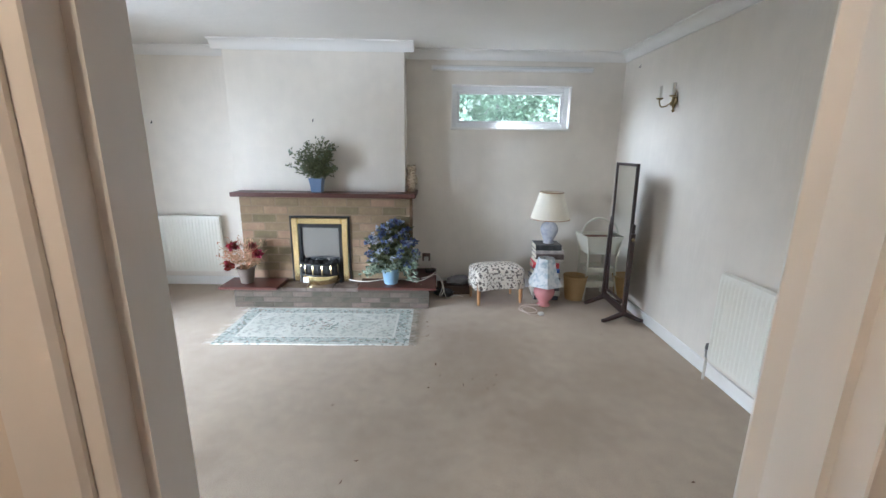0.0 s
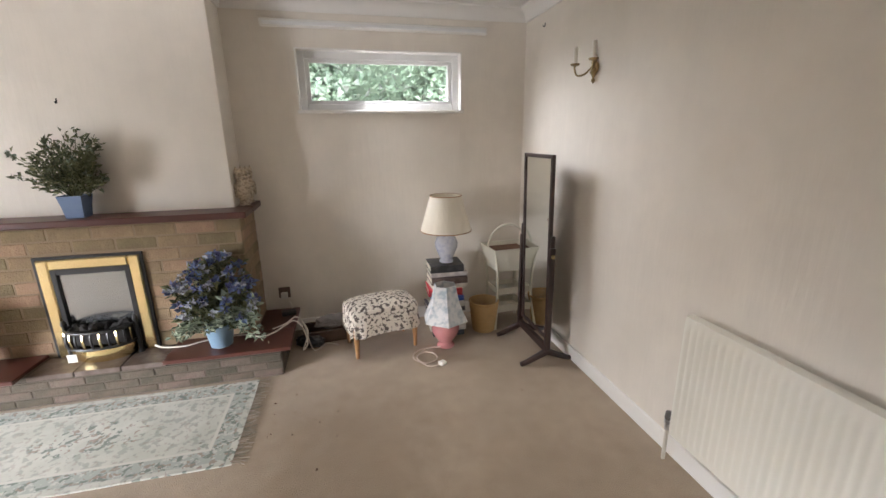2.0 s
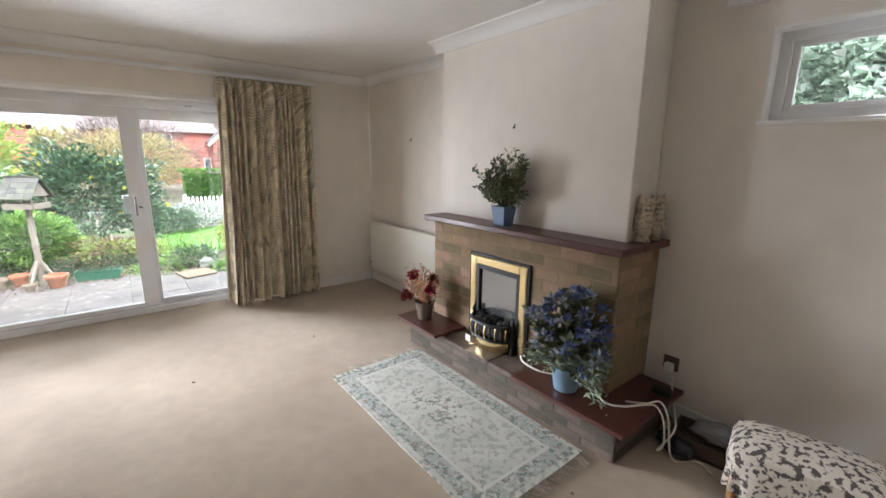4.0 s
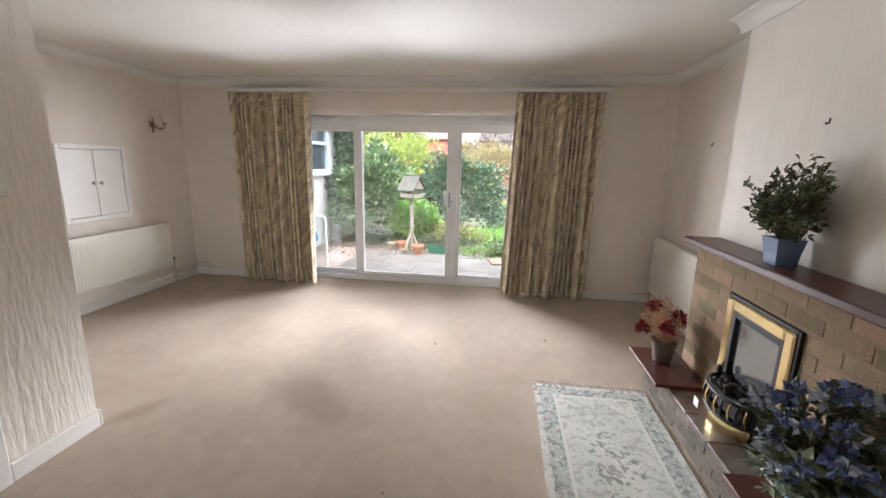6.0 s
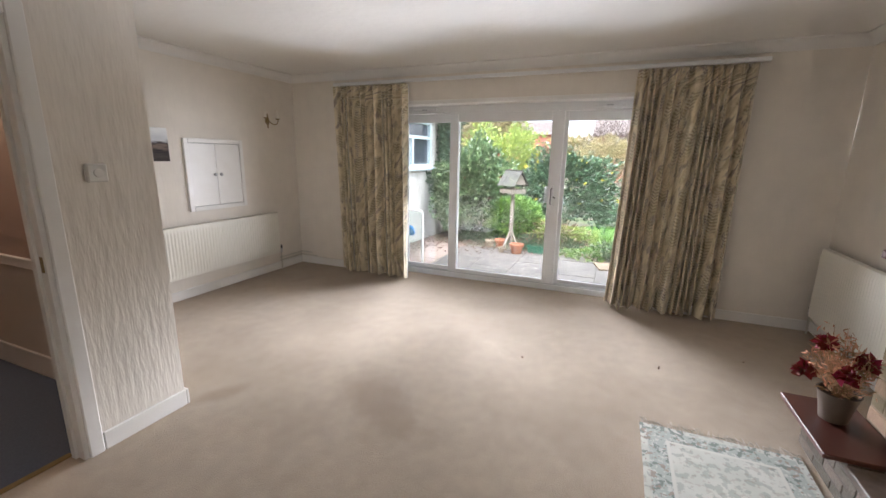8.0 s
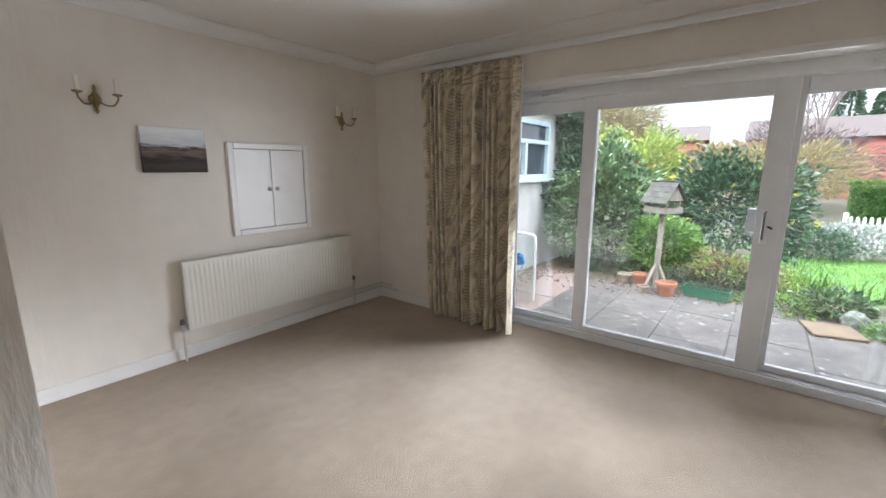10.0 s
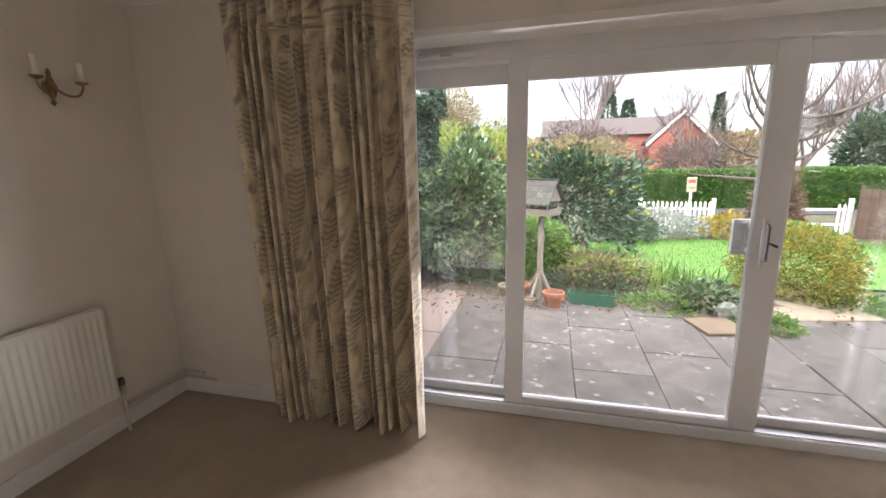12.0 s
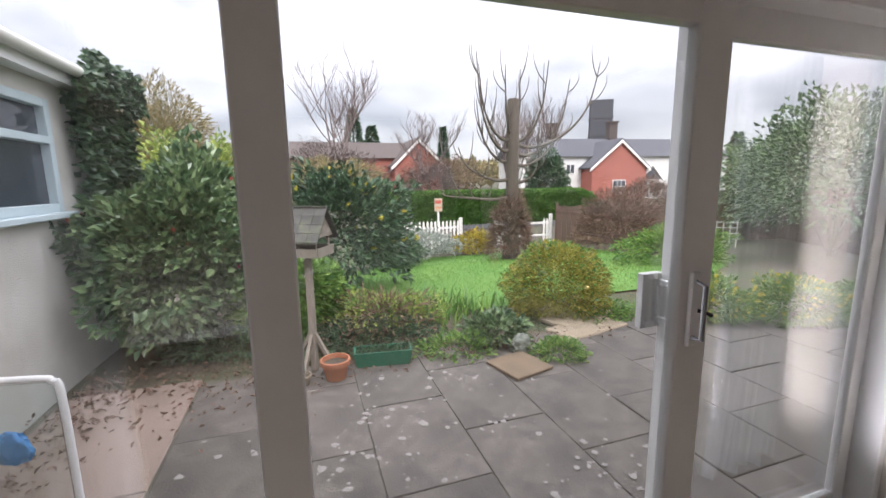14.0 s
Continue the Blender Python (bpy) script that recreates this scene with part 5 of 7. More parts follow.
part("shade", made(shade, 0.19, 0.115, 0.245, 0.505), SHADE, lamp1, "cream fabric cone shade", True)
for r_, z_ in ((0.1905, 0.246), (0.1155, 0.505)):
    part("rim", made(lambda bm: tube(bm, [(r_ * math.cos(2 * math.pi * i / 40), r_ * math.sin(2 * math.pi * i / 40), z_) for i in range(41)], 0.0035, 6)), OAK, lamp1, "tan rim", True)

rb_ = random.Random(21)
BOOK_COLORS = ((0.03, 0.03, 0.035), (0.55, 0.52, 0.47), (0.06, 0.05, 0.05), (0.16, 0.20, 0.14), (0.05, 0.045, 0.06), (0.45, 0.43, 0.40), (0.03, 0.09, 0.40), (0.45, 0.03, 0.04), (0.50, 0.46, 0.40), (0.10, 0.07, 0.06), (0.42, 0.38, 0.35), (0.03, 0.03, 0.03))
PAPER = material("page_edges", (0.62, 0.57, 0.47), 0.9, var=0.15, scale=4, stretch=(1, 1, 60))
z = 0.0
for i, (c_, th) in enumerate(zip(BOOK_COLORS, (0.045, 0.05, 0.06, 0.045, 0.035, 0.05, 0.04, 0.055, 0.045, 0.05, 0.035, 0.055))):
    w, d = rb_.uniform(0.235, 0.285), rb_.uniform(0.20, 0.235)
    cov = material("book_cover", c_, 0.45, var=0.12, scale=14, stain=0.5, stain_scale=14, stain_color=tuple(min(1, v * 1.8 + 0.05) for v in c_))
    bk = thing("book", ("dark" if sum(c_) < 0.35 else "pale") + " hardback book lying in a tall floor stack", "book", (1.338 + rb_.uniform(-0.015, 0.015), 4.30 + rb_.uniform(-0.012, 0.012), z), rb_.uniform(-7, 7), "books under the lamp")
    part("cover", boxes((-w / 2, w / 2, -d / 2, d / 2, 0, 0.004), (-w / 2, w / 2, -d / 2, d / 2, th - 0.004, th - 0.0005), (-w / 2, w / 2, -d / 2 - 0.003, -d / 2 + 0.002, 0.003, th - 0.003)), cov, bk)
    part("page_block", boxes((-w / 2 + 0.005, w / 2 - 0.005, -d / 2 + 0.003, d / 2 - 0.004, 0.004, th - 0.004)), PAPER, bk, "cream page edges")
    z += th

PINK = material("pink_ceramic", (0.52, 0.22, 0.22), 0.25, var=0.12, scale=10)
FLORAL_SHADE = material("floral_lamp_shade", (0.64, 0.64, 0.63), 0.8, var=0.05, scale=8, stain=0.9, stain_scale=22, stain_color=(0.30, 0.37, 0.42))
FLEX = material("ivory_flex", (0.55, 0.45, 0.36), 0.5, var=0.1, scale=20)
lamp2 = thing("table_lamp", "pink ceramic lamp with a floral shade on the floor", "lamp", (1.275, 4.05, 0), 25)
part("base", made(lambda bm: lathe(bm, [(0.062, 0), (0.066, 0.008), (0.055, 0.022), (0.045, 0.035), (0.075, 0.075), (0.098, 0.12), (0.1, 0.15), (0.082, 0.185), (0.04, 0.205), (0.036, 0.22), (0.012, 0.225), (0.011, 0.26)], 26)), PINK, lamp2, "glazed pink ceramic base", True)
part("shade", made(shade, 0.172, 0.082, 0.215, 0.475, 6, 0.016), FLORAL_SHADE, lamp2, "white floral six sided shade")
part("flex", made(lambda bm: tube(bm, curve_points([(-0.05, -0.02, 0.012), (-0.12, 0.03, 0.008), (-0.22, 0.05, 0.008), (-0.30, -0.02, 0.008), (-0.27, -0.12, 0.008), (-0.18, -0.13, 0.009), (-0.15, -0.05, 0.009), (-0.21, 0.0, 0.016), (-0.29, -0.05, 0.018), (-0.28, -0.17, 0.010), (-0.2, -0.2, 0.008)], 6), 0.0052, 6)), FLEX, lamp2, "coiled ivory flex", True)
part("plug", boxes((-0.215, -0.165, -0.225, -0.18, 0.002, 0.03), bevel=0.008), PLASTIC, lamp2, "white plug")

WICKER = material("yellow_wicker", (0.42, 0.27, 0.11), 0.7, var=0.2, scale=40)
binb = thing("waste_basket", "round yellow woven wicker waste basket", "basket", (1.63, 4.23, 0), 0)
binb.scale = (0.86, 0.86, 0.86)


def wicker(bm):
    n = 48
    for r_i in range(20):
        z_ = 0.01 + r_i * 0.0137
        rr = 0.092 + 0.036 * z_ / 0.28
        ring = [Vector(((rr + 0.0035 * (1 if (i + r_i) % 2 else -1)) * math.cos(2 * math.pi * i / n), (rr + 0.0035 * (1 if (i + r_i) % 2 else -1)) * math.sin(2 * math.pi * i / n), z_)) for i in range(n + 1)]
        tube(bm, ring, 0.0066, 5)


part("weave", made(wicker), WICKER, binb, "", True)
part("rim", made(lambda bm: tube(bm, [(0.131 * math.cos(2 * math.pi * i / 40), 0.131 * math.sin(2 * math.pi * i / 40), 0.285) for i in range(41)], 0.009, 8)), WICKER, binb, "", True)
part("bottom", made(lambda bm: lathe(bm, [(0.09, 0.002), (0.093, 0.012)], 30)), WICKER, binb)

# ---- white sewing stand ----
IVORY = material("ivory_painted_cane", (0.62, 0.60, 0.50), 0.45, var=0.06, scale=14)
BROWN_LINING = material("brown_basket_lining", (0.13, 0.065, 0.035), 0.8, var=0.3, scale=20)
stand = thing("sewing_stand", "ivory painted cane sewing basket on a legged stand", "basket stand", (1.855, 4.33, 0), 4)
for sx in (-1, 1):
    for sy in (-1, 1):
        part("leg", made(lambda bm: tube(bm, curve_points([(sx * 0.15, sy * 0.125, 0.0), (sx * 0.125, sy * 0.105, 0.25), (sx * 0.13, sy * 0.11, 0.45), (sx * 0.16, sy * 0.13, 0.64)], 5), 0.012, 8)), IVORY, stand, "", True)


def tray(bm, z0, z1, a0, b0, a1, b1, floor=True):
    lo = [(-a0, -b0), (a0, -b0), (a0, b0), (-a0, b0)]
    hi = [(-a1, -b1), (a1, -b1), (a1, b1), (-a1, b1)]
    t = 0.012
    v = [[bm.verts.new((x, y, z0)) for x, y in lo], [bm.verts.new((x, y, z1)) for x, y in hi],
         [bm.verts.new((x - math.copysign(t, x), y - math.copysign(t, y), z1)) for x, y in hi], [bm.verts.new((x - math.copysign(t, x), y - math.copysign(t, y), z0 + t)) for x, y in lo]]
    for a, b in zip(v, v[1:]):
        for i in range(4):
            bm.faces.new((a[i], a[(i + 1) % 4], b[(i + 1) % 4], b[i]))
    bm.faces.new(v[0][::-1])
    bm.faces.new(v[3])


part("basket", made(tray, 0.47, 0.655, 0.125, 0.105, 0.175, 0.145), IVORY, stand)
part("lining", boxes((-0.145, 0.145, -0.12, 0.12, 0.60, 0.628), bevel=0.01), BROWN_LINING, stand, "brown lid inside the basket")
part("shelf", made(tray, 0.13, 0.19, 0.12, 0.10, 0.125, 0.105), IVORY, stand)
part("shelf", made(tray, 0.28, 0.33, 0.115, 0.095, 0.12, 0.10), IVORY, stand)
part("handle", made(lambda bm: tube(bm, [(0.165 * math.cos(a), 0, 0.645 + 0.175 * math.sin(a)) for a in [math.pi * i / 18 for i in range(19)]], 0.009, 8)), IVORY, stand, "arched cane handle", True)

# ---- cheval mirror ----
chev = thing("cheval_mirror", "narrow full length mirror on a dark wood stand", "mirror", (1.875, 3.86, 0), 90)
MW = 0.222
tilt = Euler((radians(-1), 0, 0)).to_matrix()


def tilted(bm):
    for v in bm.verts:
        v.co = tilt @ (v.co - Vector((0, 0, 0.75))) + Vector((0, 0, 0.75))
    return bm


fr = part("mirror_frame", tilted(boxes((-MW + 0.018, -MW + 0.042, -0.012, 0.012, 0.16, 1.375), (MW - 0.042, MW - 0.018, -0.012, 0.012, 0.16, 1.375), (-MW + 0.042, MW - 0.042, -0.012, 0.012, 0.16, 0.184), (-MW + 0.042, MW - 0.042, -0.012, 0.012, 1.351, 1.375), bevel=0.003)), DARK_WOOD, chev)
part("looking_glass", tilted(boxes((-MW + 0.041, MW - 0.041, 0.0, 0.004, 0.183, 1.352))), MIRROR, fr, "clear mirror glass")
part("backboard", tilted(boxes((-MW + 0.041, MW - 0.041, -0.009, -0.001, 0.183, 1.352))), DARK_WOOD, fr)
for s in (-1, 1):
    part("post", made(lambda bm: (box(bm, s * MW - 0.014, s * MW + 0.014, -0.02, 0.02, 0.06, 0.80, 0.004), box(bm, s * MW - 0.011, s * MW + 0.011, -0.014, 0.014, 0.80, 0.88, 0.006))), DARK_WOOD, chev)
    part("foot", made(lambda bm: [tube(bm, curve_points([(s * MW, 0, 0.085), (s * MW, k * 0.07, 0.055), (s * MW, k * 0.15, 0.022), (s * MW, k * 0.185, 0.016)], 5), 0.024, 8, 0.015) for k in (-1, 1)]), DARK_WOOD, chev, "", True)
    part("pivot", made(lambda bm: lathe(bm, [(0.013, 0), (0.015, 0.006), (0.008, 0.016)], 12, (s * (MW + 0.012), 0, 0.75), turn=Euler((0, s * math.pi / 2, 0)).to_matrix())), OLD_BRASS, chev, "brass pivot knob", True)
part("stretcher", boxes((-MW + 0.014, MW - 0.014, -0.014, 0.014, 0.075, 0.13), bevel=0.004), DARK_WOOD, chev)

# ---- clutter by the hearth ----
BAG = material("black_plastic_bag", (0.02, 0.02, 0.022), 0.3, var=0.3, scale=14)
CARD = material("dark_brown_box", (0.09, 0.06, 0.045), 0.7, var=0.2, scale=10)
GREY_BAG = material("grey_clear_plastic", (0.23, 0.22, 0.22), 0.25, var=0.3, scale=10)
WHITE_FLEX = material("white_cable", (0.66, 0.62, 0.55), 0.45, var=0.06, scale=20)
bx = thing("storage_box", "shallow dark cardboard box on the carpet", "box", (0.42, 4.42, 0), 6)
part("box_body", made(tray, 0.0, 0.09, 0.17, 0.10, 0.175, 0.105), CARD, bx)


def crumple(bm, r, seed):
    bmesh.ops.create_icosphere(bm, subdivisions=4, radius=1)
    for v in bm.verts:
        d = v.co.normalized()
        k = 1 + 0.25 * noise.noise(d * 2.2 + Vector((seed, 0, 0))) + 0.22 * abs(noise.noise(d * 6 + Vector((0, seed, 0))))
        v.co = Vector((d.x * r[0] * k, d.y * r[1] * k, max(0.0, d.z * r[2] * k + r[2] * 0.8)))


bg = part("carrier_bag", made(crumple, (0.12, 0.07, 0.05), 3), GREY_BAG, None, "", True)
bg.matrix_basis = pose(0.46, 4.42, 0.085, 0, 0, 15)
tagged(bg, "crumpled grey plastic bag in the box", "bag")
bg = part("carrier_bag", made(crumple, (0.10, 0.06, 0.045), 7), BAG, None, "", True)
bg.matrix_basis = pose(0.30, 4.30, 0.0, 0, 0, -25)
tagged(bg, "crumpled black plastic bag on the carpet", "bag")
adapter = thing("cable_adaptor", "black power adaptor on the hearth board", "adaptor", (0.16, 4.40, 0.221), 12)
part("case", boxes((-0.05, 0.05, -0.03, 0.03, 0, 0.035), bevel=0.006), BLACK, adapter)
cab = thing("power_cable", "white power cable trailing over the hearth", "cable", (0, 0, 0))
part("flex", made(lambda bm: tube(bm, curve_points([(-0.62, 4.11, 0.225), (-0.55, 4.06, 0.226), (-0.42, 4.05, 0.226), (-0.30, 4.10, 0.227), (-0.10, 4.12, 0.227), (0.02, 4.06, 0.227), (0.10, 4.10, 0.23), (0.17, 4.16, 0.25), (0.22, 4.20, 0.255), (0.27, 4.19, 0.20), (0.30, 4.15, 0.10), (0.26, 4.19, 0.03), (0.29, 4.30, 0.12), (0.2, 4.45, 0.2), (0.15, 4.555, 0.26)], 7), 0.0055, 6)), WHITE_FLEX, cab, "", True)
part("flex", made(lambda bm: tube(bm, curve_points([(0.08, 4.16, 0.228), (0.16, 4.22, 0.232), (0.23, 4.23, 0.27), (0.28, 4.22, 0.2), (0.33, 4.2, 0.012), (0.42, 4.28, 0.01), (0.5, 4.24, 0.01)], 7), 0.005, 6)), WHITE_FLEX, cab, "", True)

rng_d = random.Random(41)
deb = [(Vector((rng_d.gauss(0.30, 0.22), rng_d.uniform(2.4, 3.8), 0.003)), Vector((rng_d.uniform(-1, 1), rng_d.uniform(-1, 1), 0.02))) for _ in range(26)]
deb += [(Vector((rng_d.uniform(-3.2, 1.9), rng_d.uniform(0.9, 3.9), 0.003)), Vector((rng_d.uniform(-1, 1), rng_d.uniform(-1, 1), 0.02))) for _ in range(16)]
tagged(raw("carpet_debris", *leaf_cloud(deb, 0.022, 0.5, seed=5), BROWN_LINING), "small dark bits of dirt on the carpet", "debris", "", "stuff")


# ---- garden materials ----
GP = -0.215      # top of the paving


def land(x, y):
    """Height of the garden: level by the house, falling gently to the road."""
    k = min(1.0, max(0.0, (-6.6 - x) / 9.0))
    return -0.25 - 0.45 * k * k * (3 - 2 * k) + 0.03 * noise.noise((x * 0.5, y * 0.5, 0)) * min(1.0, max(0.0, (-6.4 - x) / 1.0))


SOIL = material("garden_soil", (0.075, 0.06, 0.043), 0.95, var=0.35, scale=12, bump=0.8, bump_scale=20, bump_dist=0.05, stain=0.8, stain_scale=0.6, stain_color=(0.045, 0.075, 0.02))
LAWN = material("lawn_turf", (0.08, 0.19, 0.03), 0.9, var=0.25, scale=5, bump=0.7, bump_scale=70, stain=0.5, stain_scale=0.9, stain_color=(0.11, 0.20, 0.03))
GRASS = material("grass_blades", (0.10, 0.225, 0.036), 0.7, var=0.3, scale=9, island=0.35, leafy=0.35)
SLAB = material("weathered_paving", (0.106, 0.094, 0.083), 0.75, var=0.22, scale=22, bump=0.35, bump_scale=60, object_random=0.16, stain=0.75, stain_scale=2.6, stain_color=(0.05, 0.045, 0.042), mottle=0.34, mottle_scale=8)
PINK_SLAB = material("pinkish_concrete", (0.25, 0.187, 0.158), 0.85, var=0.16, scale=18, bump=0.4, bump_scale=50, stain=0.6, stain_scale=1.6, stain_color=(0.17, 0.125, 0.10))
RUSTY_SLAB = material("rusty_brown_slab", (0.16, 0.112, 0.07), 0.85, var=0.25, scale=18, bump=0.4, bump_scale=50, stain=0.6, stain_scale=5, stain_color=(0.09, 0.07, 0.045))
JOINT = material("gritty_paving_joint", (0.10, 0.09, 0.075), 0.95, var=0.3, scale=30, stain=0.6, stain_scale=3, stain_color=(0.06, 0.07, 0.035))
LICHEN = material("white_lichen", (0.28, 0.265, 0.245), 0.95, var=0.25, scale=60)
RENDER = material("cream_rough_render", (0.62, 0.60, 0.56), 0.95, var=0.08, scale=8, bump=0.7, bump_scale=80, stain=0.5, stain_scale=1.4, stain_color=(0.38, 0.36, 0.32))
TERRA = material("terracotta", (0.36, 0.135, 0.07), 0.8, var=0.15, scale=16, stain=0.3, stain_scale=8, stain_color=(0.27, 0.15, 0.10))
GREEN_PLASTIC = material("dark_green_plastic", (0.02, 0.13, 0.075), 0.45, var=0.12, scale=12)
OLD_WOOD = material("weathered_grey_wood", (0.22, 0.19, 0.155), 0.85, var=0.3, scale=22, stretch=(1, 1, 0.15), bump=0.4, bump_scale=50, object_random=0.15)
SHINGLE = material("mossy_grey_shingle", (0.066, 0.064, 0.058), 0.85, var=0.3, scale=20, object_random=0.2, stain=0.5, stain_scale=9, stain_color=(0.13, 0.15, 0.08))
STONE = material("garden_stone", (0.26, 0.21, 0.15), 0.9, var=0.3, scale=14, bump=0.6, bump_scale=25)
BARK = material("grey_bark", (0.095, 0.078, 0.062), 0.95, var=0.3, scale=18, stretch=(1, 1, 0.3), bump=0.8, bump_scale=30, bump_dist=0.03)
TWIG = material("bare_twigs", (0.16, 0.125, 0.115), 0.9, var=0.2, scale=6)
BROWN_TWIG = material("brown_bare_shrub", (0.17, 0.11, 0.08), 0.95, var=0.3, scale=9, island=0.3)
# hedge leaf lifted far above plain green: bright haze put into its colour
LEAF_PALE = material("pale_hazed_leaf", (0.44, 0.54, 0.44), 0.85, var=0.08, scale=10, island=0.1, leafy=0.5)
LEAF_DARK = material("evergreen_leaf", (0.055, 0.105, 0.058), 0.36, var=0.3, scale=10, island=0.6, leafy=0.18)
LEAF_MID = material("camellia_leaf", (0.10, 0.165, 0.075), 0.32, var=0.3, scale=10, island=0.6, leafy=0.15)
LEAF_BRIGHT = material("bright_green_leaf", (0.12, 0.235, 0.05), 0.45, var=0.3, scale=10, island=0.5, leafy=0.25)
LEAF_LIME = material("lime_spring_leaf", (0.24, 0.31, 0.075), 0.6, var=0.3, scale=10, island=0.4, leafy=0.35)
LEAF_GOLD = material("golden_privet_leaf", (0.27, 0.26, 0.05), 0.55, var=0.3, scale=10, island=0.5, leafy=0.35)
LEAF_YELLOW = material("yellow_flower", (0.50, 0.42, 0.05), 0.6, var=0.2, scale=10, island=0.3, leafy=0.35)
LEAF_SILVER = material("silver_leaf", (0.30, 0.33, 0.29), 0.7, var=0.2, scale=10, island=0.35, leafy=0.35)
LEAF_WILLOW = material("hazy_willow_shoots", (0.30, 0.26, 0.13), 0.8, var=0.2, scale=10, island=0.35, leafy=0.35)
HEDGE_LEAF = material("clipped_hedge_leaf", (0.09, 0.20, 0.04), 0.6, var=0.3, scale=6, island=0.45, leafy=0.35)
RED_BRICK = material("far_red_brick", (0.36, 0.125, 0.095), 0.9, var=0.12, scale=3, stain=0.3, stain_scale=0.5)
ROOF = material("grey_slate_roof", (0.075, 0.078, 0.09), 0.9, var=0.15, scale=3, stretch=(1, 1, 8))
ROOF_BROWN = material("brown_tile_roof", (0.085, 0.066, 0.06), 0.8, var=0.15, scale=3)
WHITE_RENDER = material("white_house_render", (0.66, 0.65, 0.62), 0.9, var=0.05, scale=1)
ROAD = material("asphalt", (0.05, 0.05, 0.052), 0.9, var=0.2, scale=8)
DARK_GLASS = material("far_window_glass", (0.05, 0.06, 0.075), 0.1, var=0.1, scale=2)
PANEL_BROWN = material("brown_fence_board", (0.10, 0.068, 0.05), 0.9, var=0.25, scale=6, stretch=(1, 1, 0.3), object_random=0.2)
PALE_BLUE = material("pale_blue_frame_paint", (0.52, 0.62, 0.66), 0.45, var=0.05, scale=6)

# ---- ground ----


def ground_sheet():
    xs = [XG - 0.07 - 0.28 * i for i in range(60)] + [-21, -23, -26, -30, -36, -44, -60, -90, -150, -300, -700]
    ys = [-700, -300, -120, -60, -30, -18, -12, -9, -7] + [-5.6 + 0.4 * i for i in range(62)] + [20.5, 22, 25, 30, 38, 50, 70, 120, 300, 700]
    vs = [(x, y, land(x, y) if x < -6.2 else -0.26 if x < -6.0 else -0.27) for x in xs for y in ys]
    m = len(ys)
    fs = [(i * m + j, (i + 1) * m + j, (i + 1) * m + j + 1, i * m + j + 1) for i in range(len(xs) - 1) for j in range(m - 1)]
    # behind the house
    k = len(vs)
    vs += [(XG - 0.07, -700, -0.27), (700, -700, -0.27), (700, 700, -0.27), (XG - 0.07, 700, -0.27)]
    fs.append((k, k + 1, k + 2, k + 3))
    return vs, fs


tagged(raw("ground", *ground_sheet(), SOIL, None, "", True), "dark garden soil and rough growth", "ground", "", "structure")


def lawn_edge(x):
    """The lawn's sides at x: near the house it narrows."""
    a = 1.2 + 0.9 * math.sin(-x * 0.5) + max(0.0, (-9.5 - x)) * 0.55
    b = 9.0 - max(0.0, x + 8.6) * 2.2
    return a, b


def lawn_sheet():
    vs, fs = [], []
    n, m = 28, 30
    for i in range(n + 1):
        x = -7.7 - 5.6 * i / n
        a, b = lawn_edge(x)
        for j in range(m + 1):
            y = a + (b - a) * j / m
            vs.append((x, y, land(x, y) + 0.03))
    for i in range(n):
        for j in range(m):
            k = i * (m + 1) + j
            fs.append((k, k + m + 1, k + m + 2, k + 1))
    return vs, fs


tagged(raw("lawn", *lawn_sheet(), LAWN, None, "", True), "bright green mown lawn", "lawn", "", "structure")


def blades(n, x0, x1, inside, h, w, seed, mat, name, label):
    rng = random.Random(seed)
    vs, fs = [], []
    while len(fs) < n:
        x = rng.uniform(x0, x1)
        ok = inside(x, rng)
        if ok is None:
            continue
        y = ok
        z = land(x, y) + 0.02
        a, l = rng.uniform(0, 6.28), h * rng.uniform(0.5, 1.4)
        dx, dy = math.cos(a) * w, math.sin(a) * w
        lx, ly = rng.uniform(-0.5, 0.5) * l, rng.uniform(-0.5, 0.5) * l
        k = len(vs)
        vs += [(x - dx, y - dy, z), (x + dx, y + dy, z), (x + lx, y + ly, z + l)]
        fs.append((k, k + 1, k + 2))
    return tagged(raw(name, vs, fs, mat), label, "grass", "", "stuff")


def in_lawn(x, rng):
    a, b = lawn_edge(x)
    y = rng.uniform(a, b)
    return y


blades(30000, -13.2, -7.7, in_lawn, 0.05, 0.004, 5, GRASS, "grass", "short bright green lawn grass")
tagged(raw("road", [(-19.5, -60, -0.665), (-25.5 + 4, -60, -0.665), (-25.5 + 4, 80, -0.665), (-19.5, 80, -0.665)], [(0, 3, 2, 1)], ROAD), "grey lane beyond the garden fence", "road", "", "structure")

# ---- outside of the house: rendered wing with a window ----
wing = thing("house_wing", "cream rendered wing of the house with a pale window", "building", (0, 0, 0))
WYY, WXE = -0.75, -8.35
wx0, wx1, wz0, wz1 = -7.22, -5.55, 1.22, 2.13
part("wall", boxes((WXE, wx0, -3.2, WYY, -0.3, 2.30), (wx1, XW - 0.3, -3.2, WYY, -0.3, 2.30), (wx0, wx1, -3.2, WYY, -0.3, wz0), (wx0, wx1, -3.2, WYY, wz1, 2.30)), RENDER, wing)
part("roof", boxes((WXE - 0.12, XW - 0.3, -3.3, WYY + 0.16, 2.42, 2.47), bevel=0.01), ROOF, wing, "grey felt flat roof")
part("fascia", boxes((WXE - 0.1, XW - 0.3, WYY + 0.11, WYY + 0.14, 2.27, 2.42), (WXE - 0.1, WXE - 0.07, -3.2, WYY + 0.11, 2.27, 2.42)), UPVC, wing, "white fascia board")
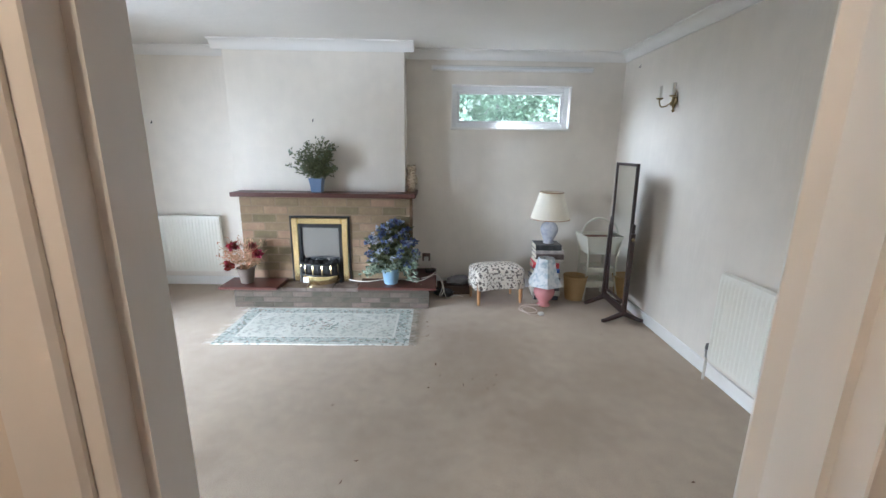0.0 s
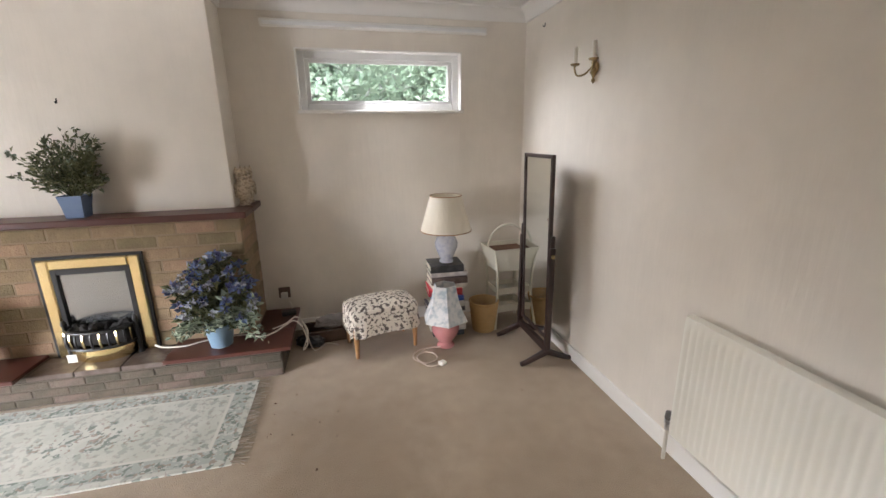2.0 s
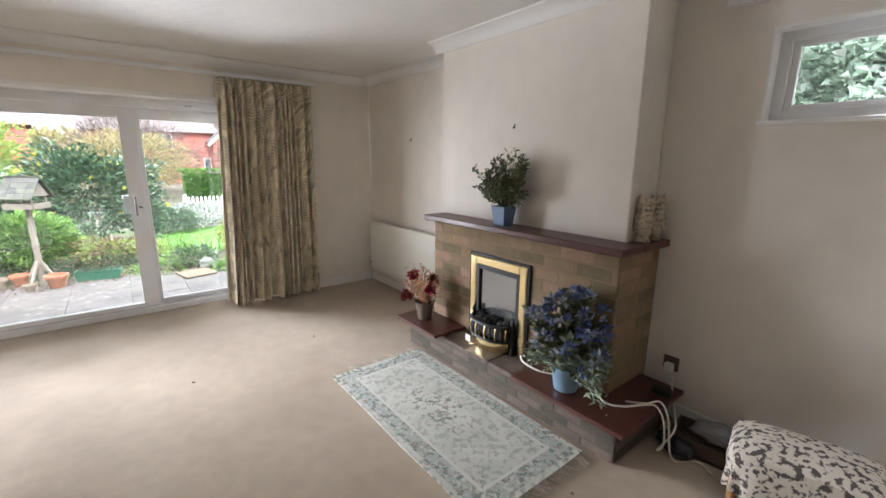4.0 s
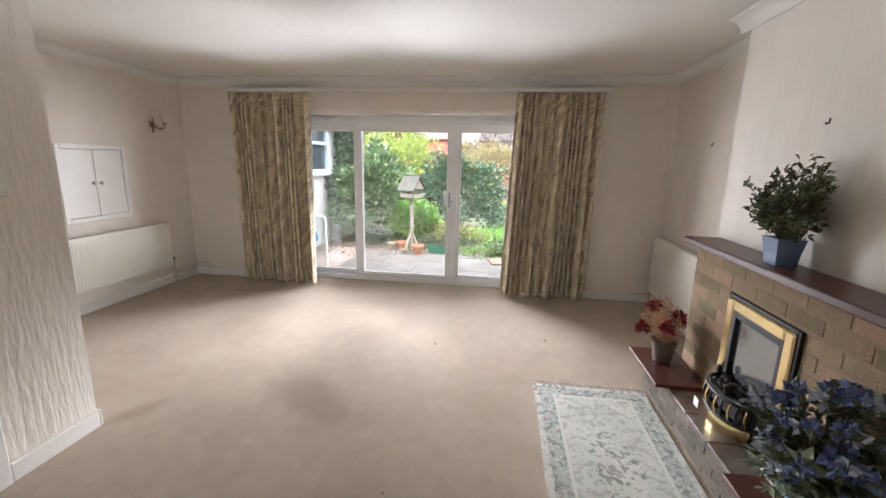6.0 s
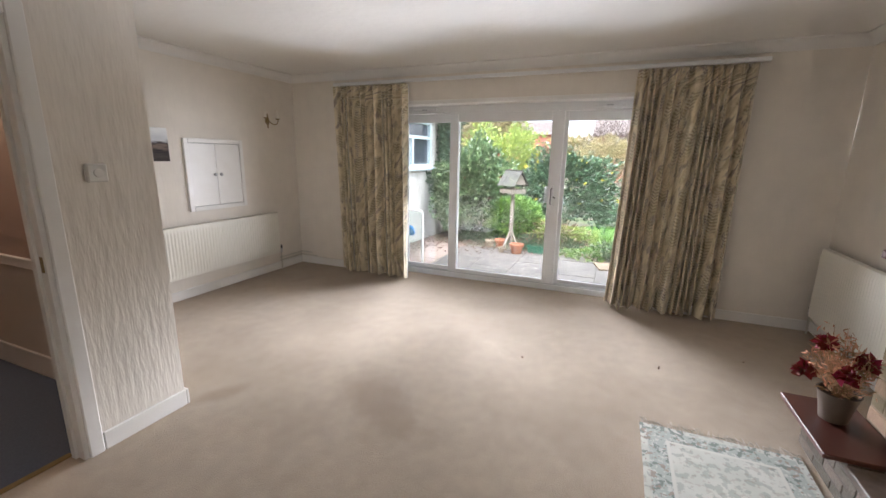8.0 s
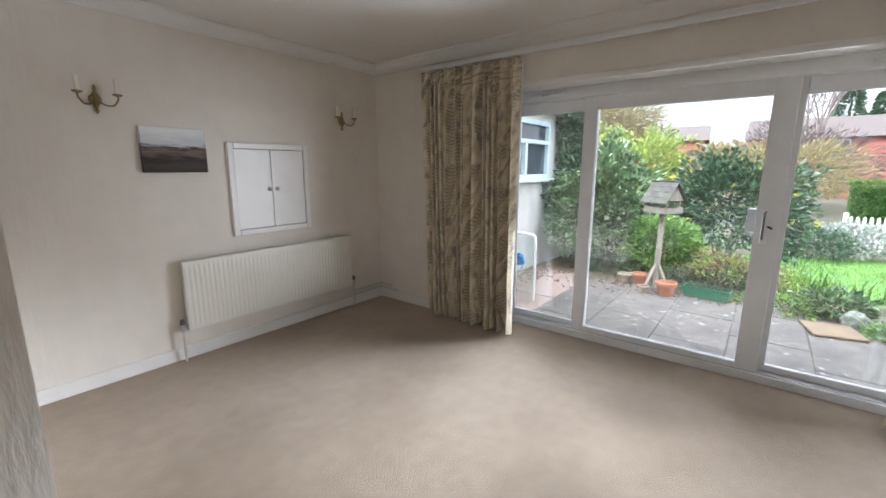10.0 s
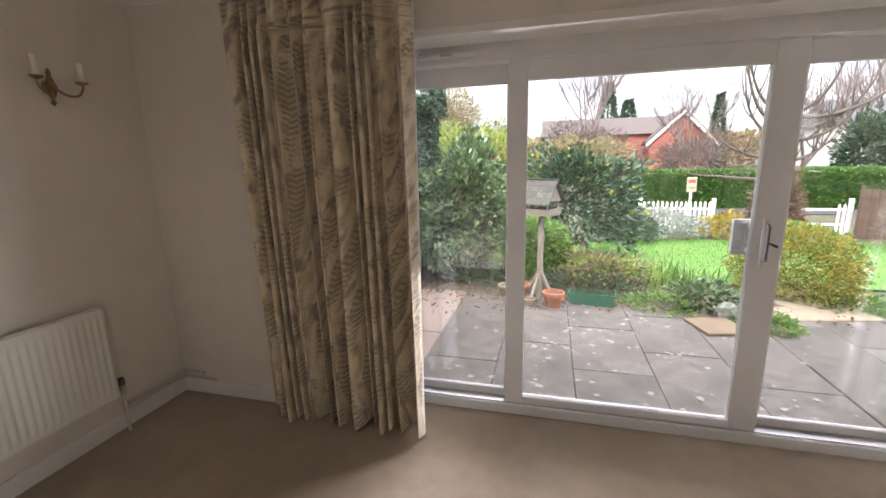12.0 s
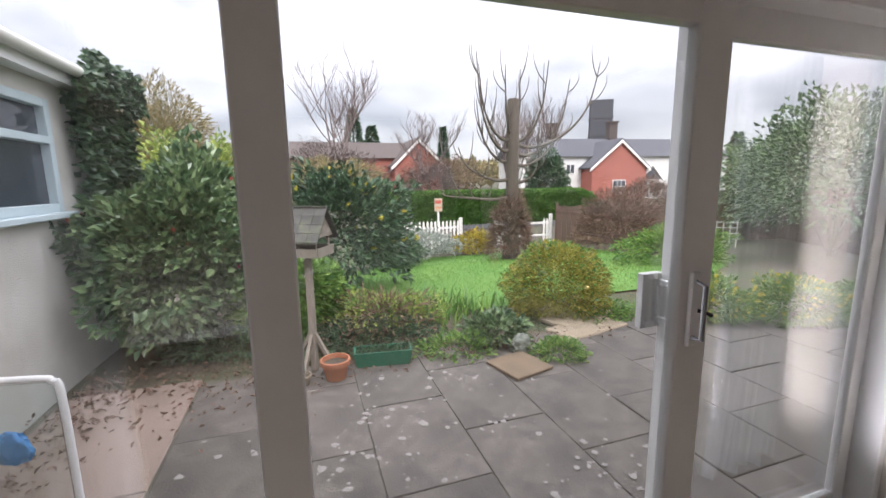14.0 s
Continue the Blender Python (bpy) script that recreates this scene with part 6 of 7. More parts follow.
part("soffit", boxes((WXE - 0.1, XW - 0.3, WYY - 0.1, WYY + 0.11, 2.275, 2.30)), UPVC, wing)
part("gutter", made(lambda bm: tube(bm, [(WXE - 0.1, WYY + 0.19, 2.395), (XW - 0.32, WYY + 0.19, 2.385)], 0.05, 10)), PLASTIC, wing, "weathered white gutter", True)
wfr = part("window", made(lambda bm: [box(bm, *r, bevel=0.005) for r in ((wx0, wx0 + 0.07, WYY - 0.06, WYY + 0.02, wz0, wz1), (wx1 - 0.07, wx1, WYY - 0.06, WYY + 0.02, wz0, wz1), (wx0 + 0.07, wx1 - 0.07, WYY - 0.06, WYY + 0.02, wz0, wz0 + 0.07), (wx0 + 0.07, wx1 - 0.07, WYY - 0.06, WYY + 0.02, wz1 - 0.07, wz1),
                                                                             (wx0 + 0.07, wx1 - 0.07, WYY - 0.05, WYY + 0.028, wz1 - 0.36, wz1 - 0.30), (-6.40, -6.33, WYY - 0.05, WYY + 0.024, wz0 + 0.07, wz1 - 0.36))]), PALE_BLUE, wing, "pale blue painted window frame")
part("pane", boxes((wx0 + 0.06, wx1 - 0.06, WYY - 0.05, WYY - 0.045, wz0 + 0.06, wz1 - 0.06)), DARK_GLASS, wfr, "dark glass")
part("sill", boxes((wx0 - 0.05, wx1 + 0.05, WYY - 0.02, WYY + 0.10, wz0 - 0.05, wz0), bevel=0.008), PALE_BLUE, wfr)
tagged(part("outer_wall", boxes((XW - 0.33, XW - 0.302, 3.3, 9.0, -0.3, 2.5), (XW - 0.33, XW - 0.302, -0.7, 0.32, -0.3, 2.5))), "cream rendered outside wall of the house", "wall", "", "structure").data.materials.append(RENDER)

# ---- plants ----


def bush(name, at, r, n, leaf, mat, label, seed, aspect=0.5, lump=0.25, low=-0.45, depth=0.45, trunk=True, extra=None, freq=1.7):
    """A shrub: a few limbs and a crown of single leaves round at (centre of the crown)."""
    z0 = land(at[0], at[1]) - 0.02
    b = thing(name, label, "shrub", (at[0], at[1], z0))
    c = (0, 0, at[2] - z0)
    rows = shell_points(n, c, r, seed, lump, low, depth, freq)
    raw("crown", *leaf_cloud(rows, leaf, aspect, seed=seed + 1), mat, b)
    rng = random.Random(seed)
    if trunk:
        for i in range(6):
            tip = rng.choice(rows)[0] * 0.8 + Vector((0, 0, c[2] * 0.1))
            part("limb", made(lambda bm: tube(bm, curve_points([(rng.uniform(-0.06, 0.06), rng.uniform(-0.06, 0.06), 0), (tip.x * 0.35, tip.y * 0.35, c[2] * 0.5), tip], 4), 0.018, 5, 0.005)), BARK, b)
    if extra:
        m2, n2, s2, lab2 = extra
        raw("flowers", *leaf_cloud(shell_points(n2, c, (r[0] * 1.03, r[1] * 1.03, r[2] * 1.03), seed, lump, -0.1, 0.1, freq), s2, 0.8, seed=seed + 9), m2, b, lab2)
    return b


bush("camellia_bush", (-8.0, -0.10, 0.52), (1.05, 0.92, 1.02), 15000, 0.10, LEAF_MID, "large glossy dark green camellia bush by the wing", 31, aspect=0.62, extra=(RED_PETAL, 40, 0.05, "few dark red flowers"))
bush("evergreen_shrub", (-9.7, 1.75, 0.53), (1.0, 1.05, 1.25), 7000, 0.11, LEAF_DARK, "dark evergreen shrub with yellow new growth", 37, extra=(LEAF_YELLOW, 70, 0.09, "yellowish young leaves"))
bush("laurel_bush", (-7.55, 0.98, 0.20), (0.52, 0.58, 0.46), 6000, 0.065, LEAF_BRIGHT, "rounded bright green bush behind the bird table", 41, lump=0.12, low=-0.8, depth=0.3)
bush("golden_shrub", (-7.25, 4.17, 0.12), (0.60, 0.60, 0.52), 9000, 0.045, LEAF_GOLD, "rounded golden green clipped shrub on the lawn", 43, low=-0.8, lump=0.12, extra=(LEAF_BRIGHT, 900, 0.04, "greener inner leaves"))
bush("lime_bush", (-14.0, -1.0, 0.80), (1.6, 1.7, 1.62), 8000, 0.13, LEAF_LIME, "tall lime green bush in spring leaf", 47, lump=0.3)
bush("silver_shrub", (-13.2, 3.9, -0.30), (0.7, 1.1, 0.45), 2600, 0.09, LEAF_SILVER, "low silver leaved shrub by the picket fence", 53)
bush("border_shrub", (-12.2, 3.1, -0.25), (0.6, 0.7, 0.42), 1800, 0.08, LEAF_DARK, "low dark border shrub beside the lawn", 55)
bush("border_shrub", (-13.6, 5.7, -0.38), (0.5, 0.6, 0.38), 1500, 0.08, LEAF_YELLOW, "yellow variegated border shrub near the fence", 57, extra=(BROWN_TWIG, 500, 0.06, "brown stems"))
bush("brown_shrub", (-12.2, 9.5, 0.05), (0.9, 1.35, 0.95), 7000, 0.14, BROWN_TWIG, "large bare brown twiggy shrub", 59, aspect=0.06, lump=0.15)
bush("brown_shrub", (-11.95, 6.0, 0.1), (0.42, 0.48, 0.95), 3600, 0.16, BROWN_TWIG, "dry brown climber round the tree foot", 61, aspect=0.07)
bush("laurel_tree", (-8.6, 12.0, 1.3), (1.7, 2.0, 1.75), 8500, 0.13, LEAF_MID, "tall leafy evergreen over the side fence", 67)
bush("laurel_tree", (-11.5, 15.5, 0.9), (1.8, 2.0, 1.6), 5500, 0.15, LEAF_DARK, "dark evergreen tree by the side fence", 69)
bush("garden_shrub", (-10.6, 9.9, -0.15), (0.55, 0.7, 0.4), 2200, 0.08, LEAF_LIME, "yellowish green shrub by the paving", 71, extra=(LEAF_YELLOW, 200, 0.06, "yellow flowers"))
bush("garden_shrub", (-9.6, 8.7, -0.1), (0.9, 1.1, 0.5), 3000, 0.09, LEAF_BRIGHT, "mixed green border shrub", 73)
bush("spiky_plant", (-6.58, 3.0, -0.12), (0.26, 0.30, 0.17), 800, 0.08, LEAF_MID, "green leafy plant at the paving edge", 75, trunk=False)
bush("ground_cover", (-6.06, 3.42, -0.2), (0.22, 0.24, 0.10), 900, 0.05, LEAF_BRIGHT, "bright green creeping ground cover", 77, trunk=False)
bush("ground_cover", (-6.48, 2.55, -0.2), (0.28, 0.42, 0.12), 900, 0.05, LEAF_BRIGHT, "light green creeping plant by the slabs", 79, trunk=False)
bush("ground_cover", (-7.05, 1.75, -0.16), (0.42, 0.75, 0.16), 2600, 0.045, LEAF_DARK, "dark creeping cotoneaster behind the trough", 81, trunk=False, extra=(BROWN_TWIG, 300, 0.04, "brown stems"))
bush("woody_shrub", (-7.22, 2.0, -0.03), (0.34, 0.58, 0.25), 750, 0.15, BROWN_TWIG, "low brown twiggy shrub with young green shoots behind the trough", 107, aspect=0.04, low=-0.8, depth=0.75, extra=(LEAF_LIME, 1100, 0.032, "sparse young green shoots"))
bush("ground_cover", (-7.35, 0.35, -0.16), (0.45, 0.55, 0.2), 1800, 0.05, LEAF_DARK, "dark low plants under the camellia", 83, trunk=False)
bush("ground_cover", (-6.9, 4.55, -0.2), (0.35, 0.5, 0.13), 1200, 0.05, LEAF_BRIGHT, "green creeping plant by the garden steps", 85, trunk=False)
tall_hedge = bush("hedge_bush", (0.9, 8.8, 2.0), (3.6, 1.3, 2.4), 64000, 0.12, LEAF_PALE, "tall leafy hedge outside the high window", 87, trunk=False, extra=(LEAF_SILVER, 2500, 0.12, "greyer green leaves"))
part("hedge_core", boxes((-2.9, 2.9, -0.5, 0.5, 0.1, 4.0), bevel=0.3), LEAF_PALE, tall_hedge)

bush("garden_shrub", (-6.35, 5.75, -0.06), (0.40, 0.40, 0.27), 2200, 0.06, LEAF_BRIGHT, "green shrub with yellow flowers at the paving edge", 101, low=-0.8, extra=(LEAF_YELLOW, 160, 0.05, "yellow flowers"))
bush("garden_shrub", (-5.95, 6.55, -0.05), (0.5, 0.45, 0.29), 2600, 0.06, LEAF_BRIGHT, "leafy green shrub with yellow flowers beside the paving", 103, low=-0.8, extra=(LEAF_YELLOW, 200, 0.05, "yellow flowers"))
bush("garden_shrub", (-5.5, 7.3, -0.05), (0.5, 0.5, 0.29), 2400, 0.06, LEAF_BRIGHT, "mixed green shrub along the paving", 105, low=-0.8)
bush("bare_shrub", (-31.0, 3.2, 1.2), (1.6, 3.4, 2.3), 7000, 0.36, TWIG, "far bare grey brown shrubs before the brick house", 93, aspect=0.05, lump=0.3)
bush("bare_shrub", (-32.0, 10.5, 1.0), (1.6, 2.6, 2.3), 5000, 0.36, BROWN_TWIG, "far bare brown shrubs behind the hedge", 95, aspect=0.05, lump=0.3)


def reeds():
    rng = random.Random(91)
    vs, fs = [], []
    for i in range(700):
        x, y = rng.gauss(-7.65, 0.25), rng.gauss(2.35, 0.5)
        if y < 1.4 or x > -6.95:
            continue
        z, l, a = land(x, y), rng.uniform(0.14, 0.40), rng.uniform(0, 6.28)
        w, b = 0.011, rng.uniform(0.05, 0.22)
        dx, dy = math.cos(a) * w, math.sin(a) * w
        ex, ey = math.sin(a) * b, -math.cos(a) * b
        k = len(vs)
        vs += [(x - dx, y - dy, z), (x + dx, y + dy, z), (x + dx + ex * 0.3, y + dy + ey * 0.3, z + l * 0.6), (x - dx + ex * 0.3, y - dy + ey * 0.3, z + l * 0.6), (x + ex, y + ey, z + l)]
        fs += [(k, k + 1, k + 2, k + 3), (k + 3, k + 2, k + 4)]
    return vs, fs


tagged(raw("tall_grass", *reeds(), LEAF_BRIGHT), "clump of light green strap leaved plants", "plant", "", "stuff")

# ivy on the wing's corner
rng_i = random.Random(17)
iv = []
for _ in range(8200):
    x, z_ = rng_i.uniform(-8.6, -6.9), rng_i.uniform(-0.2, 2.62)
    edge_x = -7.45 - 0.45 * (1.25 - z_) if z_ < 1.25 else -7.40 + 0.35 * noise.noise((0, 0, z_ * 2))
    if x > edge_x + 0.18 * noise.noise((z_ * 3, 1, 0)):
        continue
    iv.append((Vector((x, WYY + 0.02 + 0.14 * rng_i.random() + (0.12 if z_ > 2.2 else 0), z_)), Vector((rng_i.uniform(-0.4, 0.4), 1, -0.3))))
ivy = thing("ivy", "dark green ivy climbing the corner of the wing", "climber", (0, 0, 0))
raw("ivy_leaves", *leaf_cloud(iv, 0.075, 0.85, seed=18), LEAF_DARK, ivy)
part("ivy_stem", made(lambda bm: [tube(bm, curve_points([(x, WYY + 0.02, -0.28), (x - 0.1, WYY + 0.03, 0.8), (x - 0.05, WYY + 0.02, 2.2)], 5), 0.014, 5, 0.005) for x in (-7.9, -8.1, -8.25)]), BARK, ivy)

# ---- bare trees ----


def branch(bm, p, d, l, r, depth, rng, up=0.25, split=3, bend=0.35):
    pts = [p]
    q = Vector(p)
    dd = Vector(d).normalized()
    for i in range(4):
        dd = (dd + Vector((rng.uniform(-bend, bend), rng.uniform(-bend, bend), rng.uniform(-bend, bend) + up)) * 0.35).normalized()
        q = q + dd * l / 4
        pts.append(q.copy())
    tube(bm, pts, r, 5 if depth > 1 else 3, r * 0.55)
    if depth:
        for k in range(split):
            j = rng.choice((2, 3, 4))
            nd = (dd + Vector((rng.uniform(-1, 1), rng.uniform(-1, 1), rng.uniform(-0.2, 0.9)))).normalized()
            branch(bm, pts[j], nd, l * rng.uniform(0.5, 0.75), r * 0.55, depth - 1, rng, up, split, bend)


def pollard():
    x0, y0 = -12.0, 6.05
    z0 = land(x0, y0)
    t_ = thing("pollarded_tree", "bare pollarded tree with upright curved branches", "tree", (x0, y0, z0))
    top = 3.32 - z0
    part("trunk", made(lambda bm: lathe(bm, [(0.25, -0.02), (0.20, 0.3), (0.165, 1.0), (0.15, 2.0), (0.155, 2.7), (0.14, top - 0.05), (0.11, top)], 12)), BARK, t_, "", True)
    rng = random.Random(6)
    limbs = ((1, 2.95, 0.75, 1.75), (1, 2.80, 2.15, 1.95), (1, 2.60, 1.45, 1.75), (1, 2.35, 1.15, 1.0), (1, 3.10, 0.40, 1.55), (-1, 2.95, 0.95, 1.60), (-1, 2.70, 1.10, 2.05),
             (-1, 2.45, 0.75, 1.45), (-1, 2.00, 1.35, 0.75), (-1, 1.55, 2.00, 0.15), (-1, 3.10, 0.35, 1.45), (1, 1.95, 0.95, 0.45))
    for side, zz, out, rise in limbs:
        xo = rng.uniform(-0.5, 0.5)
        path = curve_points([(0, side * 0.05, zz), (xo * 0.2, side * out * 0.28, zz - 0.04), (xo * 0.55, side * out * 0.62, zz + rise * 0.14), (xo * 0.85, side * out * 0.88, zz + rise * 0.48), (xo, side * out, zz + rise)], 5)
        part("limb", made(lambda bm: tube(bm, path, 0.052, 7, 0.009)), BARK, t_, "", True)
        for k in range(6):
            b0 = path[rng.randrange(4, len(path) - 2)]
            lean, l_ = rng.uniform(-0.25, 0.4) * side, rng.uniform(0.4, 0.95)
            xs_ = rng.uniform(-0.3, 0.3)
            part("shoot", made(lambda bm: tube(bm, curve_points([b0, b0 + Vector((xs_ * 0.5, lean * 0.6, l_ * 0.3)), b0 + Vector((xs_ * 0.9, lean * 0.95, l_ * 0.7)), b0 + Vector((xs_, lean * 0.9, l_))], 3), 0.017, 5, 0.004)), BARK, t_)


pollard()


def bare_tree(at, h, seed, label, depth=4, r=0.16, mat=None, split=4):
    t_ = thing("bare_tree", label, "tree", (at[0], at[1], -0.75))
    rng = random.Random(seed)
    part("trunk", made(lambda bm: lathe(bm, [(r * 1.2, 0), (r, h * 0.12), (r * 0.8, h * 0.32)], 8)), BARK, t_, "", True)

    def crown(bm):
        for k in range(5):
            branch(bm, Vector((0, 0, h * (0.22 + 0.02 * k))), Vector((rng.uniform(-0.6, 0.6), rng.uniform(-0.6, 0.6), 1)), h * 0.36, r * 0.55, depth - 1, rng, 0.3, split)

    part("crown", made(crown), mat or TWIG, t_, "fine bare branches")


bare_tree((-34, 3.8), 11.5, 1, "tall bare birch tree beyond the houses", 4)
bare_tree((-30, 9.3), 7.0, 2, "bare street tree with upright twigs", 4, 0.1)
bare_tree((-26, 13.2), 6.6, 3, "bare twiggy tree beyond the hedge", 4, 0.1)
bare_tree((-28, 17.0), 7.4, 4, "bare twiggy tree near the white house", 4, 0.12)
bare_tree((-55, 33), 13, 5, "distant bare tree behind the roofs", 4)
bare_tree((-24, -14), 12, 12, "large bare tree beyond the wing", 4, 0.2)
wil = thing("willow_tree", "hazy round willow in early leaf", "tree", (-30, -6.2, -0.7))
part("trunk", made(lambda bm: lathe(bm, [(0.4, 0), (0.3, 1.2), (0.26, 3)], 9)), BARK, wil, "", True)
raw("crown", *leaf_cloud(shell_points(9000, (0, 0, 4.3), (2.4, 2.6, 2.9), 5, 0.2, -0.9, 0.7), 0.42, 0.10, seed=8), LEAF_WILLOW, wil)


def conifer(at, h, r, seed):
    t_ = thing("conifer", "dark pointed conifer behind the roofs", "tree", (at[0], at[1], -0.7))
    part("trunk", made(lambda bm: lathe(bm, [(0.16, 0), (0.05, h * 0.9)], 6)), BARK, t_)
    rng = random.Random(seed)
    rows = []
    for _ in range(2200):
        z_ = h * (0.12 + 0.88 * rng.random() ** 1.2)
        rr = r * (1 - z_ / h) * (0.75 + 0.5 * rng.random()) + 0.05
        a = rng.uniform(0, 6.28)
        rows.append((Vector((rr * math.cos(a), rr * math.sin(a), z_)), Vector((math.cos(a), math.sin(a), -0.2))))
    raw("crown", *leaf_cloud(rows, 0.5, 0.3, seed=seed), LEAF_DARK, t_)


conifer((-48, 6.6), 9.6, 1.7, 3)
conifer((-50, 8.8), 8.2, 1.9, 4)
conifer((-60, 20.5), 9.6, 1.0, 5)
conifer((-40, 51), 7.4, 2.2, 6)
bush("evergreen_tree", (-24, 14.6, 1.1), (1.2, 1.1, 1.9), 4000, 0.2, LEAF_DARK, "dark ivy covered tree beyond the hedge", 93)
bush("far_shrub", (-26, 2.6, 0.9), (2.0, 2.4, 1.8), 6000, 0.26, LEAF_WILLOW, "hazy olive twiggy shrubs beyond the fence", 95, aspect=0.16)
bush("far_shrub", (-20.5, 18.5, 0.2), (1.0, 2.0, 1.1), 4500, 0.24, BROWN_TWIG, "brown twiggy hedge beside the lane", 97, aspect=0.08)
bush("far_shrub", (-27, 8.6, 0.7), (0.9, 1.6, 1.5), 4500, 0.25, TWIG, "bare orange brown shrubs beyond the hedge", 99, aspect=0.08)


def hedge():
    rng = random.Random(3)
    rows = []
    for _ in range(15000):
        y = rng.uniform(4.6, 16.2)
        f = rng.random()
        top = 0.86 + 0.04 * noise.noise((y, 0, 0)) - max(0.0, y - 15.2) * 0.5
        if f < 0.62:
            rows.append((Vector((-21.35 + rng.uniform(-0.06, 0.06), y, rng.uniform(-0.7, top))), Vector((1, 0, 0.3))))
        else:
            rows.append((Vector((rng.uniform(-22.3, -21.35), y, top + rng.uniform(-0.05, 0.03))), Vector((0.2, 0, 1))))
    return leaf_cloud(rows, 0.12, 0.6, seed=4)


hg = thing("hedge", "long clipped green hedge across the lane", "hedge", (0, 0, 0))
raw("hedge_leaves", *hedge(), HEDGE_LEAF, hg)
part("hedge_core", boxes((-22.25, -21.45, 4.65, 15.9, -0.72, 0.78)), HEDGE_LEAF, hg)

# ---- fences ----
pf = thing("picket_fence", "white painted picket fence at the garden end", "fence", (-14.75, 0, land(-14.75, 5)))


def picket(y, h=0.93):
    def f(bm):
        box(bm, 0.0, 0.018, y - 0.032, y + 0.032, 0.05, h - 0.05)
        vs = [bm.verts.new(p) for p in ((0.0, y - 0.032, h - 0.05), (0.018, y - 0.032, h - 0.05), (0.018, y + 0.032, h - 0.05), (0.0, y + 0.032, h - 0.05), (0.0, y, h), (0.018, y, h))]
        bm.faces.new((vs[0], vs[3], vs[4]))
        bm.faces.new((vs[1], vs[5], vs[2]))
        bm.faces.new((vs[0], vs[4], vs[5], vs[1]))
        bm.faces.new((vs[3], vs[2], vs[5], vs[4]))
    return f


for i in range(15):
    part("picket", made(picket(3.95 + i * 0.122)), GLOSS, pf)
for y in (7.05, 7.17, 7.29, 7.41, 7.53, 8.7, 8.82):
    part("picket", made(picket(y, 0.86)), GLOSS, pf)
for y in (3.85, 5.75, 6.95, 8.95):
    part("post", boxes((-0.05, 0.05, y - 0.045, y + 0.045, 0, 1.0), bevel=0.01), GLOSS, pf)
for z_ in (0.28, 0.68):
    part("rail", boxes((-0.03, 0.0, 3.9, 5.7, z_, z_ + 0.06)), GLOSS, pf)
    part("rail", boxes((-0.03, 0.0, 7.0, 8.9, z_, z_ + 0.06)), GLOSS, pf)

sf = thing("panel_fence", "dark brown boarded garden fence", "fence", (-14.3, 8.9, land(-14.3, 10)), -20)
for i in range(60):
    part("board", boxes((0.0, 0.02, i * 0.155, i * 0.155 + 0.145, 0.0, 1.25 + 0.02 * math.sin(i * 2.1))), PANEL_BROWN, sf)
for i in range(5):
    part("post", boxes((-0.08, 0.0, i * 2.3 - 0.04, i * 2.3 + 0.04, 0, 1.35)), PANEL_BROWN, sf)
sf2 = thing("panel_fence", "dark side fence below the evergreen tree", "fence", (-4.2, 10.4, -0.3), 62)
for i in range(70):
    part("board", boxes((0.0, 0.02, i * 0.155, i * 0.155 + 0.145, 0.0, 1.45)), PANEL_BROWN, sf2)
tr = thing("trellis", "white square garden trellis", "trellis", (-11.2, 11.4, land(-11, 11)), -35)
for i in range(6):
    part("slat", boxes((0, 0.012, i * 0.16, i * 0.16 + 0.025, 0.0, 0.75)), GLOSS, tr)
for i in range(4):
    part("slat", boxes((0.012, 0.022, -0.04, 0.87, 0.25 + i * 0.15, 0.275 + i * 0.15)), GLOSS, tr)

# ---- sale board ----
sb = thing("sign_board", "small pale sale board on a white post", "sign", (-18.4, 6.2, -0.66))
part("post", boxes((-0.03, 0.03, -0.035, 0.035, 0, 1.05)), GLOSS, sb)
bd = part("board", boxes((0.03, 0.05, -0.16, 0.16, 0.90, 1.42), bevel=0.004), material("sale_board_paint", (0.46, 0.36, 0.26), 0.6, var=0.05), sb)
part("lettering_bar", boxes((0.05, 0.054, -0.12, 0.12, 1.22, 1.34)), material("red_lettering", (0.45, 0.08, 0.05), 0.6, var=0.05), bd, "plain red bar")
part("lettering_bar", boxes((0.05, 0.054, -0.12, 0.12, 1.02, 1.08)), material("orange_lettering", (0.5, 0.2, 0.08), 0.6, var=0.05), bd, "plain orange bar")

# ---- bird table, pots, trough ----
bt = thing("bird_table", "weathered wooden bird table with a shingled gable roof", "bird table", (-6.50, 1.20, GP), 60)
bt.scale = (0.76, 0.76, 0.93)
part("post", boxes((-0.035, 0.035, -0.035, 0.035, 0.0, 1.13), bevel=0.006), OLD_WOOD, bt)
for a in range(4):
    c_, s_ = math.cos(a * math.pi / 2), math.sin(a * math.pi / 2)
    part("brace", made(lambda bm: (tube(bm, [(c_ * 0.27, s_ * 0.27, 0.012), (c_ * 0.03, s_ * 0.03, 0.36)], 0.026, 4))), OLD_WOOD, bt)
part("tray", boxes((-0.22, 0.22, -0.19, 0.19, 1.13, 1.155), bevel=0.004), OLD_WOOD, bt)
for r_ in ((-0.22, 0.22, -0.205, -0.185), (-0.22, 0.22, 0.185, 0.205)):
    part("tray_rim", boxes((r_[0], r_[1], r_[2], r_[3], 1.12, 1.20)), OLD_WOOD, bt)
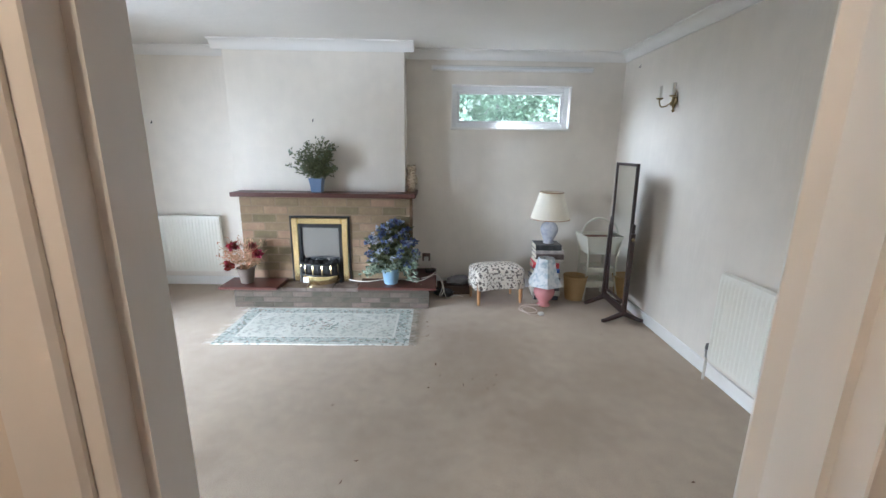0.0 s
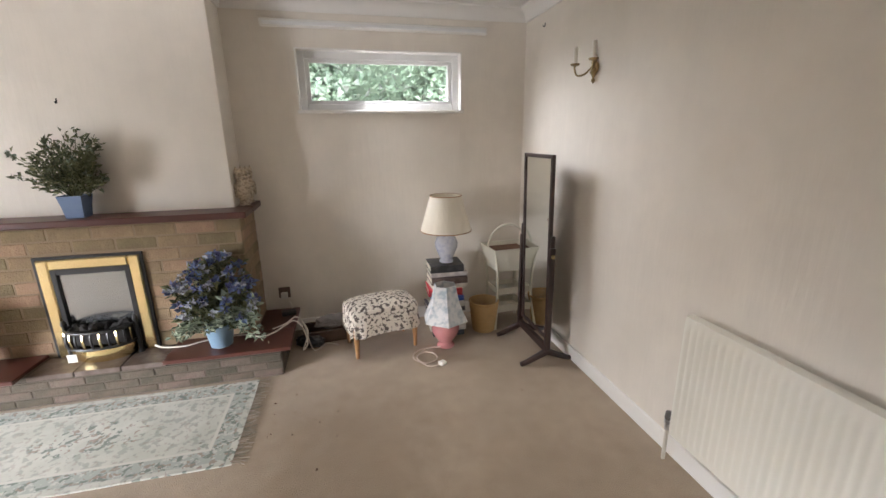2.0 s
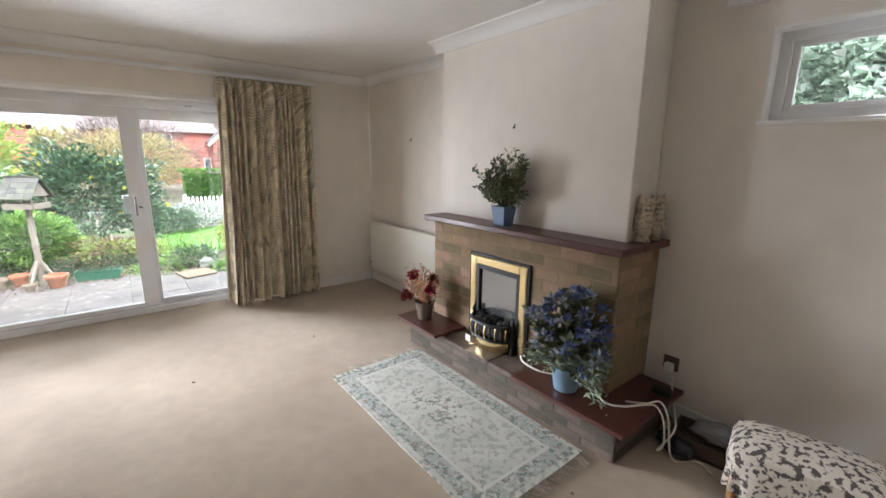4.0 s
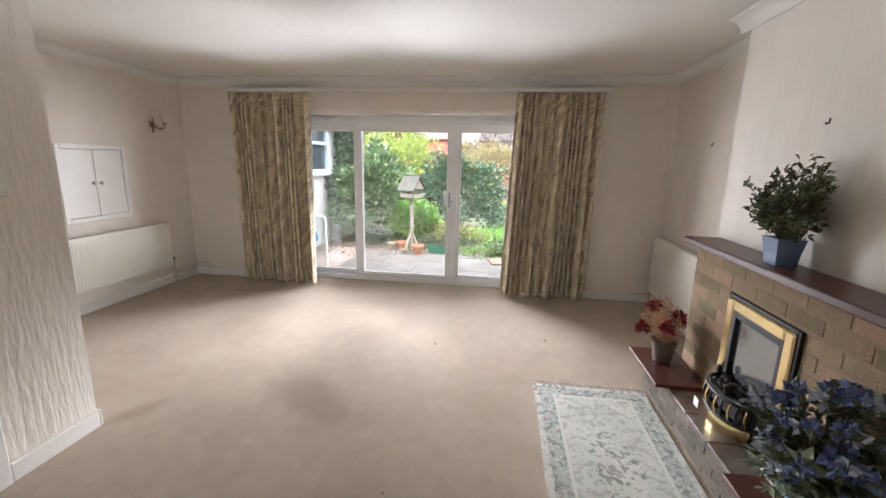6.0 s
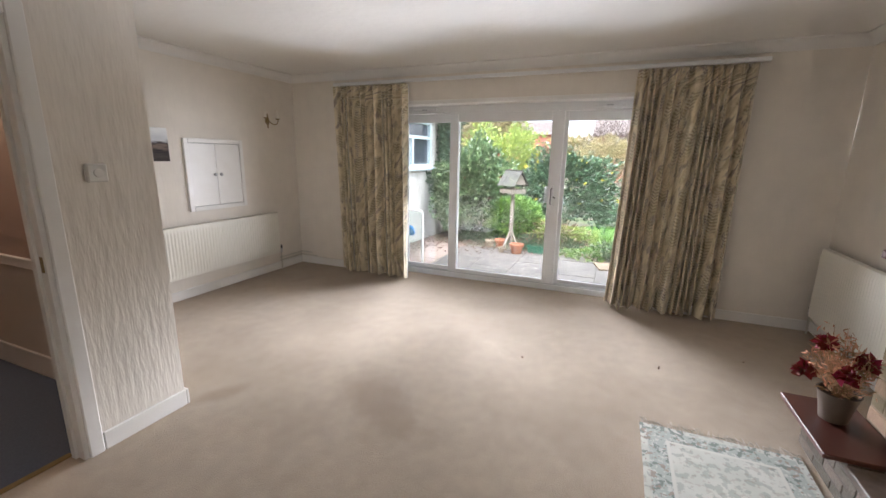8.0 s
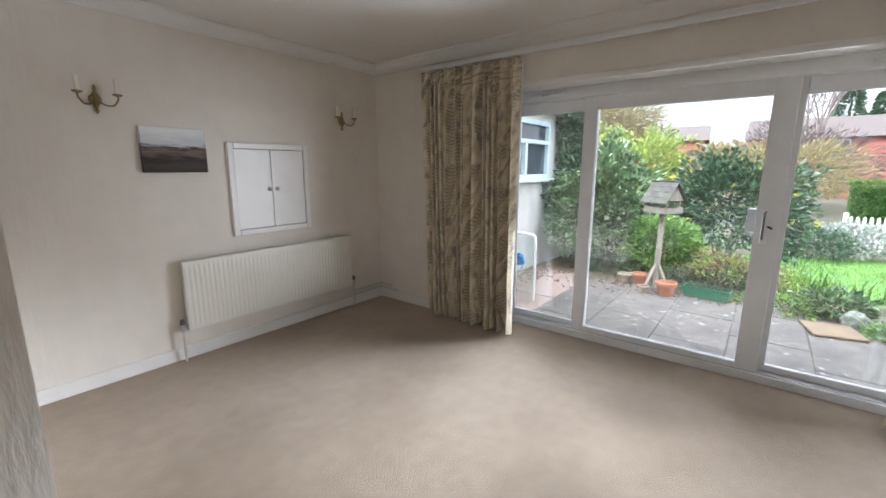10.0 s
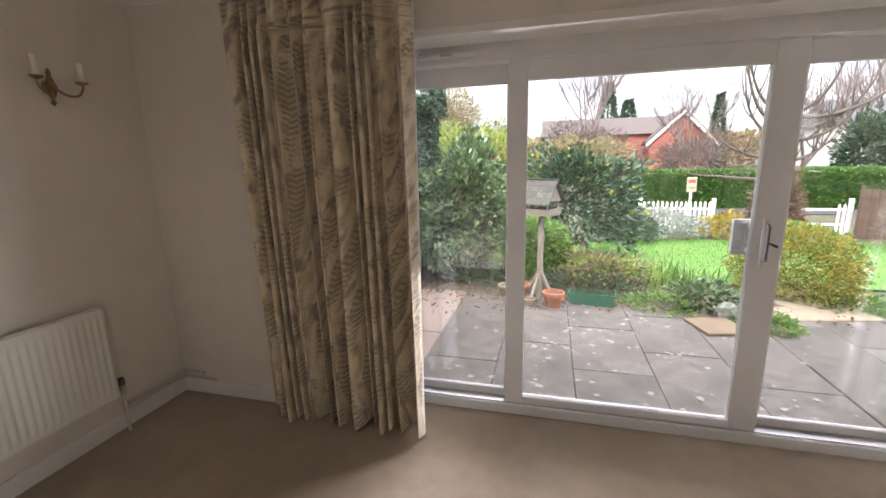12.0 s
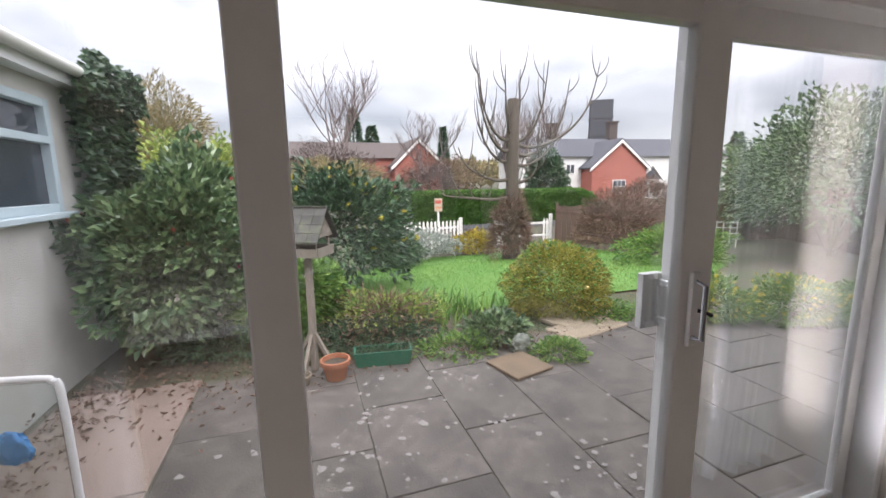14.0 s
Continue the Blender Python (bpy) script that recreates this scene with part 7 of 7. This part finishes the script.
for sx in (-1, 1):
    part("tray_rim", boxes((sx * 0.22 - 0.01, sx * 0.22 + 0.01, -0.185, 0.185, 1.12, 1.20)), OLD_WOOD, bt)
    for sy in (-1, 1):
        part("roof_post", boxes((sx * 0.18 - 0.014, sx * 0.18 + 0.014, sy * 0.15 - 0.014, sy * 0.15 + 0.014, 1.155, 1.30)), OLD_WOOD, bt)
    part("gable", made(lambda bm: (lambda v: (bm.faces.new(v[:3]), bm.faces.new(v[5:2:-1]), bm.faces.new((v[0], v[3], v[4], v[1])), bm.faces.new((v[1], v[4], v[5], v[2])), bm.faces.new((v[2], v[5], v[3], v[0]))))([bm.verts.new(p) for p in ((sx * 0.2, -0.2, 1.29), (sx * 0.2, 0.2, 1.29), (sx * 0.2, 0, 1.51), (sx * 0.215, -0.2, 1.29), (sx * 0.215, 0.2, 1.29), (sx * 0.215, 0, 1.51))])), OLD_WOOD, bt)
for sy in (-1, 1):
    for k in range(4):
        y0, y1 = 0.255 - k * 0.064, 0.255 - (k + 1) * 0.064 - 0.014
        z0, z1 = 1.255 + k * 0.071, 1.255 + (k + 1) * 0.071 + 0.016
        for j in range(4):
            x0 = -0.27 + j * 0.135
            part("shingle", made(lambda bm: (lambda v: [bm.faces.new([v[i] for i in q]) for q in ((0, 1, 2, 3), (7, 6, 5, 4), (0, 4, 5, 1), (1, 5, 6, 2), (2, 6, 7, 3), (3, 7, 4, 0))])([bm.verts.new(p) for p in (
                (x0, sy * y0, z0), (x0 + 0.131, sy * y0, z0), (x0 + 0.131, sy * y1, z1), (x0, sy * y1, z1), (x0, sy * y0, z0 + 0.014), (x0 + 0.131, sy * y0, z0 + 0.014), (x0 + 0.131, sy * y1, z1 + 0.008), (x0, sy * y1, z1 + 0.008))])), SHINGLE, bt)


def flower_pot(at, r, h, label, mat=TERRA):
    p = thing("flower_pot", label, "pot", at)
    part("pot", made(lambda bm: lathe(bm, [(r * 0.66, 0), (r * 0.68, 0.004), (r * 0.86, h * 0.72), (r, h * 0.74), (r * 1.02, h * 0.98), (r * 0.98, h), (r * 0.88, h), (r * 0.82, h * 0.6)], 26)), mat, p, "", True)
    part("soil", made(lambda bm: lathe(bm, [(r * 0.8, h * 0.7), (r * 0.82, h * 0.78)], 20)), SOIL, p)
    return p


flower_pot((-6.28, 1.365, GP), 0.125, 0.175, "round terracotta flower pot by the bird table")
flower_pot((-6.62, 0.98, GP), 0.11, 0.16, "weathered terracotta pot behind the bird table")
flower_pot((-6.62, 0.78, GP), 0.10, 0.13, "old brown pot among the leaves", STONE)
flower_pot((-6.25, 1.10, GP), 0.07, 0.09, "small empty stone coloured pot", STONE)
tg = thing("planting_trough", "dark green plastic planting trough with low plants", "planter", (-6.44, 1.80, GP), -8)
part("trough", made(tray, 0.0, 0.14, 0.075, 0.235, 0.095, 0.26), GREEN_PLASTIC, tg)
part("soil", boxes((-0.075, 0.075, -0.24, 0.24, 0.09, 0.115)), SOIL, tg)
raw("seedlings", *leaf_cloud([(Vector((random.Random(i).uniform(-0.07, 0.07), random.Random(i + 900).uniform(-0.23, 0.23), 0.115)), Vector((0, 0, 1))) for i in range(260)], 0.05, 0.3, seed=3), LEAF_DARK, tg, "sparse low plants")
frog = part("frog_statue", made(crumple, (0.07, 0.11, 0.11), 11), material("mossy_grey_stone", (0.15, 0.165, 0.14), 0.9, var=0.3, scale=20, bump=0.5, bump_scale=30), None, "", True)
frog.matrix_basis = pose(-6.25, 3.12, -0.25, 0, 0, 20)
tagged(frog, "small grey stone animal figure at the paving edge", "statue")
for k in range(3):
    s_ = part("garden_step", boxes((-0.2, 0.2, -0.45, 0.45, 0, 0.055), bevel=0.012), STONE, None)
    s_.matrix_basis = pose(-6.55 - k * 0.36, 4.12 + k * 0.12, land(-6.6, 4.1) + 0.0 + k * 0.012, 0, 0, 12 + k * 6)
    tagged(s_, "worn buff stone step up to the lawn", "step", "garden steps")
loose = part("loose_slab", boxes((-0.21, 0.21, -0.21, 0.21, 0, 0.028), bevel=0.006), RUSTY_SLAB, None)
loose.matrix_basis = pose(-5.94, 2.93, GP + 0.001, 0, 0, 14)
tagged(loose, "loose square rust brown paving slab", "slab")
airer = thing("cold_frame", "white tubular cold frame with a clear plastic sheet", "cold frame", (-5.0, 0.13, GP), 80)
part("tube_frame", made(lambda bm: (tube(bm, curve_points([(0.0, 0.0, 0.0), (0.0, 0, 0.72), (-0.03, 0, 0.80), (-0.1, 0, 0.82), (-0.62, 0, 0.82), (-0.69, 0, 0.80), (-0.72, 0, 0.72), (-0.72, 0, 0)], 4), 0.016, 10))), UPVC, airer, "", True)
sheet = part("plastic_sheet", boxes((-0.70, -0.02, -0.002, 0.002, 0.05, 0.80)), glass_material("cloudy_plastic", (0.86, 0.93, 0.92)), airer, "clear plastic sheet")
part("peg_bag", made(crumple, (0.07, 0.03, 0.08), 5), material("bright_blue_cloth", (0.05, 0.30, 0.68), 0.7, var=0.1), airer, "bright blue cloth", True).matrix_basis = pose(-0.27, 0.05, 0.40)

# leaf litter and moss at the bed edge
rng_l = random.Random(77)
lit = [(Vector((rng_l.gauss(-6.55, 0.35), rng_l.uniform(-0.6, 1.3), GP + 0.006)), Vector((rng_l.uniform(-1, 1), rng_l.uniform(-1, 1), 0.15))) for _ in range(500)]
lit += [(Vector((rng_l.uniform(-7, -4.6), rng_l.gauss(-0.45, 0.14), GP + 0.006)), Vector((rng_l.uniform(-1, 1), rng_l.uniform(-1, 1), 0.15))) for _ in range(420)]
lit += [(Vector((rng_l.gauss(-6.46, 0.12), rng_l.uniform(1.3, 4.3), GP + 0.006)), Vector((rng_l.uniform(-1, 1), rng_l.uniform(-1, 1), 0.15))) for _ in range(420)]
tagged(raw("leaf_litter", *leaf_cloud(lit, 0.04, 0.6, seed=12), BROWN_TWIG), "dry brown fallen leaves on the paving", "leaves", "", "stuff")

# ---- far houses ----


def house(name, label, at, rz, w, d, eave, ridge, wall_mat, roof_mat, windows=(), gable=None, chimneys=()):
    """Ridge along local y; the front looks along +x."""
    h = thing(name, label, "house", at, rz)
    part("wall", boxes((-d, 0, 0, w, -1, eave)), wall_mat, h)

    def roof(bm):
        o = 0.35
        v = [bm.verts.new(p) for p in ((o, -o, eave - 0.12), (o, w + o, eave - 0.12), (-d / 2, w + o, ridge), (-d / 2, -o, ridge), (-d - o, -o, eave - 0.12), (-d - o, w + o, eave - 0.12))]
        for q in ((0, 1, 2, 3), (3, 2, 5, 4), (0, 3, 4), (1, 5, 2), (0, 4, 5, 1)):
            bm.faces.new([v[i] for i in q])

    part("roof", made(roof), roof_mat, h)
    for y, z0, ww, hh in windows:
        wd = part("window", boxes((0.0, 0.06, y, y + ww, z0, z0 + hh)), GLOSS, h)
        n_ = 2 if ww < 1.4 else 3
        for k in range(n_):
            part("pane", boxes((0.06, 0.075, y + 0.07 + k * (ww - 0.07) / n_, y + (k + 1) * (ww - 0.07) / n_, z0 + 0.07, z0 + hh - 0.07)), DARK_GLASS, wd)
    if gable:
        y, gw, gd, ge, gr, gm, glazed = gable
        part("gable_wall", made(lambda bm: (lambda v: [bm.faces.new([v[i] for i in q]) for q in ((0, 1, 2, 3, 4), (9, 8, 7, 6, 5), (0, 5, 6, 1), (1, 6, 7, 2), (2, 7, 8, 3), (3, 8, 9, 4), (4, 9, 5, 0))])([bm.verts.new(p) for p in (
            (gd, y, -1), (gd, y + gw, -1), (gd, y + gw, ge), (gd, y + gw / 2, gr), (gd, y, ge), (-1, y, -1), (-1, y + gw, -1), (-1, y + gw, ge), (-1, y + gw / 2, gr), (-1, y, ge))])), gm, h)
        for s_ in (-1, 1):
            def slope(bm, a0, th, x0, x1):
                yc = y + gw / 2
                p = [(yc, gr + 0.02), (yc + s_ * (gw / 2 + 0.35), ge - 0.35 * (gr - ge) / (gw / 2) + 0.02)]
                v = [bm.verts.new((x, yy, zz + t_)) for x in (x0, x1) for yy, zz in p for t_ in (0, th)]
                for q in ((0, 1, 3, 2), (4, 6, 7, 5), (0, 4, 5, 1), (2, 3, 7, 6), (1, 5, 7, 3), (0, 2, 6, 4)):
                    bm.faces.new([v[i] for i in q])
            part("gable_roof", made(slope, 0, 0.14, -d / 2, gd + 0.22), roof_mat, h)
            part("bargeboard", made(slope, 0, -0.30, gd + 0.20, gd + 0.27), GLOSS, h, "white bargeboard")
        if glazed:
            wd = part("window", boxes((gd, gd + 0.06, y + gw / 2 - 0.75, y + gw / 2 + 0.75, 0.5, 1.9)), GLOSS, h)
            for k in range(3):
                for j in range(2):
                    part("pane", boxes((gd + 0.06, gd + 0.075, y + gw / 2 - 0.67 + k * 0.47, y + gw / 2 - 0.27 + k * 0.47, 0.58 + j * 0.66, 1.16 + j * 0.66)), DARK_GLASS, wd)
    for y, ch in chimneys:
        part("chimney", boxes((-d / 2 - 0.4, -d / 2 + 0.4, y - 0.5, y + 0.5, ridge - 0.6, ridge + ch), (-d / 2 - 0.5, -d / 2 + 0.5, y - 0.6, y + 0.6, ridge + ch, ridge + ch + 0.18)), ROOF_BROWN, h)
    return h


house("cottage", "white rendered cottage with a red brick gable and slate roof", (-42, 23.0, -0.6), -8, 25, 7.5, 4.5, 6.6, WHITE_RENDER, ROOF, windows=((2.0, 1.4, 1.2, 1.2), (5.0, 2.6, 1.0, 1.0), (14.5, 1.2, 1.8, 1.3), (19, 1.4, 1.3, 1.3)), gable=(6.8, 6.2, 2.2, 3.3, 5.95, RED_BRICK, True), chimneys=((5, 1.5), (12.5, 1.8)))
house("cottage", "red brick house with a brown tiled roof and white boards", (-42, 0.6, -0.6), 0, 11.6, 7, 4.3, 5.9, RED_BRICK, ROOF_BROWN, windows=((1.4, 2.8, 1.6, 1.2), (4.6, 2.8, 1.2, 1.2), (8.0, 0.8, 1.6, 1.2)), gable=(8.6, 4.6, 1.6, 3.6, 5.85, RED_BRICK, False), chimneys=())
house("cottage", "far red brick house with a brown roof", (-46, -22, -0.6), 6, 19, 7, 4.7, 6.2, RED_BRICK, ROOF_BROWN, windows=((3, 2.6, 1.4, 1.2), (9, 2.6, 1.4, 1.2), (14, 2.6, 1.4, 1.2)), chimneys=((4, 1.2),))
porch = thing("porch", "small white gabled porch by the cottage", "porch", (-38.2, 36.5, -0.6), -8)
part("porch_roof", made(lambda bm: (lambda v: [bm.faces.new([v[i] for i in q]) for q in ((0, 1, 2), (5, 4, 3), (0, 3, 4, 1), (1, 4, 5, 2), (2, 5, 3, 0))])([bm.verts.new(p) for p in ((0, -1.3, 1.9), (0, 1.3, 1.9), (0, 0, 3.4), (-2, -1.3, 1.9), (-2, 1.3, 1.9), (-2, 0, 3.4))])), ROOF, porch)
for s_ in (-1, 1):
    part("bargeboard", made(lambda bm: tube(bm, [(0.05, s_ * 1.4, 1.8), (0.05, 0, 3.45)], 0.14, 4)), GLOSS, porch, "white bargeboard")
part("porch_wall", boxes((-2, -0.05, -1.1, 1.1, -0.3, 1.9)), WHITE_RENDER, porch)
tower = thing("water_tower", "square grey tower block on the skyline", "tower", (-70, 55.2, -0.7), -35)
part("shaft", boxes((-2, 2, -2, 2, 0, 16.4), bevel=0.1), ROOF, tower)
for k in range(4):
    part("band", boxes((-2.1, 2.1, -2.1, 2.1, 3.5 + k * 3.2, 3.8 + k * 3.2)), ROOF, tower)

# far woods on the horizon
rng_w = random.Random(55)
wood = []
for _ in range(16000):
    y = rng_w.uniform(-140, 190)
    h = 6.5 + 3.0 * noise.noise((y * 0.05, 0, 3)) + 2.0 * noise.noise((y * 0.21, 4, 0))
    wood.append((Vector((-105 + rng_w.uniform(-6, 6), y, -0.7 + h * rng_w.random() ** 0.7)), Vector((0.4, rng_w.uniform(-0.5, 0.5), 1))))
tagged(raw("far_woods", *leaf_cloud(wood, 1.7, 0.5, seed=9), LEAF_WILLOW), "hazy line of distant woods", "woods", "", "stuff")

# ---- paving, slab by slab ----
patio = tagged(part("patio", boxes((-6.62, XG - 0.1, -0.72, 7.2, -0.32, GP - 0.011))), "weathered grey paving slabs beside the house", "patio", "", "structure")
patio.data.materials.append(JOINT)
SLABS = {}
rng_p = random.Random(13)
for c_i in range(11):
    y0 = 0.295 + 0.61 * c_i
    xs_ = [-3.88] + [v for v in [-3.86 - 0.92 * k - (0.44 if c_i % 2 else 0.0) for k in range(5)] if v < -3.95]
    last = -6.55 + 0.06 * noise.noise((c_i * 1.7, 0, 0))
    for a, b in zip(xs_, xs_[1:] + [last]):
        b = max(b, last)
        l = a - b - 0.007
        if l < 0.08:
            continue
        key = round(l, 2)
        if key not in SLABS:
            SLABS[key] = finish("slab", boxes((-l / 2, l / 2, -0.3015, 0.3015, -0.04, 0), bevel=0.005), SLAB)
        s_ = new("slab", SLABS[key])
        s_.parent = patio
        s_.matrix_basis = pose((a + b) / 2, y0 + 0.305, GP + rng_p.uniform(-0.004, 0.003), rng_p.uniform(-0.3, 0.3), rng_p.uniform(-0.3, 0.3), rng_p.choice((0, 180)))
for a, b in ((-3.88, -5.28), (-5.28, -6.66)):
    l = a - b - 0.012
    s_ = new("slab", finish("slab", boxes((-l / 2, l / 2, -0.47, 0.47, -0.04, 0), bevel=0.006), PINK_SLAB))
    s_.parent = patio
    s_.matrix_basis = pose((a + b) / 2, -0.19, GP - 0.002, 0, 0, 0)


def lichen():
    rng = random.Random(19)
    vs, fs = [], []
    patches = [(rng.uniform(-6.2, -3.9), rng.uniform(0.6, 3.4), rng.uniform(0.06, 0.22)) for _ in range(26)]
    for i in range(1150):
        if i % 2:
            x, y = rng.uniform(-6.4, -3.9), rng.gauss(2.1, 1.0)
        else:
            px, py, pr = rng.choice(patches)
            x, y = rng.gauss(px, pr), rng.gauss(py, pr)
        if not (0.35 < y < 5.5 and -6.45 < x < -3.7):
            continue
        r = 0.003 + 0.026 * rng.random() ** 7
        n = 9
        k = len(vs)
        vs.append((x, y, GP + 0.007))
        for i in range(n):
            a = 2 * math.pi * i / n
            rr = r * rng.uniform(0.55, 1.3)
            vs.append((x + rr * math.cos(a), y + rr * math.sin(a), GP + 0.0045))
        fs += [(k, k + 1 + i, k + 1 + (i + 1) % n) for i in range(n)]
    return vs, fs


tagged(raw("lichen_spots", *lichen(), LICHEN), "white lichen spots on the paving", "lichen", "", "stuff")


# ---- bricks of the fireplace and the hearth ----
lay(fp, "x", SX0, SX1, SY + 0.013, 0.225, 10, BRICK, skip=(-1.175, -0.605, 0.0, 0.86), depth=0.026, h=0.0685, seed=3)
lay(fp, "y", SY + 0.03, YN - 0.003, SX1 - 0.013, 0.225, 10, BRICK, depth=0.026, h=0.0685, seed=6)
lay(fp, "y", SY + 0.03, CY - 0.003, SX0 + 0.013, 0.225, 10, BRICK, depth=0.026, h=0.0685, seed=8)
lay(hearth, "x", HX0, HX1, HY + 0.013, 0.004, 3, HEARTH_BRICK, depth=0.026, l=0.175, h=0.045, j=0.007, seed=9)
lay(hearth, "y", HY + 0.03, 4.515, HX1 - 0.013, 0.004, 3, HEARTH_BRICK, depth=0.026, l=0.175, h=0.045, j=0.007, seed=10)
lay(hearth, "y", HY + 0.03, SY, HX0 + 0.013, 0.004, 3, HEARTH_BRICK, depth=0.026, l=0.175, h=0.045, j=0.007, seed=12)
